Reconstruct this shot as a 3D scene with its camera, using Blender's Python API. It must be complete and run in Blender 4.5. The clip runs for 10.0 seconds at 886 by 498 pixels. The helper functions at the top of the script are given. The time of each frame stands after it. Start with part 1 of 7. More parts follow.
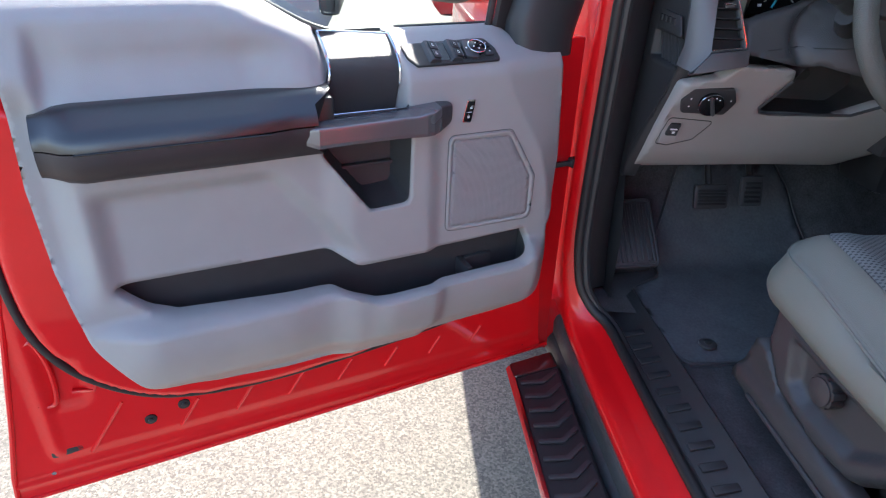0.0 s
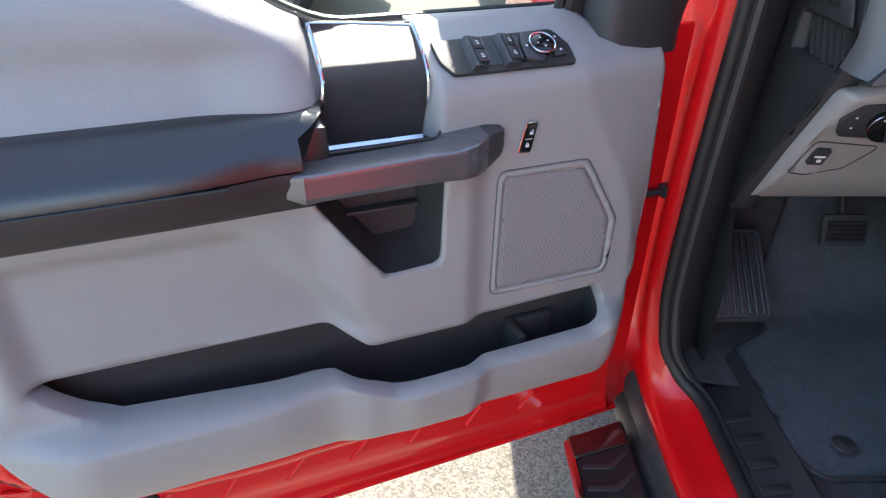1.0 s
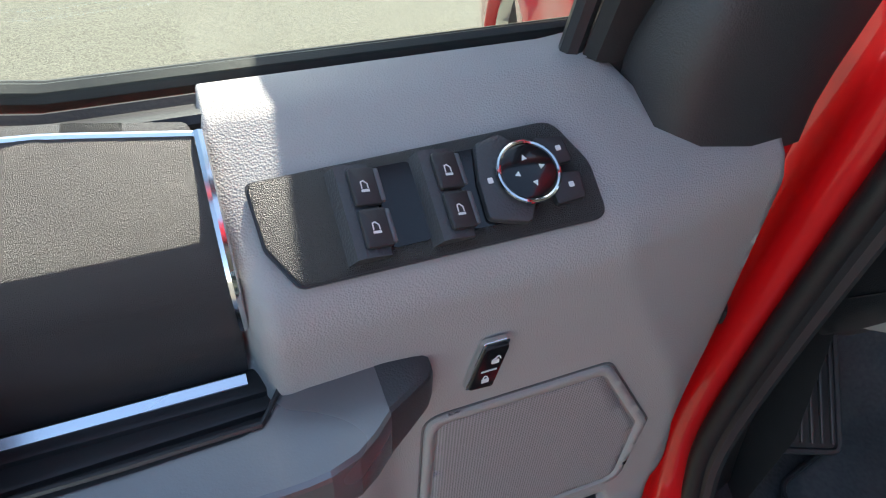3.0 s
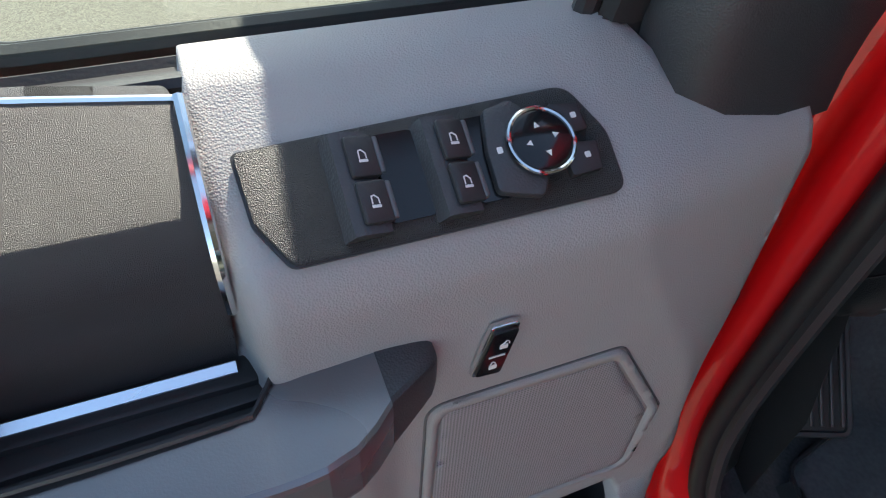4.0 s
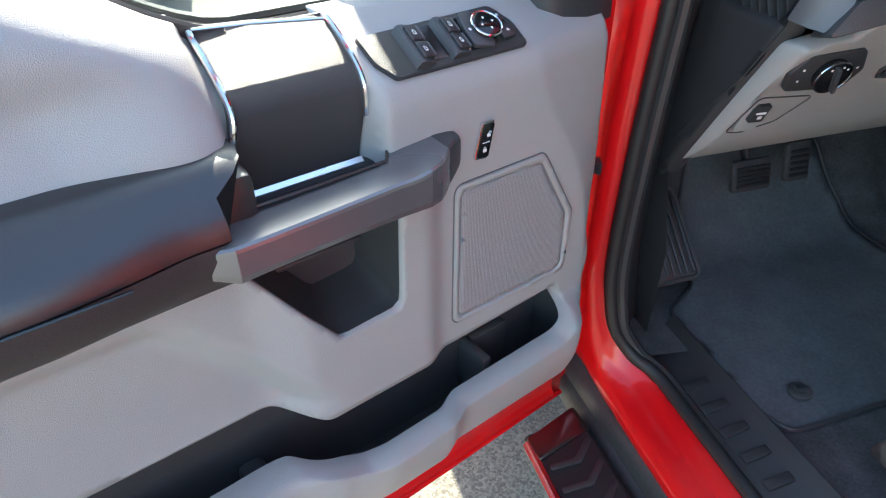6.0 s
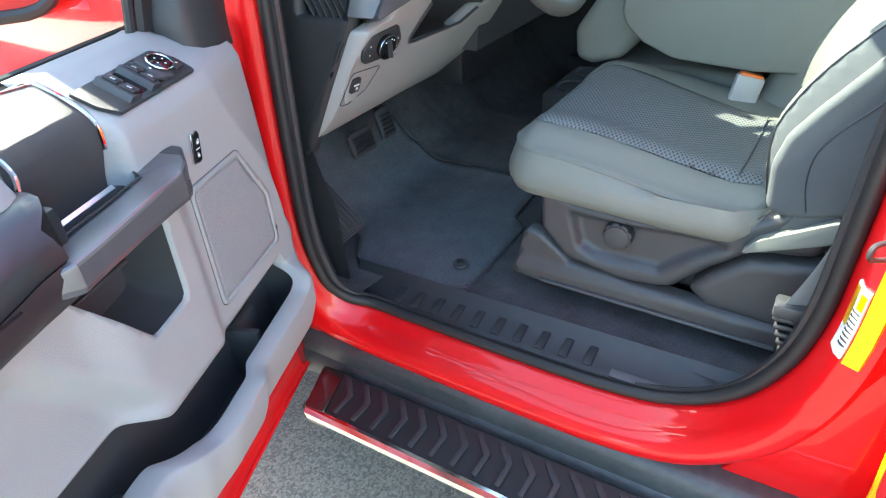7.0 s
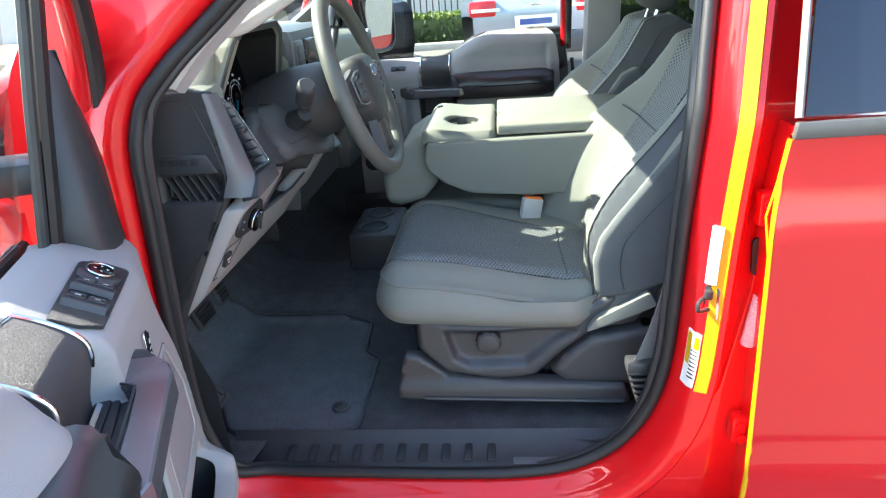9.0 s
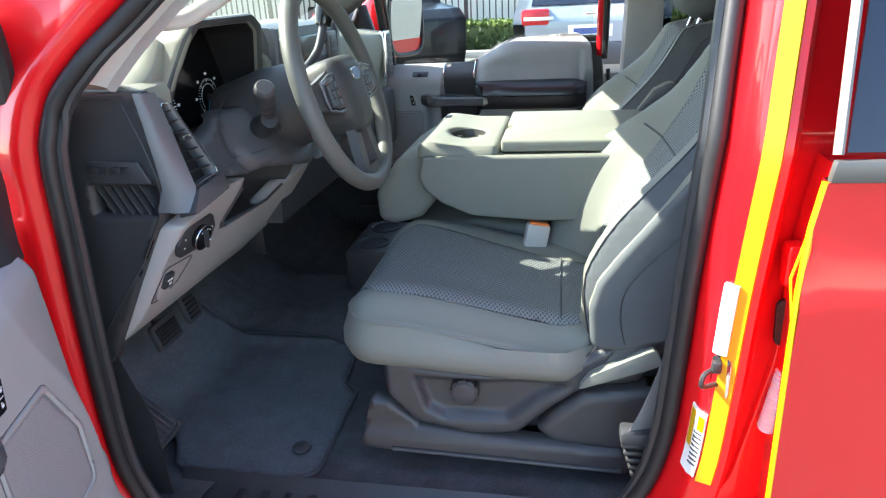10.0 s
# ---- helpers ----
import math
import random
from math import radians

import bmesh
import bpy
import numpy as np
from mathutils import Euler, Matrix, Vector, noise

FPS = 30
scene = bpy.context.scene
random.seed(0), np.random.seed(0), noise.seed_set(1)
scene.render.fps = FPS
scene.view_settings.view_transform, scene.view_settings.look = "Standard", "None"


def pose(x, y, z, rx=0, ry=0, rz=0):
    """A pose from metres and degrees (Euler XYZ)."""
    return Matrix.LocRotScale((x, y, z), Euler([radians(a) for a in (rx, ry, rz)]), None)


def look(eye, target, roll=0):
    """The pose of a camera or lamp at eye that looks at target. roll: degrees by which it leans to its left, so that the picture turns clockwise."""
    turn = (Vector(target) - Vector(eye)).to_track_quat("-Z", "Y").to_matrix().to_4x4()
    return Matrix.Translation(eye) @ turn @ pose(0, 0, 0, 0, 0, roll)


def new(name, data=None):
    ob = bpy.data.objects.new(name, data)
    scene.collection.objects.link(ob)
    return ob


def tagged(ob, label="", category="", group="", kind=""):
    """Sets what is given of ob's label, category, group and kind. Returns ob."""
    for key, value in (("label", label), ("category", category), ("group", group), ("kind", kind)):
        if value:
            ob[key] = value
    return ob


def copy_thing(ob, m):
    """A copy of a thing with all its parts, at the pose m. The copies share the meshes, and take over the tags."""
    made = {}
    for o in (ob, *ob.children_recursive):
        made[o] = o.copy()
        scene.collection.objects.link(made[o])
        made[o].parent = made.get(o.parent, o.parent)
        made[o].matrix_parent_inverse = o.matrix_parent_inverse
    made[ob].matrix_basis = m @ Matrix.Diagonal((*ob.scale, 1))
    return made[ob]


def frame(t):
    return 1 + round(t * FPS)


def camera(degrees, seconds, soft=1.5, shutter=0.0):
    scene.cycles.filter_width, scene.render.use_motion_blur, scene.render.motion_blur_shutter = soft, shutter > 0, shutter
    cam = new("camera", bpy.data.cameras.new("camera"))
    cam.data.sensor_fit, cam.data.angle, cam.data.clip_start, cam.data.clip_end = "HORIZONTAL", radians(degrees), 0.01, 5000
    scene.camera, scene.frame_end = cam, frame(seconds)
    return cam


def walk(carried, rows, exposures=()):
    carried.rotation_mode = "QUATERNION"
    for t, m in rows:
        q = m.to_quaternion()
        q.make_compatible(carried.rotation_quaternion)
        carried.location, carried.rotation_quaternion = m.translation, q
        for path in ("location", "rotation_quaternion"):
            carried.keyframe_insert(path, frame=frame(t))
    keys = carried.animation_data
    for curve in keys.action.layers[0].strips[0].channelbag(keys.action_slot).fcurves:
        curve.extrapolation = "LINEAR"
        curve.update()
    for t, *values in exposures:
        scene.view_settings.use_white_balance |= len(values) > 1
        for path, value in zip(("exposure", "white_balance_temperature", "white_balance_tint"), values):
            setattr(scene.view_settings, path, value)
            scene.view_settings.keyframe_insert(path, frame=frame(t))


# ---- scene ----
cam = camera(69.9, 10.0, soft=1.15)
PATH = [
    (0, (0.295, -0.425, 1.425), (-1.452, -0.24, 0.468), 1.9),
    (0.5, (0.114, -0.424, 1.407), (-1.63, -0.302, 0.435), 1.3),
    (1, (-0.054, -0.39, 1.402), (-1.747, -0.356, 0.337), 0.7),
    (1.5, (-0.213, -0.316, 1.404), (-1.873, -0.351, 0.289), 1.4),
    (2, (-0.338, -0.299, 1.403), (-1.965, -0.339, 0.241), 1.0),
    (2.5, (-0.474, -0.309, 1.403), (-2.008, -0.274, 0.12), 2.3),
    (3.8, (-0.576, -0.322, 1.375), (-2.0, -0.21, -0.025), 3.9),
    (4, (-0.568, -0.32, 1.375), (-1.991, -0.218, -0.026), 3.7),
    (4.5, (-0.493, -0.313, 1.38), (-1.964, -0.301, 0.026), 2.8),
    (5, (-0.355, -0.309, 1.383), (-1.932, -0.42, 0.158), 1.8),
    (5.2, (-0.314, -0.319, 1.395), (-1.89, -0.44, 0.17), 1.1),
    (6.5, (-0.165, -0.623, 1.384), (-1.469, 0.413, 0.277), -2.5),
    (7, (-0.093, -0.732, 1.412), (-1.037, 0.667, 0.34), -4.7),
    (7.5, (-0.14, -0.817, 1.442), (-0.719, 0.853, 0.506), -4.7),
    (8, (-0.239, -0.885, 1.483), (-0.56, 0.907, 0.654), -4.8),
    (8.5, (-0.298, -0.918, 1.499), (-0.505, 0.916, 0.73), -4.6),
    (9, (-0.314, -0.919, 1.499), (-0.517, 0.918, 0.735), -4.5),
    (9.5, (-0.3, -0.883, 1.492), (-0.508, 0.956, 0.733), -4.1),
    (10, (-0.203, -0.731, 1.47), (-0.558, 1.095, 0.734), -3.0),
]
walk(cam, [(t, look(eye, target, roll)) for t, eye, target, roll in PATH], exposures=[(0, 2.13, 6300, 13), (1, 2.24, 6650, 9), (1.8, 2.13, 6950, 7), (2.5, 1.92, 7050, 6), (4, 1.66, 7000, 6), (5.2, 2.13, 6800, 5), (6.5, 2.78, 6700, 2), (7.2, 3.1, 6550, 1), (8.0, 2.77, 6500, 2), (8.5, 2.68, 6500, 4), (10, 2.58, 6420, 9)])

# ---- light ----
world = bpy.data.worlds.new("world")
world.use_nodes = True
scene.world = world
SUN_EL, SUN_AZ = 40.5, -3.3      # degrees; azimuth from straight ahead of the truck towards the driver's side
wn = world.node_tree
sky = wn.nodes.new("ShaderNodeTexSky")
sky.sky_type, sky.sun_disc = "NISHITA", False
to_sun = Vector((-math.cos(radians(SUN_EL)) * math.cos(radians(SUN_AZ)),
                 -math.cos(radians(SUN_EL)) * math.sin(radians(SUN_AZ)), math.sin(radians(SUN_EL))))
sky.sun_elevation, sky.sun_rotation = radians(SUN_EL), math.atan2(to_sun.x, to_sun.y)
wn.links.new(sky.outputs[0], wn.nodes["Background"].inputs[0])
wn.nodes["Background"].inputs[1].default_value = 0.15
sun = new("sun", bpy.data.lights.new("sun", "SUN"))
sun.data.energy, sun.data.angle, sun.data.color = 4.0, radians(0.6), (1.0, 0.95, 0.87)
sun.matrix_world = look(to_sun * 20, (0, 0, 0))

# ---- materials ----
def mat(name, color, rough=0.5, metal=0.0, spread=0.12, scale=30.0, bump=0.0, bscale=400.0, coat=0.0, detail=4.0, stain=0.0, kind="noise", spec=0.5):
    """A procedural surface: base colour with variation at two scales, and a fine relief."""
    m = bpy.data.materials.new(name)
    m.use_nodes = True
    nt = m.node_tree
    b = nt.nodes["Principled BSDF"]
    b.inputs["Roughness"].default_value, b.inputs["Metallic"].default_value = rough, metal
    b.inputs["Coat Weight"].default_value, b.inputs["Coat Roughness"].default_value = coat, 0.04
    b.inputs["Specular IOR Level"].default_value = spec
    tc = nt.nodes.new("ShaderNodeTexCoord")
    n1 = nt.nodes.new("ShaderNodeTexNoise")
    n1.inputs["Scale"].default_value, n1.inputs["Detail"].default_value = scale, detail
    n2 = nt.nodes.new("ShaderNodeTexNoise")
    n2.inputs["Scale"].default_value, n2.inputs["Detail"].default_value = scale * 0.12, 3.0
    for n in (n1, n2):
        nt.links.new(tc.outputs["Object"], n.inputs["Vector"])
    add = nt.nodes.new("ShaderNodeMath")
    add.operation = "ADD"
    nt.links.new(n1.outputs["Fac"], add.inputs[0])
    nt.links.new(n2.outputs["Fac"], add.inputs[1])
    ramp = nt.nodes.new("ShaderNodeMapRange")
    ramp.inputs["From Min"].default_value, ramp.inputs["From Max"].default_value = 0.6, 1.4
    ramp.inputs["To Min"].default_value, ramp.inputs["To Max"].default_value = 1 - spread, 1 + spread
    nt.links.new(add.outputs[0], ramp.inputs["Value"])
    mix = nt.nodes.new("ShaderNodeVectorMath")
    mix.operation = "SCALE"
    mix.inputs[0].default_value = color[:3]
    nt.links.new(ramp.outputs[0], mix.inputs["Scale"])
    nt.links.new(mix.outputs[0], b.inputs["Base Color"])
    rr = nt.nodes.new("ShaderNodeMapRange")
    rr.inputs["From Min"].default_value, rr.inputs["From Max"].default_value = 0.3, 0.7
    rr.inputs["To Min"].default_value, rr.inputs["To Max"].default_value = max(rough - 0.07, 0.01), min(rough + 0.07, 1)
    nt.links.new(n2.outputs["Fac"], rr.inputs["Value"])
    nt.links.new(rr.outputs[0], b.inputs["Roughness"])
    if bump:
        if kind == "voronoi":
            tex = nt.nodes.new("ShaderNodeTexVoronoi")
            out = tex.outputs["Distance"]
        else:
            tex = nt.nodes.new("ShaderNodeTexNoise")
            tex.inputs["Detail"].default_value = 2.0
            out = tex.outputs["Fac"]
        tex.inputs["Scale"].default_value = bscale
        nt.links.new(tc.outputs["Object"], tex.inputs["Vector"])
        bp = nt.nodes.new("ShaderNodeBump")
        bp.inputs["Strength"].default_value, bp.inputs["Distance"].default_value = bump, 0.001
        nt.links.new(out, bp.inputs["Height"])
        nt.links.new(bp.outputs[0], b.inputs["Normal"])
    return m


def glass(name, tint=(0.9, 0.95, 0.93), rough=0.0):
    m = bpy.data.materials.new(name)
    m.use_nodes = True
    nt = m.node_tree
    nt.nodes.remove(nt.nodes["Principled BSDF"])
    tr, gl, mx = (nt.nodes.new(k) for k in ("ShaderNodeBsdfTransparent", "ShaderNodeBsdfGlossy", "ShaderNodeMixShader"))
    tr.inputs[0].default_value = (*tint, 1)
    gl.inputs["Roughness"].default_value = rough
    lw, pw, ma = nt.nodes.new("ShaderNodeLayerWeight"), nt.nodes.new("ShaderNodeMath"), nt.nodes.new("ShaderNodeMath")
    lw.inputs["Blend"].default_value = 0.5
    pw.operation, ma.operation = "POWER", "MULTIPLY_ADD"
    pw.inputs[1].default_value = 5.0
    ma.inputs[1].default_value, ma.inputs[2].default_value = 0.94, 0.04
    nt.links.new(lw.outputs["Facing"], pw.inputs[0])
    nt.links.new(pw.outputs[0], ma.inputs[0])
    nt.links.new(ma.outputs[0], mx.inputs[0])
    nt.links.new(tr.outputs[0], mx.inputs[1])
    nt.links.new(gl.outputs[0], mx.inputs[2])
    nt.links.new(mx.outputs[0], nt.nodes["Material Output"].inputs[0])
    return m


RED = mat("red_paint", (0.57, 0.010, 0.015), 0.35, spec=0.08, coat=1.0, spread=0.04, scale=8, bump=0.05, bscale=900)
RED_IN = mat("red_paint_jamb", (0.72, 0.006, 0.010), 0.38, coat=0.7, spread=0.04, scale=10, bump=0.06, bscale=500, spec=0.2)
# sun glare on red edges put into colour; also the tyre label's yellow head
YELLOW = mat("yellow_glare_and_label", (0.60, 0.33, 0.001), 0.35, spread=0.04, scale=12)
GREY = mat("grey_trim", (0.332, 0.326, 0.320), 0.52, spread=0.05, scale=20, bump=0.3, bscale=950, kind="voronoi")
DARK = mat("dark_plastic", (0.053, 0.0525, 0.055), 0.42, spread=0.15, scale=25, bump=0.25, bscale=800, kind="voronoi")
DARKG = mat("charcoal_plastic", (0.05, 0.051, 0.055), 0.38, spread=0.1, scale=25, bump=0.25, bscale=800, kind="voronoi")
BLACK = mat("black_plastic", (0.030, 0.030, 0.032), 0.42, spread=0.2, scale=30, bump=0.15, bscale=700)
GLOSSB = mat("gloss_black", (0.008, 0.008, 0.009), 0.15, spread=0.2, scale=30)
LEATHER = mat("black_leather", (0.016, 0.016, 0.019), 0.3, spread=0.1, scale=30, bump=0.12, bscale=1600, kind="voronoi", spec=0.9)
HANDLE = mat("handle_grey", (0.175, 0.172, 0.182), 0.26, metal=0.5, spread=0.06, scale=30, bump=0.06, bscale=900, spec=1.0)
CHROME = mat("chrome", (0.75, 0.76, 0.78), 0.12, metal=1.0, spread=0.04, scale=10)
SATIN = mat("satin_silver", (0.105, 0.108, 0.116), 0.42, metal=0.15, spread=0.05, scale=20, bump=0.05, bscale=900)
RUBBER = mat("black_rubber", (0.016, 0.016, 0.017), 0.5, spread=0.2, scale=40, bump=0.2, bscale=500)
CARPET = mat("black_carpet", (0.072, 0.073, 0.077), 0.95, spread=0.5, scale=220, bump=1.0, bscale=900)
MAT = mat("floor_mat", (0.112, 0.122, 0.132), 0.92, spread=0.3, scale=160, bump=1.0, bscale=1100)
VINYLG = mat("grey_vinyl", (0.205, 0.211, 0.176), 0.6, spread=0.06, scale=20, bump=0.3, bscale=600, kind="voronoi")
HEADLN = mat("headliner", (0.58, 0.57, 0.54), 0.95, spread=0.05, scale=60, bump=0.4, bscale=700)
ASPHALT = mat("asphalt", (0.175, 0.160, 0.128), 0.92, spread=0.10, scale=60, bump=1.0, bscale=260, detail=6)
nt = ASPHALT.node_tree
tc, vo = nt.nodes.new("ShaderNodeTexCoord"), nt.nodes.new("ShaderNodeTexVoronoi")
vo.inputs["Scale"].default_value = 170.0
nt.links.new(tc.outputs["Object"], vo.inputs["Vector"])
bw, mr, sc = nt.nodes.new("ShaderNodeRGBToBW"), nt.nodes.new("ShaderNodeMapRange"), nt.nodes.new("ShaderNodeVectorMath")
mr.inputs["From Min"].default_value, mr.inputs["From Max"].default_value = 0.2, 0.8
mr.inputs["To Min"].default_value, mr.inputs["To Max"].default_value = 0.62, 1.32
sc.operation = "SCALE"
nt.links.new(vo.outputs["Color"], bw.inputs[0])
nt.links.new(bw.outputs[0], mr.inputs["Value"])
base = nt.nodes["Principled BSDF"].inputs["Base Color"]
nt.links.new(base.links[0].from_socket, sc.inputs[0])
nt.links.new(mr.outputs[0], sc.inputs["Scale"])
nt.links.new(sc.outputs[0], base)
DGLASS = mat("dark_glass", (0.012, 0.016, 0.03), 0.04, spread=0.1, scale=5)
CLEAR = glass("clear_glass")
SCREEN = glass("windscreen_glass", (0.80, 0.84, 0.76))
TINTED = glass("tinted_glass", (0.34, 0.37, 0.38))
SAIL = mat("sail_plastic", (0.028, 0.029, 0.032), 0.45, spread=0.1, scale=25, bump=0.25, bscale=900, kind="voronoi")
WHITE = mat("white_plastic", (0.75, 0.75, 0.74), 0.5, spread=0.05, scale=30)
ORANGE = mat("orange_plastic", (0.8, 0.18, 0.03), 0.4, spread=0.05, scale=30)


# ---- mesh tools ----
ID = Matrix.Identity(4)


def frame3(o, ex, ey):
    """Matrix with its origin at o, x along ex and y along ey."""
    ex, ey = Vector(ex).normalized(), Vector(ey)
    ez = ex.cross(ey).normalized()
    ey = ez.cross(ex)
    return Matrix(((ex.x, ey.x, ez.x, o[0]), (ex.y, ey.y, ez.y, o[1]), (ex.z, ey.z, ez.z, o[2]), (0, 0, 0, 1)))


def skew3(o, ex, ey):
    """As frame3, but keeps both directions as they are."""
    ex, ey = Vector(ex).normalized(), Vector(ey).normalized()
    ez = ex.cross(ey).normalized()
    return Matrix(((ex.x, ey.x, ez.x, o[0]), (ex.y, ey.y, ez.y, o[1]), (ex.z, ey.z, ez.z, o[2]), (0, 0, 0, 1)))


def empty(name, label="", category="", group="", kind="", m=ID):
    ob = new(name)
    ob.matrix_world = m
    ob.empty_display_size = 0.05
    return tagged(ob, label, category, group, kind)


def part(name, bm, material, parent=None, label="", smooth=40.0, flip=None):
    """Links a bmesh as one mesh object, in its parent's own coordinates."""
    if flip is not None:
        bmesh.ops.recalc_face_normals(bm, faces=bm.faces)
        if flip:
            bmesh.ops.reverse_faces(bm, faces=bm.faces)
    me = bpy.data.meshes.new(name)
    if smooth:
        for f in bm.faces:
            f.smooth = True
        for e in bm.edges:
            if len(e.link_faces) == 2 and e.calc_face_angle(0) > radians(smooth):
                e.smooth = False
    bm.to_mesh(me)
    bm.free()
    for mt in material if isinstance(material, (list, tuple)) else (material,):
        me.materials.append(mt)
    ob = new(name, me)
    if parent:
        ob.parent = parent
    if label:
        ob["label"] = label
    return ob


def fillet(poly, r, seg=5):
    """Rounds the corners of a closed polygon; r is one radius or one for each corner."""
    out, n = [], len(poly)
    for i, p in enumerate(poly):
        p = Vector(p)
        a, b = Vector(poly[i - 1]) - p, Vector(poly[(i + 1) % n]) - p
        ri = r[i] if isinstance(r, (list, tuple)) else r
        half = a.angle(b) / 2
        if ri <= 0 or half > 1.55:
            out.append(tuple(p))
            continue
        d = min(ri / math.tan(half), a.length * 0.48, b.length * 0.48)
        p0, p1 = p + a.normalized() * d, p + b.normalized() * d
        for k in range(seg + 1):
            t = k / seg
            out.append(tuple(p0 * (1 - t) ** 2 + p * 2 * t * (1 - t) + p1 * t * t))
    return out


def dense(poly, step):
    out = []
    for i, p in enumerate(poly):
        a, b = Vector(p), Vector(poly[(i + 1) % len(poly)])
        k = max(1, int((b - a).length / step))
        out += [tuple(a.lerp(b, j / k)) for j in range(k)]
    return out


def inside(p, poly):
    x, y = p
    hit = False
    for i in range(len(poly)):
        (x0, y0), (x1, y1) = poly[i - 1], poly[i]
        if (y0 > y) != (y1 > y) and x < (x1 - x0) * (y - y0) / (y1 - y0) + x0:
            hit = not hit
    return hit


def edge_distance(p, poly):
    best = 9.0
    px, py = p
    for i in range(len(poly)):
        (x0, y0), (x1, y1) = poly[i - 1], poly[i]
        dx, dy = x1 - x0, y1 - y0
        t = max(0, min(1, ((px - x0) * dx + (py - y0) * dy) / (dx * dx + dy * dy + 1e-12)))
        best = min(best, math.hypot(px - x0 - t * dx, py - y0 - t * dy))
    return best


def smoothstep(a, b, x):
    t = max(0.0, min(1.0, (x - a) / (b - a)))
    return t * t * (3 - 2 * t)


def sheet(outline, f, step, holes=(), rim=0.0, place=None, lines=()):
    """A moulded panel over a plane outline: f(a, b) is its height. rim: the depth of its turned-down edge. place maps (a, b, h) to 3D."""
    from mathutils.geometry import delaunay_2d_cdt
    place = place or (lambda a, b, h: (a, b, h))
    loops = [dense(outline, step)] + [dense(h, step) for h in holes]
    verts, edges = [], []
    for loop in loops:
        k = len(verts)
        verts += [Vector(p) for p in loop]
        edges += [(k + i, k + (i + 1) % len(loop)) for i in range(len(loop))]
    for line in lines:
        k = len(verts)
        verts += [Vector(p) for p in line]
        edges += [(k + i, k + i + 1) for i in range(len(line) - 1)]
    xs, ys = [p[0] for p in outline], [p[1] for p in outline]
    nx, ny = int((max(xs) - min(xs)) / step), int((max(ys) - min(ys)) / step)
    for i in range(nx + 1):
        for j in range(ny + 1):
            p = (min(xs) + (i + 0.5 * (j % 2)) * step, min(ys) + j * step)
            if inside(p, outline) and edge_distance(p, loops[0]) > step * 0.4 and not any(inside(p, h) or edge_distance(p, h) < step * 0.4 for h in holes):
                verts.append(Vector(p))
    vs, es, fs, *_ = delaunay_2d_cdt(verts, edges, [], 0, 1e-6)
    bm = bmesh.new()
    bv = [bm.verts.new(place(v.x, v.y, f(v.x, v.y))) for v in vs]
    for t in fs:
        c = sum((vs[i] for i in t), Vector((0, 0))) / len(t)
        if inside(c, outline) and not any(inside(c, h) for h in holes):
            bm.faces.new([bv[i] for i in t])
    for v in [v for v in bm.verts if not v.link_faces]:
        bm.verts.remove(v)
    if rim:
        flat = {v: (vs[i].x, vs[i].y) for i, v in enumerate(bv) if v.is_valid}
        rims = [e for e in bm.edges if len(e.link_faces) == 1]
        low = {}
        for e in rims:
            for v in e.verts:
                if v not in low:
                    a, b = flat[v]
                    low[v] = bm.verts.new(place(a, b, f(a, b) - rim))
        for e in rims:
            loop = e.link_loops[0]
            a, b = loop.vert, loop.link_loop_next.vert
            bm.faces.new((b, a, low[a], low[b]))
    return bm


def slab(poly, depth, m=ID, bevel=0.0, seg=2):
    """A plate: a polygon in the plane of m, extruded by depth along its z, with bevelled edges."""
    bm = bmesh.new()
    f = bm.faces.new([bm.verts.new((p[0], p[1], 0)) for p in poly])
    got = bmesh.ops.extrude_face_region(bm, geom=[f])
    bmesh.ops.translate(bm, vec=(0, 0, depth), verts=[g for g in got["geom"] if isinstance(g, bmesh.types.BMVert)])
    bmesh.ops.recalc_face_normals(bm, faces=bm.faces)
    if bevel:
        es = [e for e in bm.edges if e.calc_face_angle(0) > 0.6]
        bmesh.ops.bevel(bm, geom=es, offset=bevel, segments=seg, affect="EDGES", profile=0.5, clamp_overlap=True)
    bm.transform(m)
    return bm


def box(lo, hi, bevel=0.0, m=ID, seg=2):
    bm = bmesh.new()
    bmesh.ops.create_cube(bm, size=1)
    lo, hi = Vector(lo), Vector(hi)
    bm.transform(Matrix.Translation((lo + hi) / 2) @ Matrix.Diagonal((*(hi - lo), 1)))
    if bevel:
        bmesh.ops.bevel(bm, geom=list(bm.edges), offset=bevel, segments=seg, affect="EDGES", profile=0.5, clamp_overlap=True)
    bm.transform(m)
    return bm


def loft(rings, closed=True, caps=True):
    """A skin over rings of points, all of the same count."""
    bm = bmesh.new()
    vs = [[bm.verts.new(p) for p in r] for r in rings]
    n = len(rings[0])
    for a, b in zip(vs, vs[1:]):
        for i in range(n if closed else n - 1):
            bm.faces.new((a[i], a[(i + 1) % n], b[(i + 1) % n], b[i]))
    if caps and closed:
        bm.faces.new(vs[0][::-1])
        bm.faces.new(vs[-1])
    bmesh.ops.recalc_face_normals(bm, faces=bm.faces)
    return bm


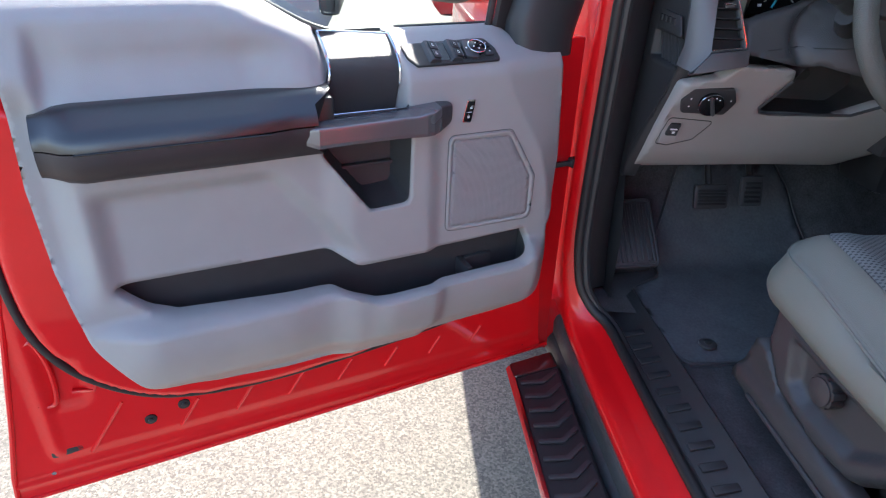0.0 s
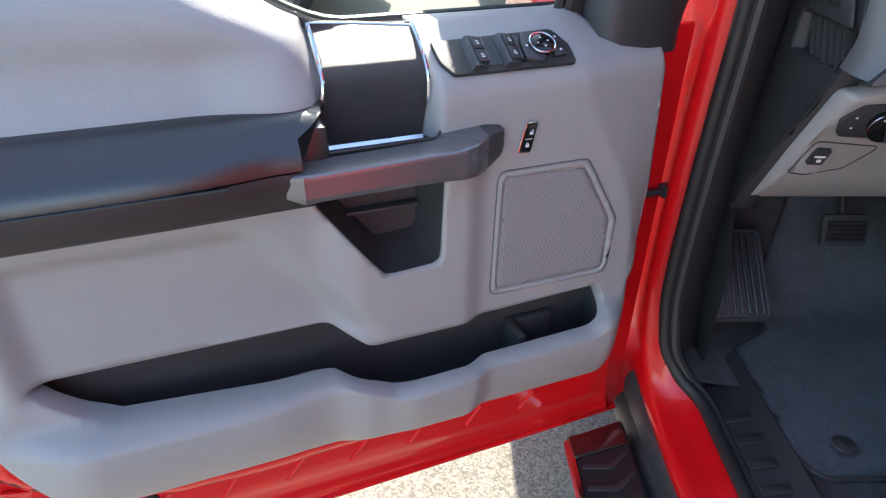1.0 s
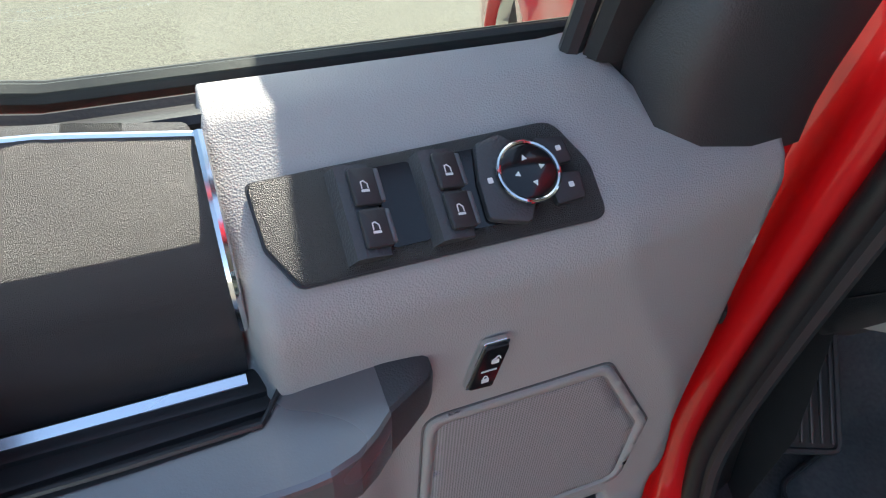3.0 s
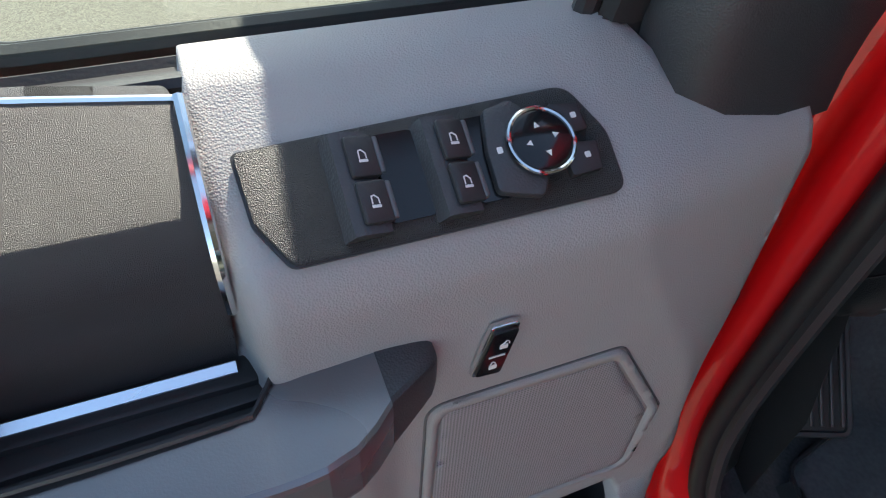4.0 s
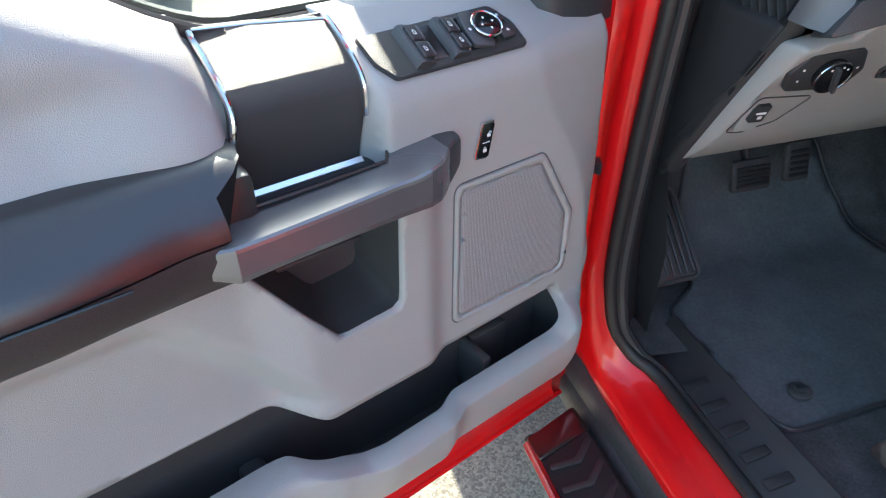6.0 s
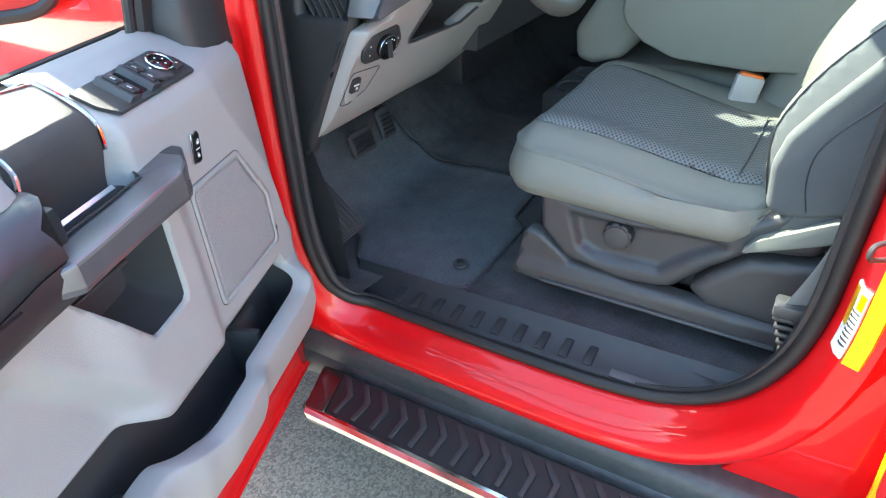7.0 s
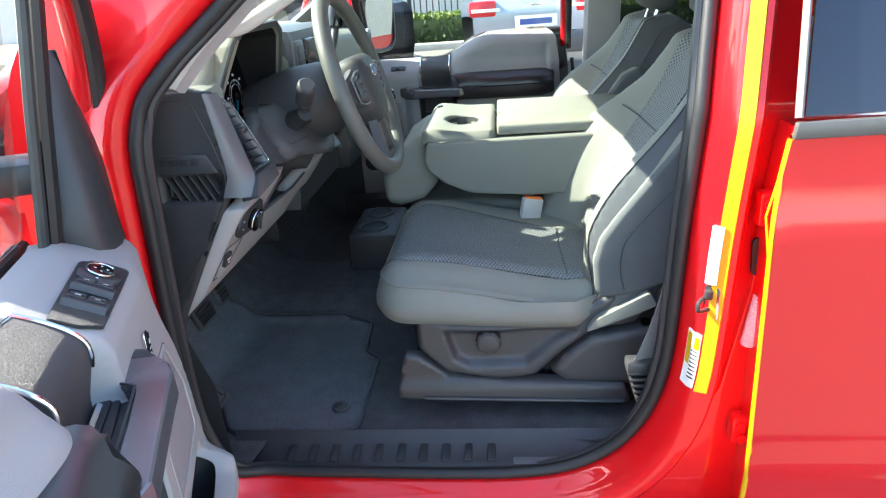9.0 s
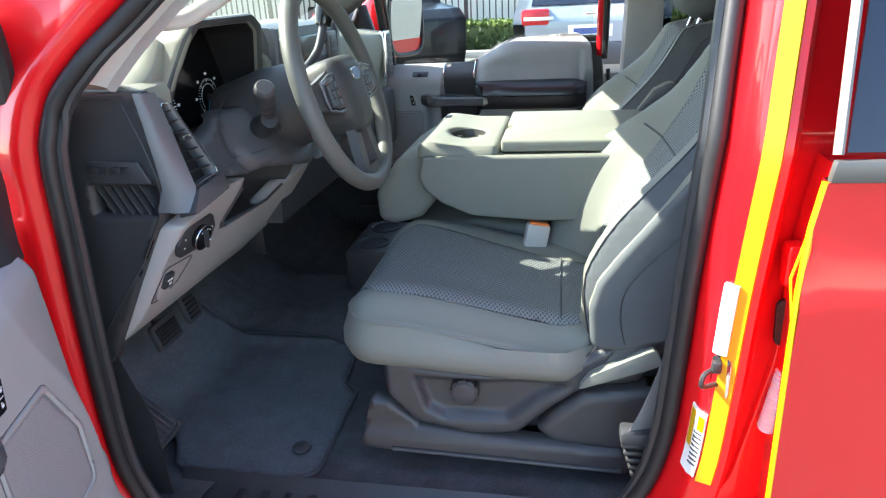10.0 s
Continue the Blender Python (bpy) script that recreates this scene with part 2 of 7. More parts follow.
def tube(path, radius, seg=10, closed=False, scale=None):
    """A round bar along a path of points."""
    pts = [Vector(p) for p in path]
    n, rings, up = len(pts), [], None
    for i, p in enumerate(pts):
        a, b = (pts[i - 1], pts[(i + 1) % n]) if closed else (pts[max(i - 1, 0)], pts[min(i + 1, n - 1)])
        d = (b - a).normalized()
        if up is None:
            up = Vector((0, 0, 1)) if abs(d.z) < 0.9 else Vector((1, 0, 0))
        side = d.cross(up).normalized()
        up = side.cross(d).normalized()
        r = radius(i / max(n - 1, 1)) if callable(radius) else radius
        w = scale or (1, 1)
        rings.append([p + (side * math.cos(t) * w[0] + up * math.sin(t) * w[1]) * r for t in (2 * math.pi * k / seg for k in range(seg))])
    if closed:
        rings.append(rings[0])
        bm = loft(rings, caps=False)
        bmesh.ops.remove_doubles(bm, verts=bm.verts, dist=1e-6)
        return bm
    return loft(rings)


def spline(pts, k=8, closed=False):
    """Catmull-Rom through the points."""
    pts = [Vector(p) for p in pts]
    n, out = len(pts), []
    for i in range(n if closed else n - 1):
        p0, p1, p2, p3 = (pts[(i + j) % n] if closed else pts[max(0, min(n - 1, i + j))] for j in (-1, 0, 1, 2))
        for s in range(k):
            t = s / k
            out.append(0.5 * (2 * p1 + (p2 - p0) * t + (2 * p0 - 5 * p1 + 4 * p2 - p3) * t * t + (3 * p1 - p0 - 3 * p2 + p3) * t ** 3))
    if not closed:
        out.append(pts[-1])
    return out


def disc(center, axis, radius, depth, seg=32, bevel=0.0):
    """A short round body whose back is at center and which rises along axis."""
    ax = Vector(axis).normalized()
    ex = ax.orthogonal().normalized()
    m = frame3(center, ex, ax.cross(ex))
    return slab([(radius * math.cos(2 * math.pi * k / seg), radius * math.sin(2 * math.pi * k / seg)) for k in range(seg)], depth, m, bevel)


def join(*bms):
    out = bms[0]
    for b in bms[1:]:
        me = bpy.data.meshes.new("tmp")
        b.to_mesh(me)
        b.free()
        out.from_mesh(me)
        bpy.data.meshes.remove(me)
    return out


def rrect(x0, y0, x1, y1, r, seg=4):
    return fillet([(x0, y0), (x1, y0), (x1, y1), (x0, y1)], r, seg)

# ---- the driver's door, swung open: own coordinates are u (from the hinge to the latch), n (to the cabin side), z ----
DOOR_M = pose(-0.85, 0, 0, 0, 0, -70)
uz = lambda a, b, h: (a, h, b)


def bump01(x, a, b, c, d):
    return smoothstep(a, b, x) * (1 - smoothstep(c, d, x))


def sill_z(u):
    """Height of the belt line along the door."""
    return 1.2355 + 0.0815 * smoothstep(0.47, 0.68, u)


TRIM = fillet([(0.085, 1.198), (0.071, 1.0), (0.082, 0.905), (0.10, 0.86), (0.098, 0.80), (0.105, 0.72), (0.18, 0.656), (0.34, 0.641),
               (0.53, 0.636), (0.64, 0.634), (0.765, 0.645), (0.865, 0.70), (0.93, 0.80), (0.957, 0.93), (0.962, 1.06), (0.955, 1.2), (0.945, 1.296), (0.90, 1.329),
               (0.68, 1.318), (0.61, 1.295), (0.55, 1.258), (0.527, 1.247), (0.522, 1.222), (0.410, 1.220), (0.405, 1.236), (0.19, 1.236), (0.172, 1.219), (0.145, 1.203)],
              [0.006, 0.02, 0.02, 0.01, 0.03, 0.05, 0.06, 0.1, 0.03, 0.03, 0.08, 0.1, 0.1, 0.1, 0.1, 0.1, 0.05, 0.03, 0.1, 0.1, 0.1, 0.002, 0.002, 0.002, 0.002, 0.004, 0.02, 0.02])
MAP_HOLE = fillet([(0.893, 0.892), (0.545, 0.891), (0.497, 0.86), (0.315, 0.861), (0.152, 0.866), (0.138, 0.835), (0.168, 0.806), (0.475, 0.797), (0.545, 0.825), (0.80, 0.833), (0.84, 0.842)],
                  [0.008, 0.03, 0.03, 0.1, 0.012, 0.03, 0.03, 0.03, 0.03, 0.03, 0.03])
PULL_HOLE = fillet([(0.397, 1.10), (0.402, 0.966), (0.474, 0.962), (0.548, 1.065), (0.548, 1.10)], [0.0, 0.012, 0.012, 0.012, 0.0])


def insert_n(u, z):
    q = max(0.0, min(1.0, (z - 1.187) / 0.0525))
    return -0.052 + 0.012 * smoothstep(1.12, 1.18, z) - 0.064 * q ** 1.8


def trim_n(u, z):
    base = -0.014
    # pillar between the pull pocket and the speaker, with soft chamfers
    base += 0.014 * bump01(u, 0.335, 0.372, 0.50, 0.56) * (1 - smoothstep(1.09, 1.13, z))
    # rear lower field and the raised border behind it
    ridge = (u - 0.615) * 0.787 - (z - 1.035) * 0.617
    base += -0.020 * smoothstep(-0.016, 0.022, ridge) * (1 - smoothstep(0.86, 0.90, u)) * smoothstep(0.86, 0.90, z) * (1 - smoothstep(1.025, 1.06, z))
    base += -0.03 * smoothstep(0.895, 0.94, u) * (1 - smoothstep(1.15, 1.22, z)) * smoothstep(0.84, 0.96, z)
    # forward edge falls away to the hinge
    edge = 0.165 - 0.06 * smoothstep(1.18, 0.9, z) + 0.05 * smoothstep(1.0, 1.2, z)
    base += -0.030 * max(0.0, min(1.0, (edge - u) / (edge - 0.068))) * smoothstep(0.86, 0.92, z)
    # bulging lip of the map pocket
    lip = bump01(z, 0.63, 0.79, 0.815, 0.845) * smoothstep(0.09, 0.15, u) * (1 - smoothstep(0.83, 0.965, u))
    kink = 0.010 * bump01(u, 0.44, 0.50, 0.56, 0.64)
    base += lip * (0.046 - kink) - 0.05 * (1 - smoothstep(0.625, 0.72, z))
    # the top: switch shelf in front, bolster behind
    st = sill_z(u)
    front = 1 - smoothstep(0.395, 0.42, u)
    shelf = -0.008 * smoothstep(1.168, 1.192, z) - 0.081 * max(0.0, min(1.0, (z - 1.190) / 0.046))
    bol = -0.034 * smoothstep(1.15, st - 0.03, z) - 0.055 * max(0.0, min(1.0, (z - st + 0.046) / 0.046)) ** 2
    base += shelf * front + bol * (1 - front)
    # shallow padded field in the bolster, with a soft step round it
    fz = 1.262 + 0.030 * smoothstep(0.60, 0.74, u)
    base += 0.010 * bump01(u, 0.525, 0.56, 0.86, 0.93) * bump01(z, 1.15, 1.19, 1.24, 1.29)
    base -= 0.026 * bump01(u, 0.56, 0.66, 0.905, 0.925) * bump01(z, 1.12, 1.205, 1.212, fz)
    # sunk seat for the dark insert
    w = bump01(u, 0.398, 0.412, 0.524, 0.540) * smoothstep(1.10, 1.125, z)
    base += (min(base, insert_n(u, z) - 0.006) - base) * w
    return max(base, -0.060) if z < 1.1 else base


skin = [(-0.016, 0.462), (1.131, 0.436), (1.105, 0.60), (1.044, 0.92), (1.004, 1.09), (0.99, 1.205), (-0.016, 1.205)]
door = part("car_door", slab(skin, 0.03, Matrix(((1, 0, 0, 0), (0, 0, -1, -0.112), (0, 1, 0, 0), (0, 0, 0, 1))), 0.004), RED, None, "open red front door with grey trim, swung out wide")
door.matrix_world = DOOR_M
trim_panel = part("trim_panel", sheet(TRIM, trim_n, 0.0065, holes=[MAP_HOLE, PULL_HOLE], rim=0.030, place=uz), GREY, door, "moulded light grey plastic trim panel", smooth=50)

# map pocket: a dark trough behind the lip
prof = [(-0.050, 0.893), (-0.056, 0.89), (-0.066, 0.86), (-0.066, 0.715), (-0.055, 0.70), (-0.022, 0.698), (-0.010, 0.715), (0.008, 0.79)]
ring = lambda u: [(u, max(-0.07, n - 0.040 * smoothstep(0.72, 0.895, u) * (n > -0.04)), z) for n, z in prof]
bm = loft([ring(u) for u in np.linspace(0.132, 0.895, 24)], closed=False)
for u in (0.132, 0.895):
    bm.faces.new([bm.verts.new(p) for p in ring(u)])
part("map_pocket", bm, DARK, trim_panel, "black plastic map pocket")
part("bottle_divider", join(box((0.262, -0.066, 0.715), (0.276, -0.012, 0.80), 0.004), box((0.2, -0.066, 0.715), (0.262, -0.052, 0.80), 0.004)), DARK, trim_panel)
part("divider", box((0.56, -0.066, 0.70), (0.59, -0.01, 0.79), 0.008), DARK, trim_panel)
part("tray_liner", box((0.30, -0.055, 0.702), (0.545, -0.012, 0.715), 0.004), DARKG, trim_panel)

# pull pocket
back = [(u, z) for u, z in fillet([(0.41, 1.12), (0.413, 0.985), (0.468, 0.98), (0.53, 1.065), (0.53, 1.12)], [0, 0.01, 0.01, 0.01, 0])]
bm = bmesh.new()
n_pts = 48
def resample(poly, n):
    pts = [Vector(p) for p in poly]
    seg = [(pts[(i + 1) % len(pts)] - pts[i]).length for i in range(len(pts))]
    total, out = sum(seg), []
    for k in range(n):
        d, i = total * k / n, 0
        while d > seg[i]:
            d -= seg[i]
            i += 1
        out.append(tuple(pts[i].lerp(pts[(i + 1) % len(pts)], d / seg[i])))
    return out
fr, bk = resample(PULL_HOLE, n_pts), resample(back, n_pts)
fr = [(0.474 + (u - 0.474) * 0.975, 1.045 + (z - 1.045) * 0.98) for u, z in fr]
bm = loft([[(u, trim_n(u, z) - 0.004, z) for u, z in fr], [(u, -0.02, z) for u, z in fr], [(u, -0.072, z) for u, z in bk]], caps=False)
bm.faces.new([bm.verts.new((u, -0.072, z)) for u, z in bk])
part("pull_pocket", bm, DARK, trim_panel, "black recess under the pull handle")
part("ledge", box((0.412, -0.072, 1.02), (0.53, -0.058, 1.026), 0.002), DARKG, trim_panel)

# armrest: padded top and hard lower half
def arm_ring(u, profile):
    e = smoothstep(0.932, 0.885, u)
    s, tuck = smoothstep(0.64, 0.532, u), 0.013 * smoothstep(0.70, 0.56, u)
    return [(u + 0.030 * s * smoothstep(-0.012, 0.026, n), -0.02 + (n - tuck * smoothstep(0.0, 0.03, n) + 0.02) * (0.45 + 0.55 * e), 1.125 + (z - 1.125) * (0.8 + 0.2 * e)) for n, z in profile]
top = [(-0.04, 1.178), (-0.018, 1.178), (-0.006, 1.175), (0.004, 1.1685), (0.024, 1.158), (0.034, 1.150), (0.0405, 1.139), (0.041, 1.130), (0.02, 1.127), (-0.04, 1.127)]
low = [(-0.04, 1.127), (0.02, 1.127), (0.040, 1.1275), (0.041, 1.117), (0.036, 1.100), (0.026, 1.088), (0.01, 1.078), (-0.04, 1.070)]
us = [0.532, 0.54, 0.55, 0.565, 0.58, 0.60, 0.62] + list(np.linspace(0.65, 0.88, 7)) + [0.90, 0.912, 0.922, 0.929, 0.932]
armrest = part("armrest", loft([arm_ring(u, top) for u in us]), LEATHER, door, "black padded armrest with a stitched seam")
part("armrest_base", loft([arm_ring(u, low) for u in us]), mat("brown_black_plastic", (0.03, 0.024, 0.026), 0.5, spread=0.1, scale=20, bump=0.2, bscale=600), armrest, "brown-black lower half of the armrest")
part("armrest_nose", box((0.529, -0.05, 1.098), (0.590, 0.006, 1.166), 0.008), LEATHER, armrest)
part("seam", tube([(u, 0.0425, 1.129) for u in np.linspace(0.635, 0.885, 8)], 0.0014, 6), GLOSSB, armrest)

# dark insert between two bright strips
ins = part("handle_insert", sheet(fillet([(0.412, 1.108), (0.536, 1.108), (0.524, 1.20), (0.519, 1.2435), (0.411, 1.2355), (0.407, 1.20)], 0.004), lambda u, z: insert_n(u, z) + 0.006, 0.004, rim=0.01, place=uz),
           mat("brown_black_grain", (0.029, 0.024, 0.026), 0.50, spread=0.2, scale=60, bump=0.8, bscale=2800, kind="voronoi", spec=1.0), door, "brown-black curved insert above the pull handle")
for side in (0, 1):
    pts = [((0.408 if side == 0 else 0.5235 + 0.012 * smoothstep(1.2, 1.13, z)) , insert_n(0.45, z) + 0.0075, z) for z in np.linspace(1.165, 1.236 + 0.007 * side, 16)]
    part("chrome_strip", tube(pts, 0.0027, 8), CHROME, ins, "bright chrome strip")
part("chrome_edge", tube([(u, insert_n(u, 1.2355 + 0.0076 * (u - 0.411) / 0.108) + 0.0055, 1.2350 + 0.0076 * (u - 0.411) / 0.108) for u in np.linspace(0.409, 0.521, 10)], 0.0016, 6), CHROME, ins)
part("chrome_bar", loft([[(u, -0.040, 1.117), (u, -0.040, 1.1240), (u, -0.0392, 1.1245), (u, -0.0352, 1.1212), (u, -0.0345, 1.117)] for u in (0.413, 0.525)]), mat("bright_metal", (0.80, 0.85, 0.92), 0.22, metal=1.0, spread=0.04, scale=20), ins, "bright metal bar", smooth=20)
part("tray", slab(fillet([(0.40, -0.06), (0.545, -0.06), (0.545, -0.015), (0.40, -0.02)], 0.01), 0.012, frame3((0, 0, 1.105), (1, 0, 0), (0, 1, 0)), 0.002), BLACK, ins)
part("bar_mount", box((0.404, -0.046, 1.108), (0.535, -0.028, 1.1205), 0.003), BLACK, ins)

# pull handle: a narrow top that rolls over into the front face, cut-off ends, a black trough behind it
def handle_ring(u, n0, n1, z0, z1):
    p = [(n0, z0 + 0.006), (n0, z1 - 0.003), (n0 + 0.0015, z1), (n0 + 0.0045, z1), (n1 - 0.003, z1 - 0.0035), (n1 - 0.0007, z1 - 0.0052), (n1, z1 - 0.008), (n1, z0 + 0.008), (n1 - 0.002, z0 + 0.002), (n1 - 0.006, z0), (n0 + 0.004, z0 - 0.001)]
    return [(u, n, z) for n, z in p]
body = [handle_ring(*r) for r in ((0.3525, -0.042, 0.014, 1.091, 1.1375), (0.362, -0.040, 0.0225, 1.091, 1.1365), (0.372, -0.038, 0.029, 1.091, 1.1355), (0.386, -0.034, 0.033, 1.0915, 1.1345), (0.396, -0.024, 0.033, 1.092, 1.1325), (0.406, -0.006, 0.033, 1.0925, 1.132), (0.418, 0.000, 0.033, 1.093, 1.1325),
        (0.47, 0.001, 0.0335, 1.0935, 1.131), (0.53, 0.001, 0.0345, 1.0935, 1.130), (0.555, 0.001, 0.035, 1.093, 1.130), (0.5635, -0.004, 0.0355, 1.093, 1.1305), (0.566, -0.006, 0.0345, 1.0935, 1.130), (0.5825, -0.016, 0.0235, 1.097, 1.127), (0.584, -0.018, 0.020, 1.099, 1.125))]
pull = part("pull_handle", loft(body), HANDLE, door, "dark grey satin pull handle", smooth=14)
cap = [handle_ring(*r) for r in ((0.324, -0.032, -0.006, 1.102, 1.1335), (0.3275, -0.034, -0.0015, 1.099, 1.136), (0.340, -0.037, 0.006, 1.0945, 1.1375), (0.3528, -0.042, 0.0135, 1.0905, 1.138))]
part("handle_end", loft(cap), DARKG, pull, "black end of the pull handle", smooth=30)
part("handle_back", loft([[(u, n0, z0), (u, n0 + 0.045, z0), (u, n0 + 0.045, z0 + 0.018), (u, n0, z0 + 0.02)] for u, n0, z0 in ((0.36, -0.045, 1.095), (0.40, -0.048, 1.094), (0.545, -0.048, 1.095))]), BLACK, pull)
part("trough_lip", tube([(u, n, 1.1335) for u, n in ((0.392, -0.030), (0.400, -0.016), (0.410, -0.0015), (0.47, 0.0), (0.545, 0.0), (0.56, -0.006))], 0.0016, 6), BLACK, pull)

# speaker grille
PERF = bpy.data.materials.new("perforated_grey")
PERF.use_nodes = True
nt = PERF.node_tree
tc = nt.nodes.new("ShaderNodeTexCoord")
sep = nt.nodes.new("ShaderNodeSeparateXYZ")
nt.links.new(tc.outputs["Object"], sep.inputs[0])
def mnode(op, a, b=None):
    n = nt.nodes.new("ShaderNodeMath")
    n.operation = op
    for i, v in enumerate((a, b)):
        if v is None:
            continue
        if isinstance(v, (int, float)):
            n.inputs[i].default_value = v
        else:
            nt.links.new(v, n.inputs[i])
    return n.outputs[0]
K = 2 * math.pi / 0.0042
sa = mnode("SINE", mnode("MULTIPLY", mnode("ADD", sep.outputs["X"], sep.outputs["Z"]), K))
sb = mnode("SINE", mnode("MULTIPLY", mnode("SUBTRACT", sep.outputs["X"], sep.outputs["Z"]), K))
dots = mnode("MULTIPLY", sa, sb)
hole = nt.nodes.new("ShaderNodeMapRange")
hole.inputs["From Min"].default_value, hole.inputs["From Max"].default_value = 0.05, 0.4
hole.inputs["To Min"].default_value, hole.inputs["To Max"].default_value = 1.0, 0.52
nt.links.new(dots, hole.inputs["Value"])
sc = nt.nodes.new("ShaderNodeVectorMath")
sc.operation = "SCALE"
sc.inputs[0].default_value = (0.36, 0.345, 0.35)
nt.links.new(hole.outputs[0], sc.inputs["Scale"])
nt.links.new(sc.outputs[0], nt.nodes["Principled BSDF"].inputs["Base Color"])
nt.nodes["Principled BSDF"].inputs["Roughness"].default_value = 0.55
bp = nt.nodes.new("ShaderNodeBump")
bp.inputs["Distance"].default_value = 0.001
nt.links.new(hole.outputs[0], bp.inputs["Height"])
nt.links.new(bp.outputs[0], nt.nodes["Principled BSDF"].inputs["Normal"])
SPK = [(0.324, 1.072), (0.199, 1.071), (0.142, 0.976), (0.144, 0.888), (0.326, 0.890)]
def grow(poly, d):
    c = sum((Vector(p) for p in poly), Vector((0, 0))) / len(poly)
    return [tuple(Vector(p) + (Vector(p) - c).normalized() * d) for p in poly]
spk = part("speaker_grille", sheet(fillet(grow(SPK, -0.011), 0.011), lambda u, z: trim_n(u, z) + 0.0012, 0.008, rim=0.004, place=uz), PERF, door, "perforated grey speaker grille")
part("grille_frame", sheet(fillet(SPK, 0.014), lambda u, z: trim_n(u, z) + 0.0026, 0.006, holes=[fillet(grow(SPK, -0.0085), 0.012)], rim=0.006, place=uz), GREY, spk, smooth=50)
part("frame_gap", tube([(u, trim_n(u, z) + 0.0004, z) for u, z in dense(fillet(grow(SPK, 0.0018), 0.014), 0.006)], 0.0008, 6, closed=True), mat("groove_grey", (0.11, 0.108, 0.11), 0.7, spread=0.1, scale=20), spk)

# lock switch
LK = [(0.2945, 1.1345), (0.2785, 1.1345), (0.2865, 1.0945), (0.3035, 1.0965)]
lock = part("lock_switch", slab(fillet(LK, 0.003), 0.004, Matrix(((1, 0, 0, 0), (0, 0, -1, -0.009), (0, 1, 0, 0), (0, 0, 0, 1))), 0.001), CHROME, door, "chrome-framed door lock switch")
ln = -0.0075
part("rocker", slab(fillet(grow(LK, -0.003), 0.002), 0.002, Matrix(((1, 0, 0, 0), (0, 0, 1, -0.0090), (0, 1, 0, 0), (0, 0, 0, 1))), 0.0005), GLOSSB, lock)
for zc, uc, op in ((1.1215, 0.2880, 1), (1.106, 0.2925, 0)):
    part("lock_mark", join(box((uc - 0.0021, -0.0072, zc - 0.0022), (uc + 0.0021, -0.0064, zc + 0.0008)), tube([(uc + 0.0014, -0.0068, zc + 0.0008) if k in (0,) else (uc + 0.0014 * math.cos(math.pi * k / 6) - 0.0016 * op, -0.0068, zc + 0.0008 + 0.0024 * math.sin(math.pi * k / 6)) for k in range(7)], 0.0004, 5)), WHITE, lock)
part("rocker_line", box((0.2865, -0.0072, 1.1134), (0.2955, -0.0064, 1.1142)), WHITE, lock)

# switch plate on the shelf: p runs forward, q up the slope
SW = frame3((0.3935, -0.0225, 1.1925), (-1, 0.0, 0.004), (0, -0.0515, 0.0300))
def on(m, p, q, h=0):
    return m @ Matrix.Translation((p, q, h))
plate_poly = fillet([(0.0, 0.052), (0.1535, 0.056), (0.1665, 0.030), (0.1655, 0.0), (0.013, 0.0), (0.002, 0.02)], [0.004, 0.012, 0.02, 0.008, 0.006, 0.01])
plate = part("switch_plate", slab(plate_poly, 0.0035, SW @ Matrix.Translation((0, 0, -0.001)), 0.001), mat("black_grain", (0.015, 0.016, 0.020), 0.48, spread=0.2, scale=60, bump=1.0, bscale=1800, kind="voronoi", spec=0.9), door, "black grained window switch plate")
part("plate_gap", slab(grow(plate_poly, 0.0012), 0.002, SW @ Matrix.Translation((0, 0, -0.001)), 0.0), BLACK, plate)
for k, p0 in enumerate((0.034, 0.074)):
    blk = part("switch_block", loft([[(SW @ Vector((p0 + a, q, h))) for a, h in ((0.0, 0.002), (0.004, 0.0095), (0.008, 0.010), (0.020, 0.0065), (0.021, 0.001))] for q in (0.004, 0.006, 0.047, 0.049)]), DARKG, plate)
    part("recess", slab(rrect(p0 + 0.021, 0.008, p0 + 0.041 + 0.001 * k, 0.048, 0.003), 0.0006, SW @ Matrix.Translation((0, 0, 0.0024))), GLOSSB, plate)
    for q0 in (0.0075, 0.0275):
        m = SW @ Matrix.Translation((p0 + 0.0085, q0, 0.0098)) @ Matrix.Rotation(radians(14), 4, "Y")
        key = part("window_switch", slab(rrect(0, 0, 0.0135, 0.0185, 0.002), 0.003, m, 0.0012), BLACK, plate)
        part("key_edge", slab(rrect(0.0125, 0.001, 0.0150, 0.0175, 0.001), 0.0025, m @ Matrix.Translation((0, 0, 0.0009)), 0.0008), SATIN, key)
        part("window_mark", join(slab(rrect(0.0042, 0.0062, 0.0082, 0.0074, 0.0003), 0.0003, m @ Matrix.Translation((0, 0, 0.003))), slab([(0.0044, 0.0078), (0.0046, 0.0114), (0.0062, 0.0119), (0.0080, 0.0102), (0.0080, 0.0078), (0.0075, 0.0078), (0.0075, 0.0100), (0.0061, 0.0113), (0.0051, 0.0110), (0.0049, 0.0078)], 0.0003, m @ Matrix.Translation((0, 0, 0.003)))), WHITE, key)
dial_c = SW @ Vector((0.1292, 0.0285, 0.002))
dial_ax = SW.to_3x3() @ Vector((0, 0, 1))
pad = part("mirror_pad", slab(fillet([(0.103, 0.010), (0.124, 0.004), (0.128, 0.012), (0.128, 0.046), (0.122, 0.052), (0.108, 0.049), (0.104, 0.03)], 0.004), 0.006, SW @ Matrix.Translation((0, 0, 0.001)), 0.0015), DARKG, plate)
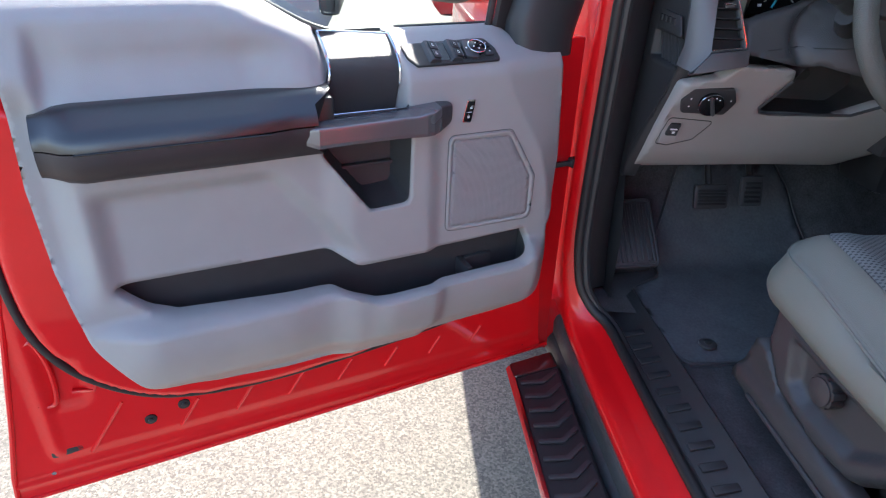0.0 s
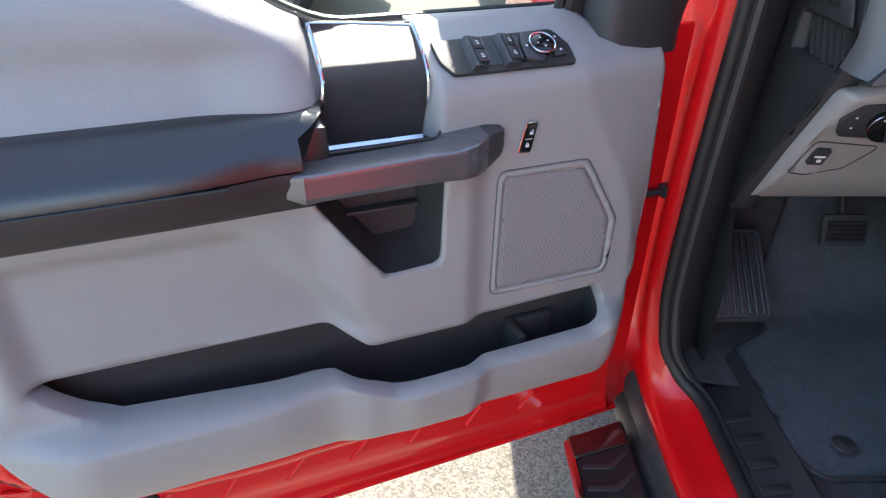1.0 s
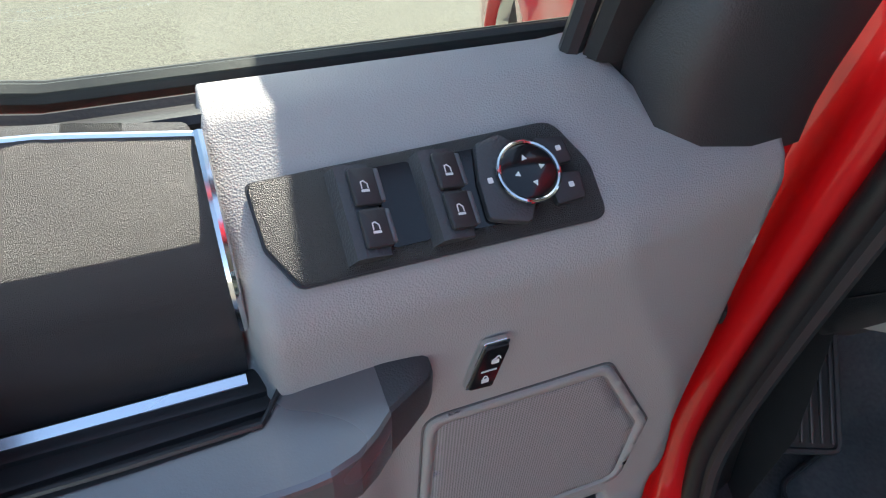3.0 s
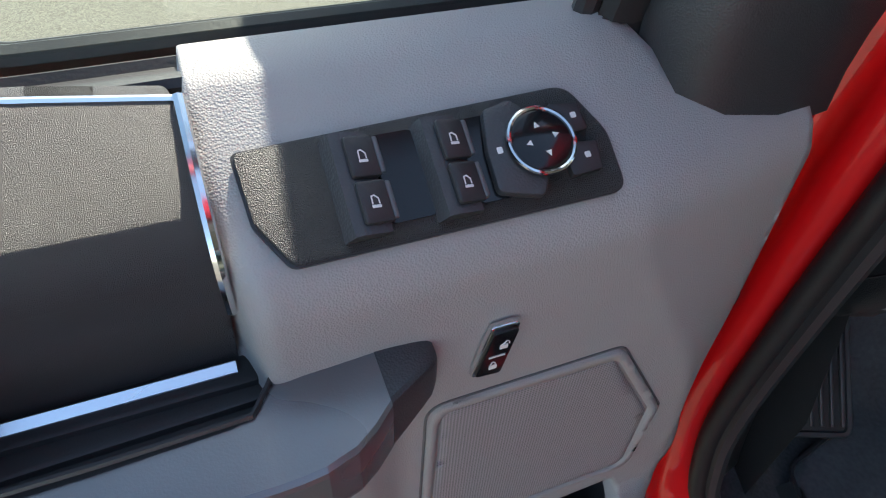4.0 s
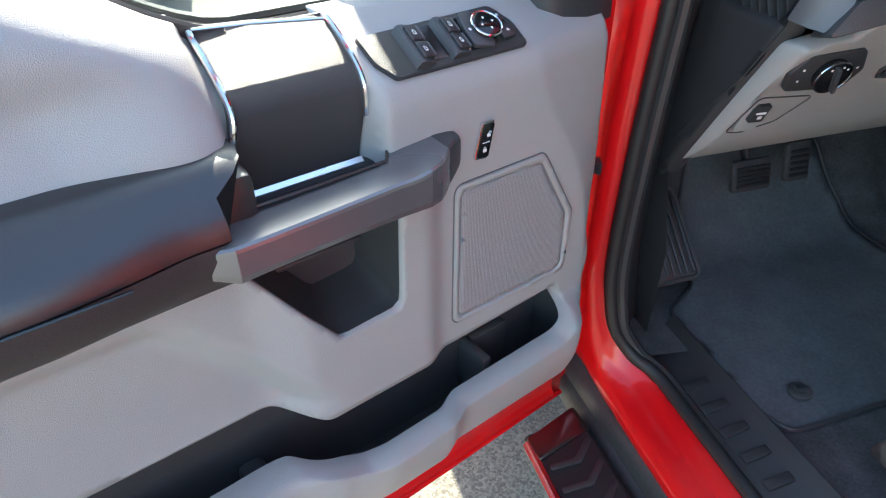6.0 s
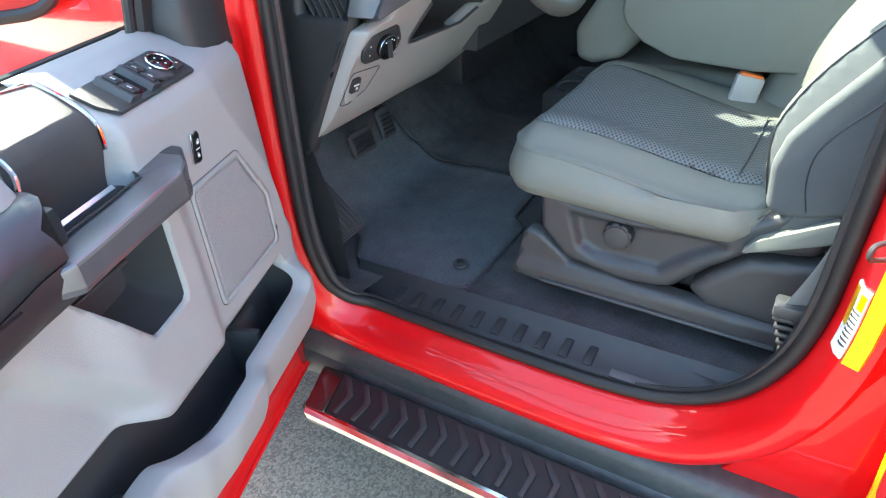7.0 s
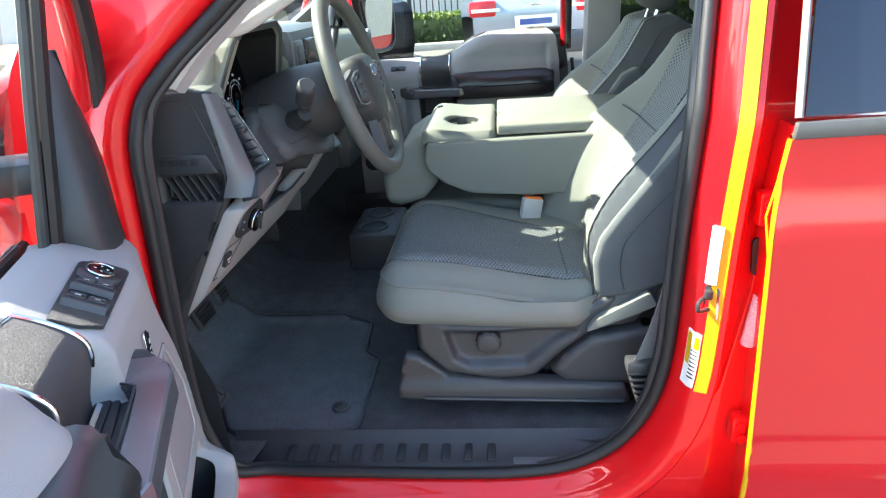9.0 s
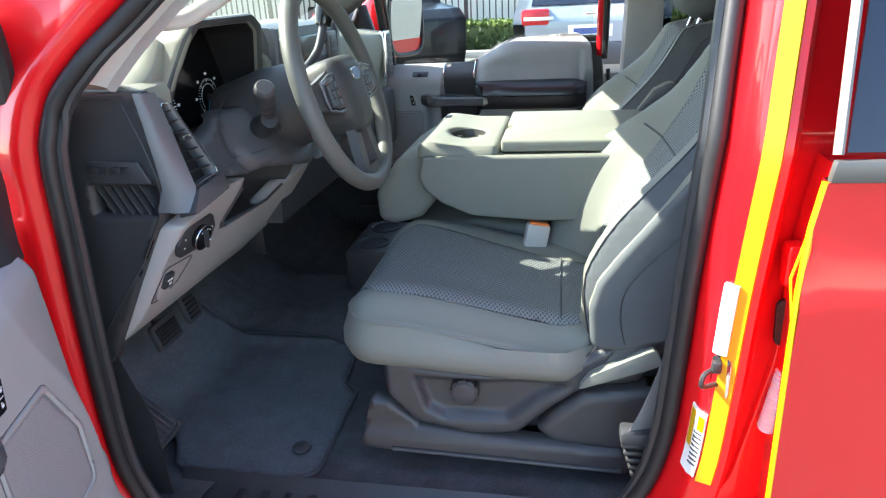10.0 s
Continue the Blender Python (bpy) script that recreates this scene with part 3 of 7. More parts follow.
part("fold_mark", slab(rrect(0.1082, 0.027, 0.1108, 0.030, 0.0006), 0.0003, SW @ Matrix.Translation((0, 0, 0.0071))), WHITE, pad)
dial = part("mirror_dial", disc(dial_c, dial_ax, 0.0150, 0.0085, 40, 0.002), GLOSSB, plate, "round mirror control with a chrome ring")
ringm = frame3(dial_c + dial_ax * 0.0075, SW.to_3x3() @ Vector((1, 0, 0)), SW.to_3x3() @ Vector((0, 1, 0)))
part("dial_ring", tube([ringm @ Vector((0.0155 * math.cos(2 * math.pi * k / 48), 0.0155 * math.sin(2 * math.pi * k / 48), 0)) for k in range(48)], 0.0013, 8, closed=True), CHROME, dial)
for k in range(4):
    a = math.pi / 2 * k + 0.15
    c = Vector((0.0068 * math.cos(a), 0.0068 * math.sin(a)))
    d, e = Vector((math.cos(a), math.sin(a))), Vector((-math.sin(a), math.cos(a)))
    part("arrow_mark", slab([tuple(c + d * 0.0018), tuple(c + e * 0.0014 - d * 0.001), tuple(c - e * 0.0014 - d * 0.001)], 0.0003, ringm @ Matrix.Translation((0, 0, 0.0011))), WHITE, dial)
for q0, q1 in ((0.030, 0.047), (0.010, 0.027)):
    b = part("mirror_button", slab(fillet([(0.140, q0), (0.156, q0 + 0.001), (0.155 if q0 > 0.02 else 0.158, q1 - 0.002), (0.140, q1)], 0.002), 0.005, SW @ Matrix.Translation((0, 0, 0.001)), 0.001), BLACK, plate)
    part("mirror_mark", slab(rrect(0.1490, (q0 + q1) / 2 - 0.0012, 0.1518, (q0 + q1) / 2 + 0.0016, 0.0006), 0.0003, SW @ Matrix.Translation((0, 0, 0.0061))), WHITE, b)

# painted sheet metal of the door
SEAL = spline([(0.06, 0.78), (0.09, 0.70), (0.2, 0.640), (0.40, 0.606), (0.66, 0.588), (0.846, 0.610), (0.962, 0.684), (1.021, 0.784), (1.037, 0.906), (1.03, 1.02), (1.01, 1.2)], 6)
inner_loop = [(p.x, p.y) for p in (Vector((q[0], q[1], 0)) for q in SEAL)]
def metal_n(u, z):
    h = -0.108
    if inside((u, z), inner_loop):
        h += 0.035 * smoothstep(0.0, 0.018, edge_distance((u, z), inner_loop))
    # the field above the hem stands a little proud
    h += 0.004 * bump01(z, 0.512, 0.520, 0.9, 1.0) * bump01(u, 0.02, 0.06, 1.02, 1.06)
    h += 0.006 * (bump01(z, 0.468, 0.474, 0.480, 0.486) + bump01(u, 1.03, 1.04, 1.05, 1.06) * bump01(z, 0.5, 0.55, 0.8, 0.9))
    h += -0.006 * bump01(u, 0.965, 0.98, 1.02, 1.035) * bump01(z, 0.62, 0.64, 0.74, 0.76)
    return h
SHELL = [(0.012, 0.466), (0.3, 0.458), (0.7, 0.449), (1.127, 0.441), (1.122, 0.50), (1.10, 0.60), (1.066, 0.78), (1.04, 0.92), (1.0, 1.09), (0.985, 1.24), (0.98, 1.30), (0.6, 1.22), (0.1, 1.2), (0.05, 1.2), (0.045, 0.80)]
shell = part("inner_panel", sheet(fillet(SHELL, [0.006, 0.1, 0.1, 0.008] + [0.05] * 7 + [0.0] * 4), metal_n, 0.009, place=uz), RED_IN, door, "red painted pressed steel inner panel")
for k in range(8):
    u0 = 0.183 + 0.1025 * k + 0.04 * (k == 7)
    z0, z1 = (0.577, 0.522 + 0.020 * (6 - k) / 6) if k < 7 else (0.613, 0.516)
    u0 = min(u0, 0.925)
    part("pressed_rib", tube([(u0, -0.1055, z0), (u0 + (z0 - z1) * 0.70, -0.1055, z1)], 0.0052, 8, scale=(1.0, 0.7)), RED_IN, shell)
part("pressed_rib", tube(spline([(1.046, -0.1055, 0.765), (1.03, -0.1055, 0.775), (1.017, -0.1055, 0.72), (1.022, -0.1055, 0.645), (1.05, -0.1055, 0.645)], 5), 0.0045, 8), RED_IN, shell)
part("pressed_rib", tube([(0.995, -0.1055, 0.66), (0.962, -0.1055, 0.652), (0.955, -0.1055, 0.672)], 0.004, 8), RED_IN, shell)
part("hem_edge", tube([(u, -0.108, z) for u, z in [(-0.012, 0.465), (0.3, 0.457), (0.7, 0.448), (1.12, 0.4405), (1.128, 0.45), (1.122, 0.50), (1.10, 0.60), (1.066, 0.78), (1.04, 0.92), (1.0, 1.09), (0.985, 1.24)]], 0.005, 8), RED_IN, door)
part("door_seal", tube([(p[0], -0.096, p[1]) for p in SEAL], 0.0075, 10), RUBBER, door, "black rubber door seal")
for u, z in ((0.825, 0.572), (0.886, 0.556)):
    b = part("rubber_plug", disc((u, -0.108, z), (0, 1, 0), 0.011, 0.007, 20, 0.002), RUBBER, door)
    part("plug_centre", disc((u, -0.101, z), (0, 1, 0), 0.005, 0.003, 14, 0.001), BLACK, b)
part("drain_plug", slab(rrect(-0.026, -0.007, 0.026, 0.007, 0.006), 0.004, frame3((1.03, -0.108, 0.531), (1, 0, -0.06), (0, 0, 1)) @ Matrix.Rotation(math.pi, 4, "X"), 0.001), BLACK, door)
part("screw", disc((1.062, -0.108, 0.487), (0, 1, 0), 0.004, 0.002, 12), CHROME, door)
part("screw", disc((0.06, -0.108, 0.481), (0, 1, 0), 0.0035, 0.002, 12), CHROME, door)
part("rubber_plug", disc((1.035, -0.106, 0.955), (0, 1, 0), 0.004, 0.003, 12), BLACK, door)

# belt weatherstrips, glass, window frame and sail panel
belt_u = np.linspace(0.165, 0.97, 40)
part("belt_strip", loft([[(u, n, sill_z(u) + dz) for n, dz in ((-0.101, -0.02), (-0.102, -0.003), (-0.105, 0.0), (-0.112, -0.001), (-0.116, -0.004), (-0.126, -0.006), (-0.130, -0.003), (-0.135, -0.005), (-0.138, -0.02))] for u in belt_u]), RUBBER, door, "black rubber belt strip with two lips", smooth=30)
part("outer_belt_strip", tube([(u, -0.152, sill_z(u) - 0.006) for u in belt_u], 0.007, 8), RUBBER, door)
part("belt_moulding", tube([(u, -0.163, sill_z(u) - 0.012) for u in belt_u], 0.009, 8), BLACK, door)
FRAME_TOP = [(0.0, 1.50), (0.10, 1.60), (0.30, 1.735), (0.5, 1.80), (0.75, 1.83), (0.93, 1.82)]
pane = [(0.19, 1.2)] + [(0.19, 1.625)] + FRAME_TOP[2:] + [(0.96, 1.2)]
gl = part("window_glass", slab(pane, 0.004, Matrix(((1, 0, 0, 0), (0, 0.2, -1, -0.139 - 0.2 * 1.25), (0, 1, 0, 0), (0, 0, 0, 1)))), CLEAR, door, "clear side window glass", smooth=0)
gl.visible_shadow = False
tip = lambda n, z: n + 0.2 * max(0.0, z - 1.25)      # the window leans in towards the roof
rail = [(-0.07, -0.11, 1.25), (-0.055, -0.11, 1.36), (-0.02, -0.11, 1.47), (0.10, -0.112, 1.61), (0.30, -0.115, 1.745), (0.5, -0.12, 1.81), (0.75, -0.12, 1.84), (0.93, -0.12, 1.83), (0.975, -0.12, 1.7), (0.985, -0.115, 1.25)]
rail = [(a, tip(b, c), c) for a, b, c in rail]
part("window_frame", tube(spline(rail, 6), 0.022, 10, scale=(1.0, 0.9)), RED, door, "red painted upper window frame")
part("frame_seal", tube(spline([(a + 0.012, b + 0.018, c - 0.012) for a, b, c in rail], 6), 0.012, 8), RUBBER, door)
part("run_channel", tube([(u, tip(-0.108, z), z) for u, z in ((0.185, 1.235), (0.175, 1.4), (0.16, 1.66))], 0.012, 8, scale=(0.8, 1.3)), RUBBER, door, "black glass run channel")
part("run_channel", tube([(u, tip(-0.116, z), z) for u, z in ((0.204, 1.235), (0.196, 1.4), (0.18, 1.67))], 0.007, 8), BLACK, door)
def sail_ring(z):
    t = (z - 1.19) / 0.4
    w0, w1 = 0.178 - 0.30 * max(0.0, z - 1.25), 0.045 - 0.025 * smoothstep(1.20, 1.30, z) + 0.05 * smoothstep(1.32, 1.47, z)
    nn = -0.052 - 0.028 * t
    return [(w0, -0.10, z), (w0 - 0.004, nn - 0.012, z), (w0 - 0.03, nn, z), ((w0 + w1) / 2, nn + 0.002, z), (w1 + 0.02, nn - 0.004, z), (w1 + 0.004, nn - 0.018, z), (w1, -0.10, z)]
part("sail_panel", loft([sail_ring(z) for z in (1.185, 1.195, 1.21, 1.23, 1.25, 1.275, 1.30, 1.33, 1.36, 1.39, 1.42, 1.445, 1.46)]), SAIL, door, "charcoal sail panel at the window's front corner", smooth=75)

# outside mirror: it reaches outwards and its glass faces the latch side
def oval(n0, z0, rn, rz, u, k=28):
    return [(u - 0.42 * rn * (abs(math.cos(2 * math.pi * i / k)) ** 0.5 * math.copysign(1, math.cos(2 * math.pi * i / k))), n0 + rn * abs(math.cos(2 * math.pi * i / k)) ** 0.5 * math.copysign(1, math.cos(2 * math.pi * i / k)), z0 + rz * abs(math.sin(2 * math.pi * i / k)) ** 0.5 * math.copysign(1, math.sin(2 * math.pi * i / k))) for i in range(k)]
MN, MZ = -0.33, 1.385
mir = part("side_mirror", loft([oval(MN, MZ, 0.112 * s, 0.135 * s, u) for u, s in ((0.207, 0.97), (0.20, 1.0), (0.155, 1.02), (0.105, 0.9), (0.065, 0.6), (0.055, 0.3))]), RED, door, "red outside mirror with its glass facing back")
part("mirror_bezel", tube(oval(MN, MZ, 0.106, 0.128, 0.209), 0.009, 8, closed=True), BLACK, mir)
part("mirror_glass", loft([[(u + 0.09 * (z - MZ), n, z) for u, n, z in oval(MN, MZ, 0.101, 0.123, u0)] for u0 in (0.205, 0.213)]), mat("mirror", (0.46, 0.50, 0.55), 0.01, metal=1.0, spread=0.01), mir, smooth=0)
part("mirror_arm", box((0.06, -0.26, 1.285), (0.14, -0.11, 1.33), 0.012), BLACK, mir)

# check strap between door and pillar
strap = part("check_strap", join(box((-0.07, -0.108, 0.941), (0.03, -0.100, 0.952), 0.002), box((-0.038, -0.116, 0.936), (-0.008, -0.092, 0.958), 0.006), disc((-0.023, -0.094, 0.948), (0, 1, 0), 0.008, 0.006, 12, 0.001)), BLACK, door, "black door check strap")

# ---- the truck's body: x runs to the rear, y to the passenger's side ----
YC = 0.86            # centre line of the cab


def lean(z):
    """Tumblehome of the cab's side above the belt."""
    return 0.26 * max(0.0, z - 1.30)


truck = empty("pickup_truck", "red crew-cab pickup truck, parked with its front door open", "truck")
OPENING = spline([(-0.884, 1.34), (-0.902, 1.16), (-0.914, 0.98), (-0.918, 0.82), (-0.906, 0.715), (-0.876, 0.637), (-0.81, 0.603), (-0.65, 0.595), (-0.45, 0.591), (-0.30, 0.595), (-0.20, 0.615),
                  (-0.115, 0.668), (-0.06, 0.75), (-0.033, 0.85), (-0.024, 0.98), (-0.018, 1.12), (-0.008, 1.27), (0.004, 1.42), (0.02, 1.60), (0.025, 1.70), (-0.01, 1.765), (-0.10, 1.79), (-0.28, 1.785), (-0.42, 1.73),
                  (-0.58, 1.63), (-0.73, 1.51), (-0.826, 1.425)], 5, closed=True)
OPENING = [Vector((p[0], p[1])) for p in (Vector((q.x, q.y, 0)) for q in [Vector((*v, 0)) if len(v) == 2 else v for v in OPENING])]
SEC_SILL = [(0, 0.078), (0.008, 0.056), (0.018, 0.047), (0.024, 0.035), (0.030, 0.014), (0.042, 0.003), (0.052, 0.0), (0.064, 0.001), (0.072, 0.012), (0.085, 0.06)]
SEC_HINGE = [(0, 0.010), (0.006, -0.008), (0.014, -0.018), (0.022, -0.021), (0.030, -0.020), (0.046, -0.015), (0.062, -0.012), (0.085, -0.014), (0.11, -0.02), (0.17, -0.045)]
SEC_B = [(0, 0.078), (0.005, 0.056), (0.010, 0.034), (0.014, 0.016), (0.022, 0.006), (0.034, 0.001), (0.052, -0.003), (0.062, 0.012), (0.070, 0.05), (0.13, 0.06)]
SEC_ROOF = [(0, 0.078), (0.006, 0.056), (0.012, 0.045), (0.020, 0.035), (0.03, 0.025), (0.045, 0.02), (0.06, 0.02), (0.08, 0.03), (0.10, 0.06), (0.12, 0.12)]
n_o = len(OPENING)
rings, seal_pts, inner_pts = [], [], []
for i, p in enumerate(OPENING):
    d = (OPENING[(i + 1) % n_o] - OPENING[i - 1]).normalized()
    out = Vector((-d.y, d.x))
    c = Vector((-0.45, 1.1))
    if out.dot(p - c) < 0:
        out = -out
    w_b = smoothstep(0.35, 0.85, out.x) * (1 - 0.0 * p.y)
    w_s = smoothstep(0.05, 0.98, -out.y)
    w_h = smoothstep(0.05, 0.98, -out.x)
    w_r = max(0.0, smoothstep(0.2, 0.85, out.y) - w_h)
    tot = w_b + w_s + w_h + w_r + 1e-6
    sec = []
    for k in range(10):
        o = sum(w * S[k][0] for w, S in ((w_b, SEC_B), (w_s, SEC_SILL), (w_h, SEC_HINGE), (w_r, SEC_ROOF))) / tot
        y = sum(w * S[k][1] for w, S in ((w_b, SEC_B), (w_s, SEC_SILL), (w_h, SEC_HINGE), (w_r, SEC_ROOF))) / tot
        q = p + out * o
        sec.append((q.x, y + lean(q.y), q.y))
    rings.append(sec)
    q = p - out * 0.010
    y0 = sec[0][1] - lean(p.y)
    seal_pts.append((q.x, y0 - 0.006 + lean(q.y), q.y))
    q = p - out * (0.020 - 0.009 * w_s)
    inner_pts.append((q.x, y0 + 0.007 + lean(q.y), q.y))
bm = loft(rings + [rings[0]], closed=False)
bmesh.ops.remove_doubles(bm, verts=bm.verts, dist=1e-5)
part("door_opening_frame", bm, RED_IN, truck, "red painted door jamb, sill and pillars", smooth=60)
part("opening_seal", tube(seal_pts, 0.0115, 10, closed=True, scale=(1.0, 1.0)), RUBBER, truck, "black rubber seal round the door opening")
part("seal_lip", tube(inner_pts, 0.009, 8, closed=True), BLACK, truck)

# inner pillar trims behind the seal
def band(i0, i1, w, dy, m_, name, label="", base=((0.02, 0.10), (0.034, 0.088))):
    a, b = [], []
    idx = [k % n_o for k in range(i0, i1)]
    for k in idx:
        p = OPENING[k]
        d = (OPENING[(k + 1) % n_o] - OPENING[k - 1]).normalized()
        out = Vector((-d.y, d.x))
        if out.dot(p - Vector((-0.45, 1.1))) < 0:
            out = -out
        row = []
        for o, y in (*base, (w * 0.6, 0.088 + dy * 0.4), (w, 0.09 + dy)):
            q = p - out * o
            row.append((q.x, y + lean(q.y), q.y))
        a.append(row)
    return part(name, loft(a, closed=False), m_, truck, label, smooth=50)
band(0, 24, -0.075, 0.006, DARK, "kick_panel", "black hinge-pillar trim", ((0.018, 0.012), (-0.008, 0.045)))
band(112, 134, 0.020, 0.02, HEADLN, "pillar_trim", "pale grey windscreen-pillar trim", ((-0.012, 0.050), (0.008, 0.085), (0.02, 0.10), (0.034, 0.088)))

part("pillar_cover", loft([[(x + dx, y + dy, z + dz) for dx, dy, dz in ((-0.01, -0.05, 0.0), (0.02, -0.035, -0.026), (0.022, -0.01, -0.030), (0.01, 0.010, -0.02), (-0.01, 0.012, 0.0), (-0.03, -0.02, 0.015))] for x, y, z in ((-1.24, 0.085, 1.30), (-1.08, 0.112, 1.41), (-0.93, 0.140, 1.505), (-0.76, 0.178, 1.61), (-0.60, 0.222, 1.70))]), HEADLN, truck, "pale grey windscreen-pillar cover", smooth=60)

# rocker underside, striker, stickers, sunlit edges painted yellow
part("rocker_panel", loft([[(x, 0.016, 0.538), (x, 0.002, 0.528), (x, -0.004, 0.512), (x, -0.002, 0.478), (x, -0.014, 0.462), (x, -0.016, 0.43), (x, 0.10, 0.40), (x, 0.12, 0.538)] for x in np.linspace(-1.02, 0.30, 8)]), mat("rocker_black", (0.055, 0.060, 0.061), 0.45, spread=0.35, scale=70, bump=0.35, bscale=500), truck, "dusty black lower rocker cladding", smooth=40)
B = lambda x, y, z: Vector((x, y + lean(z), z))
def strip(pts, w, h, material, name, parent, label=""):
    """A narrow strip laid along points, w wide in x."""
    rows = []
    for x, y, z in pts:
        rows.append([B(x, y, z), B(x + w[0], y + w[1], z)])
    rows = [[a + Vector((-0.0018, -0.0024, 0)), b + Vector((-0.0018, -0.0024, 0))] for a, b in rows]
    rows2 = [[a + Vector((0.003, 0.004, 0)), b + Vector((0.003, 0.004, 0))] for a, b in rows]
    bm_ = loft([r + q[::-1] for r, q in zip(rows, rows2)])
    return part(name, bm_, material, parent, label)
def b_x(z):
    """x of the seal line on the centre pillar."""
    pts = sorted((p.y, p.x) for p in OPENING[60:98] if p.x > -0.3)
    return float(np.interp(z, [a for a, _ in pts], [b for _, b in pts]))
# sun on the red pillar edge, painted as a yellow strip
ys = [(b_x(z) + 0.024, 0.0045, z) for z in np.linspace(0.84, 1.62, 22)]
strip(ys, (0.019, -0.0075), 0, YELLOW, "edge_film", truck, "sunlit red edge of the centre pillar, painted bright yellow")
def film(cols, zs, material, name, parent, label="", lift=1.0):
    """A sticker that follows the pillar's section: cols are (distance behind the seal, y)."""
    d = Vector((-0.0018, -0.0026, 0)) * lift
    rows = [[B(b_x(z) + o, y, z) + d for o, y in cols] + [B(b_x(z) + o, y, z) - d * 0.2 for o, y in reversed(cols)] for z in zs]
    return part(name, loft(rows), material, parent, label)
film(((0.0165, 0.0125), (0.022, 0.006), (0.031, 0.0022)), np.linspace(1.04, 1.135, 4), WHITE, "pillar_label", truck, "white blank sticker", 2.2)
lab = film(((0.0095, 0.036), (0.014, 0.016), (0.0215, 0.0065)), np.linspace(0.845, 0.945, 6), WHITE, "tyre_label", truck, "white tyre-pressure sticker with a yellow head", 1.5)
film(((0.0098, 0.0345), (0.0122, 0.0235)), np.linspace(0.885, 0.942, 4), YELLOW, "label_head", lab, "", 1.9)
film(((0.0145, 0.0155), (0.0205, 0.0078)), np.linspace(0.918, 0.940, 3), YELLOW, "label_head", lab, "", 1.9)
for z in np.linspace(0.862, 0.912, 8):
    film(((0.0128, 0.0205), (0.0145, 0.0155), (0.0200, 0.0082)), (z, z + 0.0022), DARKG, "print_bar", lab, "", 1.9)
st = part("latch_striker", tube(spline([(0.003, 0.008, 1.018), (-0.017, -0.008, 1.017), (-0.022, -0.013, 1.008), (-0.018, -0.009, 0.998), (0.003, 0.006, 0.995)], 5), 0.0036, 8), BLACK, truck, "steel latch striker loop")
part("striker_plate", slab(rrect(-0.013, -0.028, 0.013, 0.03, 0.008), 0.003, frame3((0.005, 0.006, 1.005), (0.75, -0.66, 0), (0, 0, 1)), 0.001), CHROME, st)
part("striker_bolt", disc((0.0, 0.008, 1.03), (-0.66, -0.75, 0), 0.006, 0.005, 12), BLACK, st)
part("striker_bumper", box((-0.010, -0.008, 1.016), (0.002, 0.004, 1.032), 0.003), BLACK, st)

# rear door: skin with pressed lines, turned-in front edge, window and moulding
RD = [(0.052, 0.42), (0.052, 0.75), (0.049, 0.90), (0.044, 1.10), (0.044, 1.172), (0.049, 1.235), (0.056, 1.284), (1.15, 1.292), (1.15, 0.42)]
def skin_y(x, z):
    y = -0.095
    y += 0.012 * smoothstep(1.16, 1.24, z) + 0.012 * smoothstep(1.165, 1.17, z) * 0.3
    y += 0.03 * smoothstep(0.82, 0.55, z) - 0.006 * bump01(z, 0.70, 0.74, 0.76, 0.80)
    return y
rear = part("rear_door", sheet(RD, skin_y, 0.02, place=lambda a, b, h: (a, h, b)), RED, truck, "closed red rear door")
edge = [(x, z) for x, z in ((0.054, 0.42), (0.054, 0.75), (0.051, 0.90), (0.046, 1.10), (0.046, 1.172), (0.052, 1.235), (0.058, 1.284))]
part("door_edge", loft([[(x + 0.001, skin_y(x, z), z), (x - 0.002, skin_y(x, z) + 0.003, z), (x, skin_y(x, z) + 0.02, z), (x + 0.012, skin_y(x, z) + 0.03, z), (x + 0.03, skin_y(x, z) + 0.045, z), (x + 0.032, 0.05, z)] for x, z in edge], closed=False), RED_IN, rear)
# sun on the red door edge, painted as yellow tubes
part("edge_film", tube([(x - 0.003, skin_y(x, z) + 0.004, z) for x, z in edge], 0.0042, 8), YELLOW, rear, "sunlit red door edge, painted bright yellow")
part("inner_edge_glare", tube([(x + 0.012 - 0.014 * bump01(z, 1.08, 1.14, 1.2, 1.25), skin_y(x, z) + 0.032, z) for x, z in edge[1:]], 0.002, 6), YELLOW, rear)
part("belt_moulding", slab([(0.053, 1.286), (1.15, 1.294), (1.15, 1.316), (0.056, 1.308)], 0.012, Matrix(((1, 0, 0, 0), (0, 0, -1, -0.078), (0, 1, 0, 0), (0, 0, 0, 1))), 0.003), mat("belt_metal", (0.09, 0.088, 0.085), 0.4, metal=0.3, spread=0.08, scale=10, bump=0.05, bscale=300), rear, "dull grey belt moulding")
part("rear_window", slab([(0.07, 1.312), (0.10, 1.77), (0.94, 1.79), (1.10, 1.316)], 0.004, frame3((0, -0.070, 1.31), (1, 0, 0), (0, 0.26, 1)) @ Matrix.Translation((0, -1.31, 0))), DGLASS, rear, "dark tinted rear window", smooth=0)
part("window_trim", tube([B(0.060, -0.082, 1.312), B(0.066, -0.080, 1.42), B(0.075, -0.078, 1.60), B(0.086, -0.076, 1.78)], 0.0075, 8, scale=(1, 0.6)), mat("pale_trim", (0.17, 0.155, 0.145), 0.5, spread=0.08, scale=20), rear, "pale beige window edge trim")
part("division_bar", tube([B(0.33, -0.075, 1.312), B(0.335, -0.074, 1.77)], 0.006, 8), BLACK, rear)
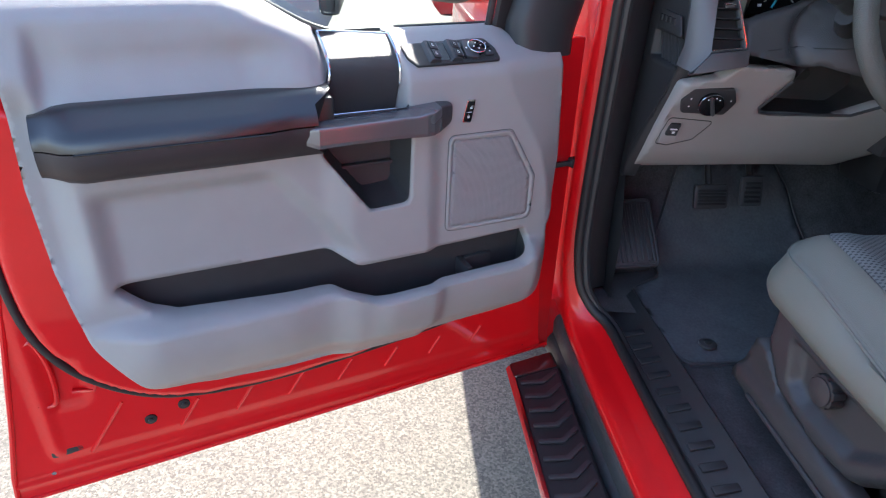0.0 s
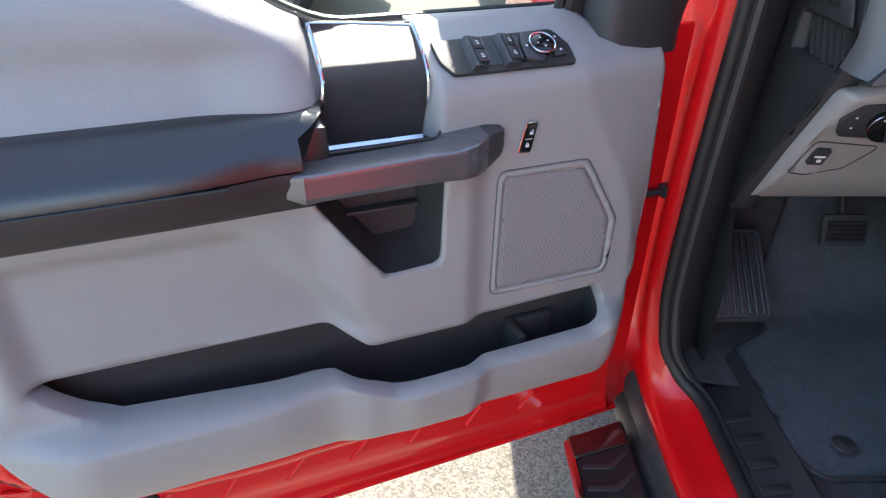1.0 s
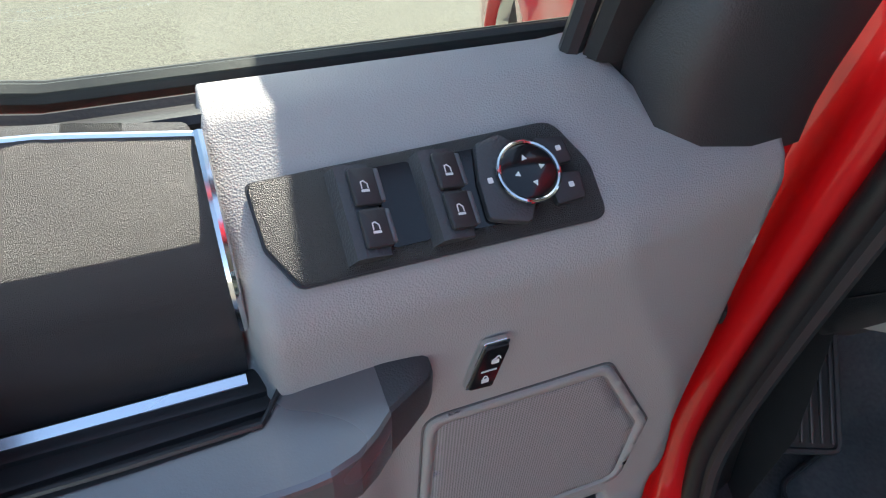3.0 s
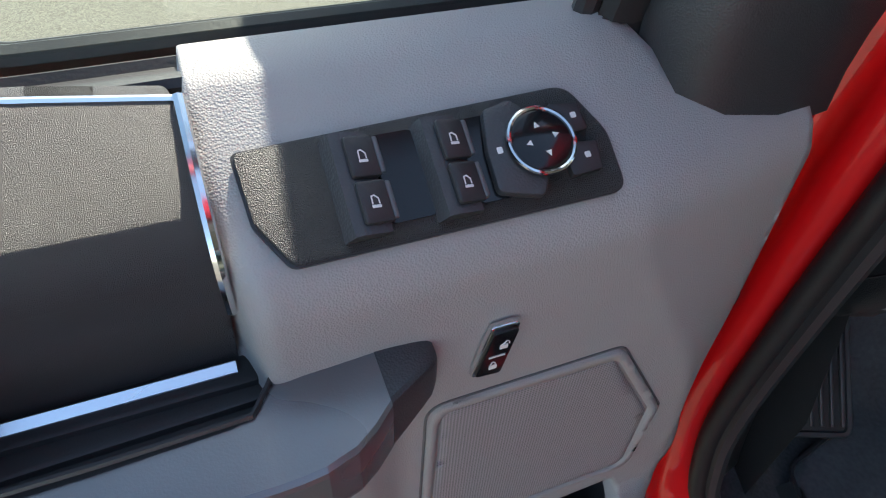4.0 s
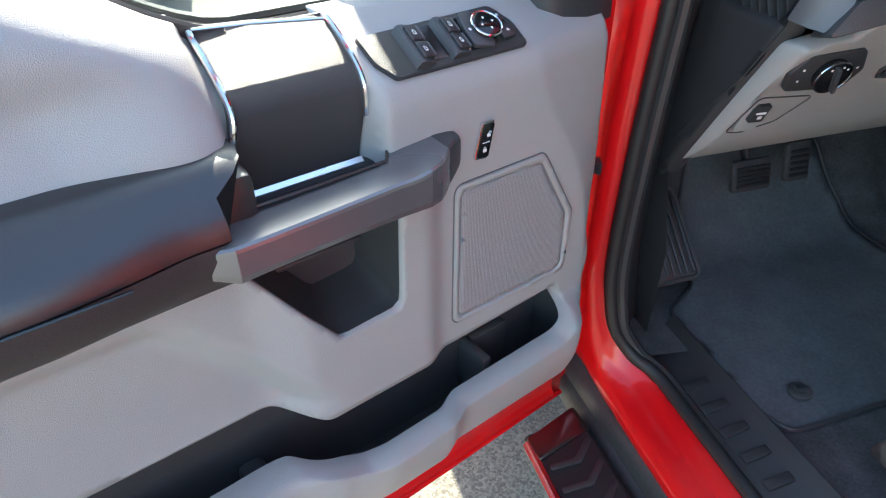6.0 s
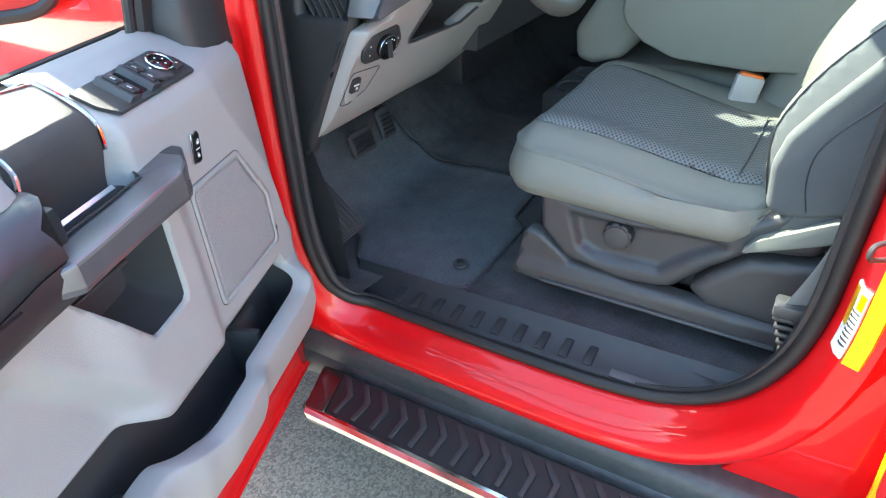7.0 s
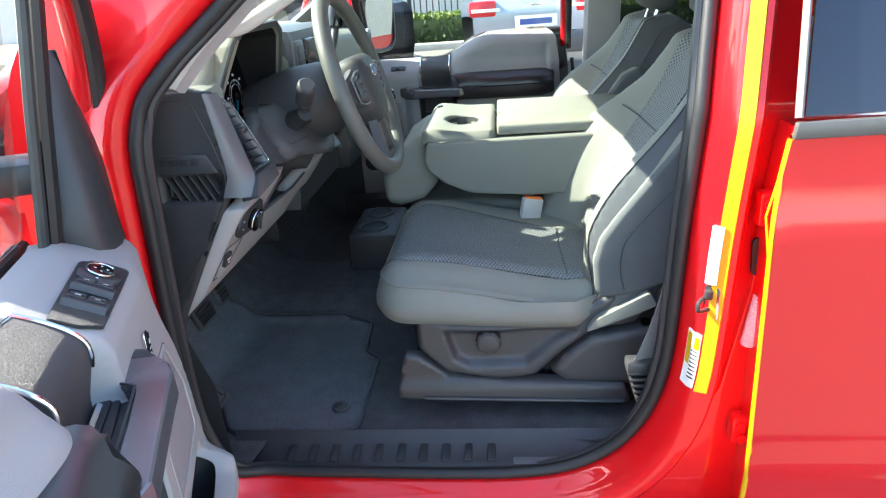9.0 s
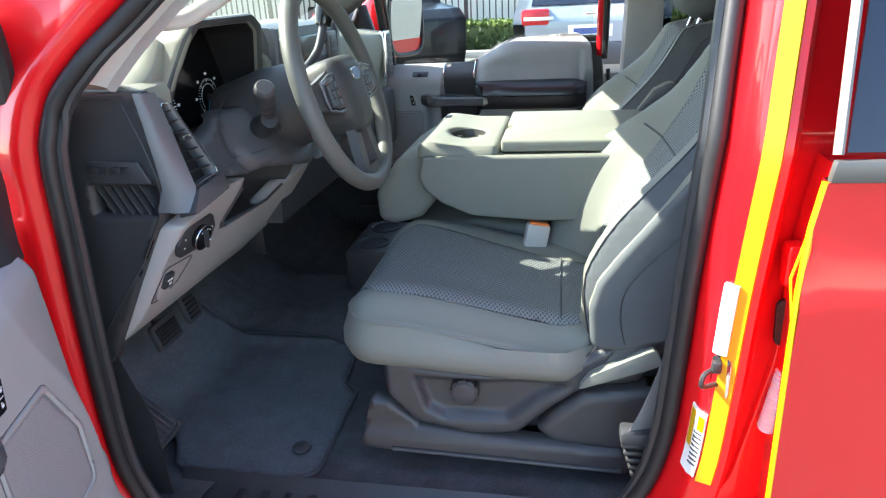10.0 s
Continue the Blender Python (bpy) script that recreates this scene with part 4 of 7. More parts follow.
part("upper_frame", slab([(0.0, 1.76), (1.2, 1.78), (1.2, 1.84), (0.0, 1.82)], 0.03, frame3((0, -0.070, 1.31), (1, 0, 0), (0, 0.26, 1)) @ Matrix.Translation((0, -1.31, -0.01)), 0.008), RED, rear)

part("lower_jamb", slab([(-0.14, 0.50), (0.30, 0.50), (0.30, 1.28), (0.10, 1.28), (0.075, 1.0), (0.045, 0.82), (-0.02, 0.67)], 0.05, Matrix(((1, 0, 0, 0), (0, 0, 1, 0.042), (0, 1, 0, 0), (0, 0, 0, 1))), 0.004), RED_IN, truck, "red painted foot of the centre pillar")

# gap between pillar and rear door: hinges, plug and wiring boot
for z in (1.155, 0.748):
    h = part("door_hinge", join(box((0.062, 0.012, z - 0.028), (0.10, 0.04, z + 0.028), 0.008), disc((0.075, 0.012, z + 0.012), (0, -1, 0), 0.009, 0.006, 16, 0.002), disc((0.08, 0.012, z - 0.014), (0, -1, 0), 0.009, 0.006, 16, 0.002)), RED_IN, truck, "red painted hinge")
part("rubber_grommet", slab(rrect(-0.018, -0.033, 0.018, 0.033, 0.012), 0.008, frame3((0.088, 0.045, 1.068), (1, 0, 0.05), (0, 0, 1)) @ Matrix.Identity(4), 0.002), RUBBER, truck)
part("wiring_boot", tube([(0.088 - 0.012 * t, 0.028, 1.003 - 0.09 * t) for t in np.linspace(0, 1, 120)], lambda t: 0.0105 + 0.002 * math.sin(t * 2 * math.pi * 15), 12), WHITE, truck, "white corrugated wiring boot")

# front wing, bonnet, roof, windscreen, far side
def arch(x, z):
    return math.hypot(x + 1.95, z - 0.42)
wing = [(-2.75, 0.5), (-2.42, 0.42)] + [(-1.95 + 0.47 * math.cos(t), 0.42 + 0.47 * math.sin(t)) for t in np.linspace(math.pi, 0, 14)] + [(-1.10, 0.42), (-1.09, 0.9), (-1.06, 1.22), (-1.18, 1.27), (-1.6, 1.24), (-2.75, 1.12)]
front_wing = part("front_wing", sheet(wing, lambda x, z: -0.095 + 0.05 * smoothstep(1.0, 1.25, z) - 0.02 * bump01(arch(x, z), 0.4, 0.47, 0.5, 0.6), 0.04, place=lambda a, b, h: (a, h, b), rim=-0.03), RED, truck, "red front wing with a round wheel arch")
part("wing_foot", box((-1.12, -0.075, 0.42), (-0.985, 0.04, 0.58), 0.02), RED, front_wing)
part("arch_liner", tube([(-1.95 + 0.46 * math.cos(t), 0.0, 0.42 + 0.46 * math.sin(t)) for t in np.linspace(0, math.pi, 20)], 0.05, 8, scale=(1, 1)), BLACK, front_wing)
bonnet = sheet([(-2.7, -0.05), (-1.28, -0.05), (-1.24, 0.3), (-1.24, 1.42), (-1.28, 1.77), (-2.7, 1.77)], lambda x, y: 1.12 + 0.105 * (x + 2.7) + 0.03 * smoothstep(0.35, 0.2, abs(y - YC)) - 0.04 * smoothstep(0.65, 0.9, abs(y - YC)), 0.06, rim=0.03)
part("bonnet", bonnet, RED, truck, "red bonnet")
part("cowl", loft([[(-1.30, y, 1.255), (-1.05, y, 1.31), (-1.0, y, 1.29), (-1.3, y, 1.2)] for y in (0.02, YC, 1.7)]), BLACK, truck)
part("front_bumper", box((-2.95, -0.08, 0.45), (-2.7, 1.8, 0.8), 0.05), CHROME, truck)
wheel_t = part("front_wheel", tube([(-1.95 + 0.3 * math.cos(t), 0.02, 0.385 + 0.3 * math.sin(t)) for t in [2 * math.pi * k / 40 for k in range(40)]], 0.1, 12, closed=True, scale=(0.95, 1.1)), RUBBER, truck, "black tyre")
part("rim", disc((-1.95, 0.04, 0.385), (0, -1, 0), 0.22, 0.06, 32, 0.02), SATIN, wheel_t)

roof = part("roof", sheet([(-0.64, 0.20), (1.35, 0.20), (1.35, 1.52), (-0.64, 1.52)], lambda x, y: 1.845 - 0.05 * ((y - YC) / 0.7) ** 2 - 0.13 * smoothstep(0.25, -0.80, x), 0.06, rim=0.035), RED, truck, "red roof panel")
part("headliner", sheet([(-0.63, 0.20), (1.34, 0.20), (1.34, 1.52), (-0.63, 1.52)], lambda x, y: 1.80 - 0.05 * ((y - YC) / 0.7) ** 2 - 0.125 * smoothstep(0.25, -0.80, x), 0.08), HEADLN, truck)
# unseen header, sized so that its shadow edge falls across the backrest
part("windscreen_header", loft([[(-0.665, y, 1.700 - d), (-0.650, y, 1.672 - d), (-0.600, y, 1.648 - d), (-0.560, y, 1.652 - d), (-0.52, y, 1.69 - d), (-0.55, y, 1.715 - d)] for y, d in ((0.215, 0.012), (0.5, 0.004), (YC, 0.0), (1.22, 0.004), (1.505, 0.012))]), HEADLN, truck, "pale grey unseen header trim, placed to shade the backrest's top", smooth=60)
ws = loft([[(-1.33, 0.12, 1.30), (-1.37, 0.5, 1.31), (-1.38, YC, 1.31), (-1.37, 1.22, 1.31), (-1.33, 1.60, 1.30)], [(-0.62, 0.21, 1.68), (-0.635, 0.5, 1.70), (-0.64, YC, 1.71), (-0.635, 1.22, 1.70), (-0.62, 1.51, 1.68)]], closed=False)
wsg = part("windscreen", ws, SCREEN, truck, "faintly green tinted windscreen")
for side in (0, 1):
    yy = lambda y: y if side == 0 else 2 * YC - y
    part("screen_pillar", tube([(-1.27, yy(0.02), 1.27), (-0.95, yy(0.075), 1.49), (-0.60, yy(0.165), 1.73), (-0.45, yy(0.205), 1.79)], 0.036, 10, scale=(1.0, 0.8)), RED, truck, "red windscreen pillar")
part("rear_wall", join(box((1.30, 0.05, 0.5), (1.36, 1.70, 1.36), 0.0), box((1.30, 0.2, 1.66), (1.36, 1.52, 1.80), 0.0)), HEADLN, truck)
rw = part("back_glass", box((1.31, 0.12, 1.36), (1.316, 1.6, 1.66)), TINTED, truck, smooth=0)
# passenger's side, closed
def py(v):
    return 2 * YC - v
part("far_rocker", box((-1.10, py(0.16), 0.42), (1.3, py(-0.02), 0.62), 0.02), RED, truck)
part("far_centre_pillar", join(slab([(-0.01, 0.55), (0.13, 0.55), (0.14, 1.8), (0.02, 1.8)], 0.10, Matrix(((1, 0, 0, 0), (0, 0, 1, py(0.09)), (0, 1, 0, 0), (0, 0, 0, 1))), 0.02)), GREY, truck, "light grey pillar trim")
part("far_rear_door", slab([(0.10, 0.45), (1.3, 0.45), (1.3, 1.29), (0.10, 1.29)], 0.08, Matrix(((1, 0, 0, 0), (0, 0, 1, py(-0.01)), (0, 1, 0, 0), (0, 0, 0, 1))), 0.02), GREY, truck)
part("far_rear_window", slab([(0.12, 1.29), (1.2, 1.29), (1.05, 1.76), (0.14, 1.76)], 0.005, frame3((0, py(-0.07), 1.29), (1, 0, 0), (0, -0.26, 1)) @ Matrix.Translation((0, -1.29, 0))), TINTED, truck, smooth=0)
part("far_wing", slab([(-2.75, 0.5), (-1.06, 0.5), (-1.06, 1.22), (-1.18, 1.26), (-2.75, 1.12)], 0.04, Matrix(((1, 0, 0, 0), (0, 0, 1, py(-0.09)), (0, 1, 0, 0), (0, 0, 0, 1))), 0.015), RED, truck)
# thick tube added along the far door frame to keep sun off its trim
part("far_sun_blocker", tube([(-1.03, 1.705, 1.60), (-0.97, 1.70, 1.645), (-0.78, 1.68, 1.775), (-0.55, 1.66, 1.85), (-0.30, 1.65, 1.86)], 0.07, 12), DARK, truck, "dark tube added over the far door to block the sun")
# mirrored pillar cover painted dark for shade; the near one is pale
part("far_pillar_cover", loft([[(x + dx, 2 * YC - y - dy, z + dz) for dx, dy, dz in ((-0.01, -0.05, 0.0), (0.03, -0.035, -0.034), (0.034, 0.0, -0.040), (0.02, 0.045, -0.028), (-0.01, 0.050, 0.0), (-0.03, -0.02, 0.015))] for x, y, z in ((-1.24, 0.085, 1.30), (-1.08, 0.112, 1.41), (-0.93, 0.140, 1.505), (-0.76, 0.178, 1.61), (-0.60, 0.222, 1.70))]), DARK, truck, "far windscreen-pillar cover, coloured dark for its shade", smooth=60)
part("near_door_header", box((0.10, 0.02, 1.775), (1.35, 0.24, 1.82), 0.015), RED, truck)
part("grille", box((-2.78, 0.12, 0.72), (-2.70, 1.60, 1.10), 0.03), BLACK, truck)
for y0, y1 in ((-0.06, 0.10), (1.62, 1.78)):
    part("headlamp", box((-2.77, y0, 0.86), (-2.66, y1, 1.10), 0.02), WHITE, truck)
bed = part("load_bed", join(box((1.42, -0.08, 0.50), (3.15, 0.02, 1.30), 0.02), box((1.42, 1.70, 0.50), (3.15, 1.80, 1.30), 0.02), box((3.08, -0.06, 0.50), (3.15, 1.78, 1.29), 0.02), box((1.42, 0.0, 0.50), (1.48, 1.72, 1.28), 0.02)), RED, truck, "red load bed")
part("bed_floor", box((1.44, 0.0, 0.62), (3.12, 1.72, 0.68), 0.01), BLACK, bed)
for y in (0.02, 1.70):
    wr = part("rear_wheel", tube([(2.2 + 0.3 * math.cos(t), y, 0.385 + 0.3 * math.sin(t)) for t in [2 * math.pi * k / 40 for k in range(40)]], 0.1, 12, closed=True, scale=(0.95, 1.1)), RUBBER, truck, "black tyre")
    part("rim", disc((2.2, y, 0.385), (0, -1 if y < 1 else 1, 0), 0.22, 0.06, 32, 0.02), SATIN, wr)
wf = part("front_wheel", tube([(-1.95 + 0.3 * math.cos(t), 1.70, 0.385 + 0.3 * math.sin(t)) for t in [2 * math.pi * k / 40 for k in range(40)]], 0.1, 12, closed=True, scale=(0.95, 1.1)), RUBBER, truck, "black tyre")
part("rim", disc((-1.95, 1.68, 0.385), (0, 1, 0), 0.22, 0.06, 32, 0.02), SATIN, wf)
# unseen panel added to close the roof's far side against sky light
part("far_roof_side", box((-0.62, 1.50, 1.775), (1.35, 1.80, 1.82), 0.015), RED, truck)
for y in (0.2, py(0.2)):
    part("roof_rail", tube([(-0.5, y, 1.77), (0.0, y, 1.82), (1.3, y, 1.82)], 0.045, 10), RED, truck)

# passenger's door: the same door, shut, mirrored
pm = Matrix(((1, 0, 0, -1.043), (0, -1, 0, 1.64), (0, 0, 1, 0), (0, 0, 0, 1)))
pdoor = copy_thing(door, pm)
pdoor.name = "car_door_closed"
pdoor["label"] = "closed passenger door with grey trim and black armrest"
for o in list(pdoor.children_recursive):
    if o.name.split(".")[0] in ("switch_plate", "plate_gap", "switch_block", "recess", "window_switch", "key_edge", "window_mark", "mirror_pad", "fold_mark", "mirror_dial", "dial_ring", "arrow_mark", "mirror_button", "mirror_mark"):
        bpy.data.objects.remove(o)
# red inner steel coloured dark here to stand for the shaded gap beside the trim
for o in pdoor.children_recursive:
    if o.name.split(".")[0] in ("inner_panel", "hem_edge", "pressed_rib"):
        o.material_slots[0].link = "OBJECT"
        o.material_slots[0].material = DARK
part("switch_plate", slab(rrect(0.045, 0.012, 0.105, 0.040, 0.006), 0.003, SW @ Matrix.Translation((0, 0, -0.001)), 0.001), BLACK, pdoor, "small black window switch plate")
part("window_switch", slab(rrect(0.068, 0.018, 0.086, 0.034, 0.003), 0.006, SW @ Matrix.Translation((0, 0, 0.001)), 0.0015), DARKG, pdoor)

# side step
step = empty("side_step", "black side step with ribbed treads and a bright outer edge", "running board")
part("step_board", loft([[(x, -0.138, 0.445), (x, -0.136, 0.468), (x, -0.128, 0.476), (x, -0.028, 0.478), (x, -0.019, 0.470), (x, -0.019, 0.43), (x, -0.126, 0.425)] for x in (-0.872, 1.25)]), BLACK, step, smooth=30)
part("bright_edge", loft([[(x, -0.142, 0.452), (x, -0.145, 0.470), (x, -0.139, 0.4785), (x, -0.132, 0.479), (x, -0.133, 0.472), (x, -0.136, 0.452)] for x in (-0.858, 1.25)]), CHROME, step, "bright chrome outer edge")
part("end_cap", slab(fillet([(-0.862, -0.138), (-0.812, -0.134), (-0.848, -0.022), (-0.905, -0.026)], 0.008), 0.05, Matrix.Translation((0, 0, 0.432)), 0.006), mat("dark_chrome", (0.16, 0.15, 0.15), 0.2, metal=0.9, spread=0.1, scale=20), step, "polished end cap")
rib = slab(fillet([(0.0, -0.122), (0.010, -0.124), (0.011, -0.070), (-0.024, -0.032), (-0.033, -0.038), (0.0, -0.076)], 0.003, 3), 0.005, ID, 0.0015)
first = part("tread", rib, mat("tread_rubber", (0.05, 0.048, 0.05), 0.42, spread=0.2, scale=60, bump=0.3, bscale=600), step)
first.location = (-0.80, 0, 0.4785)
for k in range(1, 34):
    r = new("tread", first.data)
    r.parent = step
    r.location = (-0.80 + 0.045 * k, 0, 0.4785)
for x in (-0.30, 0.75):
    part("bracket", box((x, -0.04, 0.40), (x + 0.10, 0.10, 0.455), 0.008), BLACK, step)

# ---- ground and surroundings ----
def ground_z(y):
    """Ground height, raised beyond the truck so that far things fit the camera's view."""
    return 0.021 * max(0.0, y - 2.0)
ground = tagged(part("ground", sheet([(-60, -60), (60, -60), (60, 60), (-60, 60)], lambda x, y: ground_z(y), 2.0), ASPHALT), "sunlit pale grey asphalt car park", "ground", kind="structure")

# ---- inside the cab ----
def floor_z(x, y):
    z = 0.632 + 0.05 * smoothstep(0.62, 0.75, y) * (1 - smoothstep(0.98, 1.1, y))
    z += 0.42 * smoothstep(-1.0, -1.36, x) ** 1.2
    return z
tagged(part("floor_carpet", sheet([(-1.40, 0.06), (-0.85, 0.06), (-0.835, 0.155), (-0.30, 0.155), (-0.16, 0.13), (1.3, 0.13), (1.3, 1.62), (-1.40, 1.62)], floor_z, 0.03), CARPET), "black loop carpet on the cab floor", "carpet", kind="structure")
tagged(part("firewall", box((-1.45, 0.05, 0.6), (-1.40, 1.62, 1.3)), CARPET), "black bulkhead behind the pedals", "bulkhead", kind="structure")
tagged(part("kick_lining", sheet([(-1.40, 0.6), (-0.9, 0.6), (-0.9, 1.3), (-1.40, 1.3)], lambda a, b: 1.60, 0.04, place=lambda a, b, h: (a, h, b)), DARK), "black kick panel at the far side of the footwell", "kick panel", kind="structure")
tagged(part("far_sill_trim", box((-0.98, 1.52, 0.6), (0.1, 1.60, 0.72), 0.01), DARK), "black sill trim at the far door", "sill plate", kind="structure")
tagged(part("side_lining", sheet([(-1.40, 0.6), (-0.90, 0.6), (-0.90, 0.80), (-0.96, 1.0), (-0.96, 1.3), (-1.40, 1.3)], lambda a, b: 0.094, 0.04, place=lambda a, b, h: (a, h, b)), BLACK), "black moulded kick panel beside the footwell", "kick panel", kind="structure")

# sill plate
SILLP = mat("sill_plastic", (0.030, 0.031, 0.034), 0.42, spread=0.15, scale=25, bump=0.25, bscale=800, kind="voronoi")
sill = empty("sill_plate", "black ribbed scuff plate on the door sill", "sill plate")
part("plate", loft([[(x, 0.078, 0.600), (x, 0.082, 0.612), (x, 0.092, 0.6165), (x, 0.128, 0.622), (x, 0.15, 0.648), (x, 0.158, 0.640), (x, 0.15, 0.60)] for x in np.linspace(-0.91, -0.09, 12)]), SILLP, sill, smooth=45)
rb = slab(fillet([(-0.009, 0.0), (0.009, 0.0), (0.008, 0.044), (-0.008, 0.044)], 0.003, 3), 0.0042, frame3((0, 0, 0), (1, 0, 0), (0, 1, 0.16)), 0.003)
first = part("rib", rb, SILLP, sill)
first.location = (-0.778, 0.0885, 0.6165)
for k in range(1, 10):
    r = new("rib", first.data)
    r.parent = sill
    r.location = (-0.778 + 0.0463 * k, 0.0885, 0.6165)
part("silver_insert", slab(fillet([(-0.318, 0.083), (-0.10, 0.083), (-0.11, 0.10), (-0.318, 0.10)], 0.002), 0.003, frame3((0, 0, 0.601), (1, 0, 0), (0, 1, 0.16)), 0.001), SATIN, sill, "satin silver insert")

# floor mat
def mat_z(x, y):
    return floor_z(x, y) + 0.007
MATP = fillet([(-0.93, 0.158), (-0.70, 0.15), (-0.645, 0.17), (-0.648, 0.44), (-0.69, 0.48), (-0.70, 0.63), (-0.80, 0.665), (-1.08, 0.665), (-1.16, 0.64), (-1.20, 0.60), (-1.20, 0.34), (-1.10, 0.27), (-0.98, 0.24)], 0.03)
fm = tagged(part("floor_mat", sheet(MATP, mat_z, 0.02, rim=0.008), MAT), "dark grey carpet floor mat with stitched edge", "floor mat")
part("mat_binding", tube([(x, y, mat_z(x, y) + 0.001) for x, y in dense(MATP, 0.02)], 0.0036, 6, closed=True), DARKG, fm)
btn = part("mat_clip", disc((-0.70, 0.233, 0.644), (0, 0, 1), 0.018, 0.006, 24, 0.002), DARKG, fm)
part("clip_centre", disc((-0.70, 0.233, 0.650), (0, 0, 1), 0.008, 0.003, 16, 0.001), BLACK, btn)

# dead pedal and pedals
dp = empty("foot_rest", "black ribbed foot rest", "foot rest")
DPM = frame3((-0.965, 0.122, 0.687), (0.010, 0.088, 0.011), (-0.095, 0.011, 0.086))
part("pad", slab(rrect(-0.010, -0.012, 0.100, 0.160, 0.014), 0.014, DPM @ Matrix.Translation((0, 0, -0.014)), 0.004), DARK, dp)
part("rim", tube([DPM @ Vector((a, b, 0.0)) for a, b in rrect(-0.008, -0.010, 0.098, 0.158, 0.012)], 0.0045, 6, closed=True), DARKG, dp)
for k in range(8):
    part("rib", box((0.002 + 0.0122 * k, 0.0, 0), (0.0075 + 0.0122 * k, 0.148, 0.006), 0.002, DPM), DARKG, dp)
part("foot", loft([[DPM @ Vector((a * k, b, h)) for a, b in ((0.0, 0.0), (0.092, 0.0), (0.092, 0.15), (0.0, 0.15))] for k, h in ((1.0, -0.012), (1.0, -0.075))]), DARK, dp)
for nm, y0, y1, z0, z1, lab in (("brake_pedal", 0.315, 0.40, 0.795, 0.855, "black ribbed brake pedal"), ("accelerator_pedal", 0.43, 0.485, 0.80, 0.875, "black ribbed accelerator pedal")):
    p = empty(nm, lab, "pedal")
    pmx = frame3((-1.035, y0, z0), (0, 1, 0), (-0.3, 0, 1))
    part("pad", slab(rrect(0, 0, y1 - y0, z1 - z0, 0.01), 0.012, pmx, 0.004), DARKG, p)
    for k in range(5):
        part("rib", box((0.008, 0.01 + k * (z1 - z0 - 0.02) / 5, 0.012), (y1 - y0 - 0.008, 0.016 + k * (z1 - z0 - 0.02) / 5, 0.016), 0.001, pmx), RUBBER, p)
    part("arm", tube([(-1.05, (y0 + y1) / 2, z1 - 0.02), (-1.12, (y0 + y1) / 2, 0.95), (-1.25, (y0 + y1) / 2, 1.1)], 0.008, 8), BLACK, p)

# dashboard
def dash_ring(y):
    """Section of the dash pad at y: from the windscreen over the top, down the front and back under."""
    k = smoothstep(0.12, 0.34, y) * (1 - smoothstep(1.1, 1.55, y))
    zt = 1.386 + 0.052 * k
    fx = -0.812 + 0.006 * bump01(y, 0.5, 0.6, 0.9, 1.0)
    if 0.205 < y < 0.555:
        fx = -0.925      # the instrument panel is sunk behind its hood
    lo = 1.13 if y < 0.60 else 1.0
    return [(-1.33, y, 1.315), (-1.14, y, zt - 0.022), (-1.02, y, zt), (-0.95, y, zt - 0.003), (min(-0.90, fx), y, zt - 0.006 - 0.2 * (zt - 1.386)), (fx - 0.022, y, zt - 0.016 - 0.7 * (zt - 1.386)), (fx - 0.006, y, zt - 0.022 - 0.8 * (zt - 1.386)), (fx, y, zt - 0.034 - 0.8 * (zt - 1.386)), (fx - 0.004, y, 1.29), (fx - 0.02, y, 1.2), (fx - 0.06, y, lo), (-1.15, y, lo - 0.02), (-1.33, y, lo)]
DASHTOP = mat("dash_pad", (0.215, 0.226, 0.185), 0.6, spread=0.06, scale=15, bump=0.3, bscale=800, kind="voronoi")
dash = empty("dashboard", "charcoal dashboard with silver-framed air vents", "dashboard")
part("body", loft([dash_ring(y) for y in (0.128, 0.134, 0.145, 0.17, 0.2045, 0.2055, 0.25, 0.40, 0.52, 0.5545, 0.5555, 0.60, 0.68, 0.75, 0.85, 1.0, 1.1, 1.3, 1.5, 1.60)]), DASHTOP, dash, "grey-green grained dash pad", smooth=35)
# end cap facing the open door
CAP = fillet([(-0.915, 1.371), (-0.799, 1.3655), (-0.794, 1.335), (-0.782, 1.228), (-0.812, 1.158), (-0.948, 0.915), (-0.985, 0.93), (-0.955, 1.10), (-0.945, 1.25)], [0.006, 0.006, 0.01, 0.02, 0.02, 0.01, 0.01, 0.03, 0.03])
CAPM = mat("end_cap_plastic", (0.032, 0.0322, 0.035), 0.45, spread=0.12, scale=25, bump=0.25, bscale=800, kind="voronoi")
VENT = [(-0.905, 1.232), (-0.797, 1.229), (-0.803, 1.202), (-0.817, 1.181), (-0.908, 1.184)]
cap_y = lambda x, z: 0.100 - 0.010 * smoothstep(-0.80, -0.92, x)
endcap = part("end_cap", sheet(CAP, lambda x, z: -cap_y(x, z), 0.012, holes=[fillet(VENT, 0.004)], rim=0.03, place=lambda a, b, h: (a, -h, b)), CAPM, dash, "black dash end cap")
part("cap_groove", tube([(x, cap_y(x, z) - 0.0005, z) for x, z in [(-0.898, 1.360), (-0.838, 1.357), (-0.824, 1.348), (-0.806, 1.29), (-0.7935, 1.235), (-0.7935, 1.215), (-0.804, 1.178), (-0.846, 1.105), (-0.915, 1.015), (-0.945, 0.975)]], 0.0013, 6), BLACK, endcap)
part("badge_bar", slab(fillet([(-0.907, 1.270), (-0.815, 1.267), (-0.799, 1.233), (-0.905, 1.236)], 0.003), 0.004, Matrix(((1, 0, 0, 0), (0, 0, -1, 0.095), (0, 1, 0, 0), (0, 0, 0, 1))), 0.0015), DARKG, endcap, "embossed badge plate")
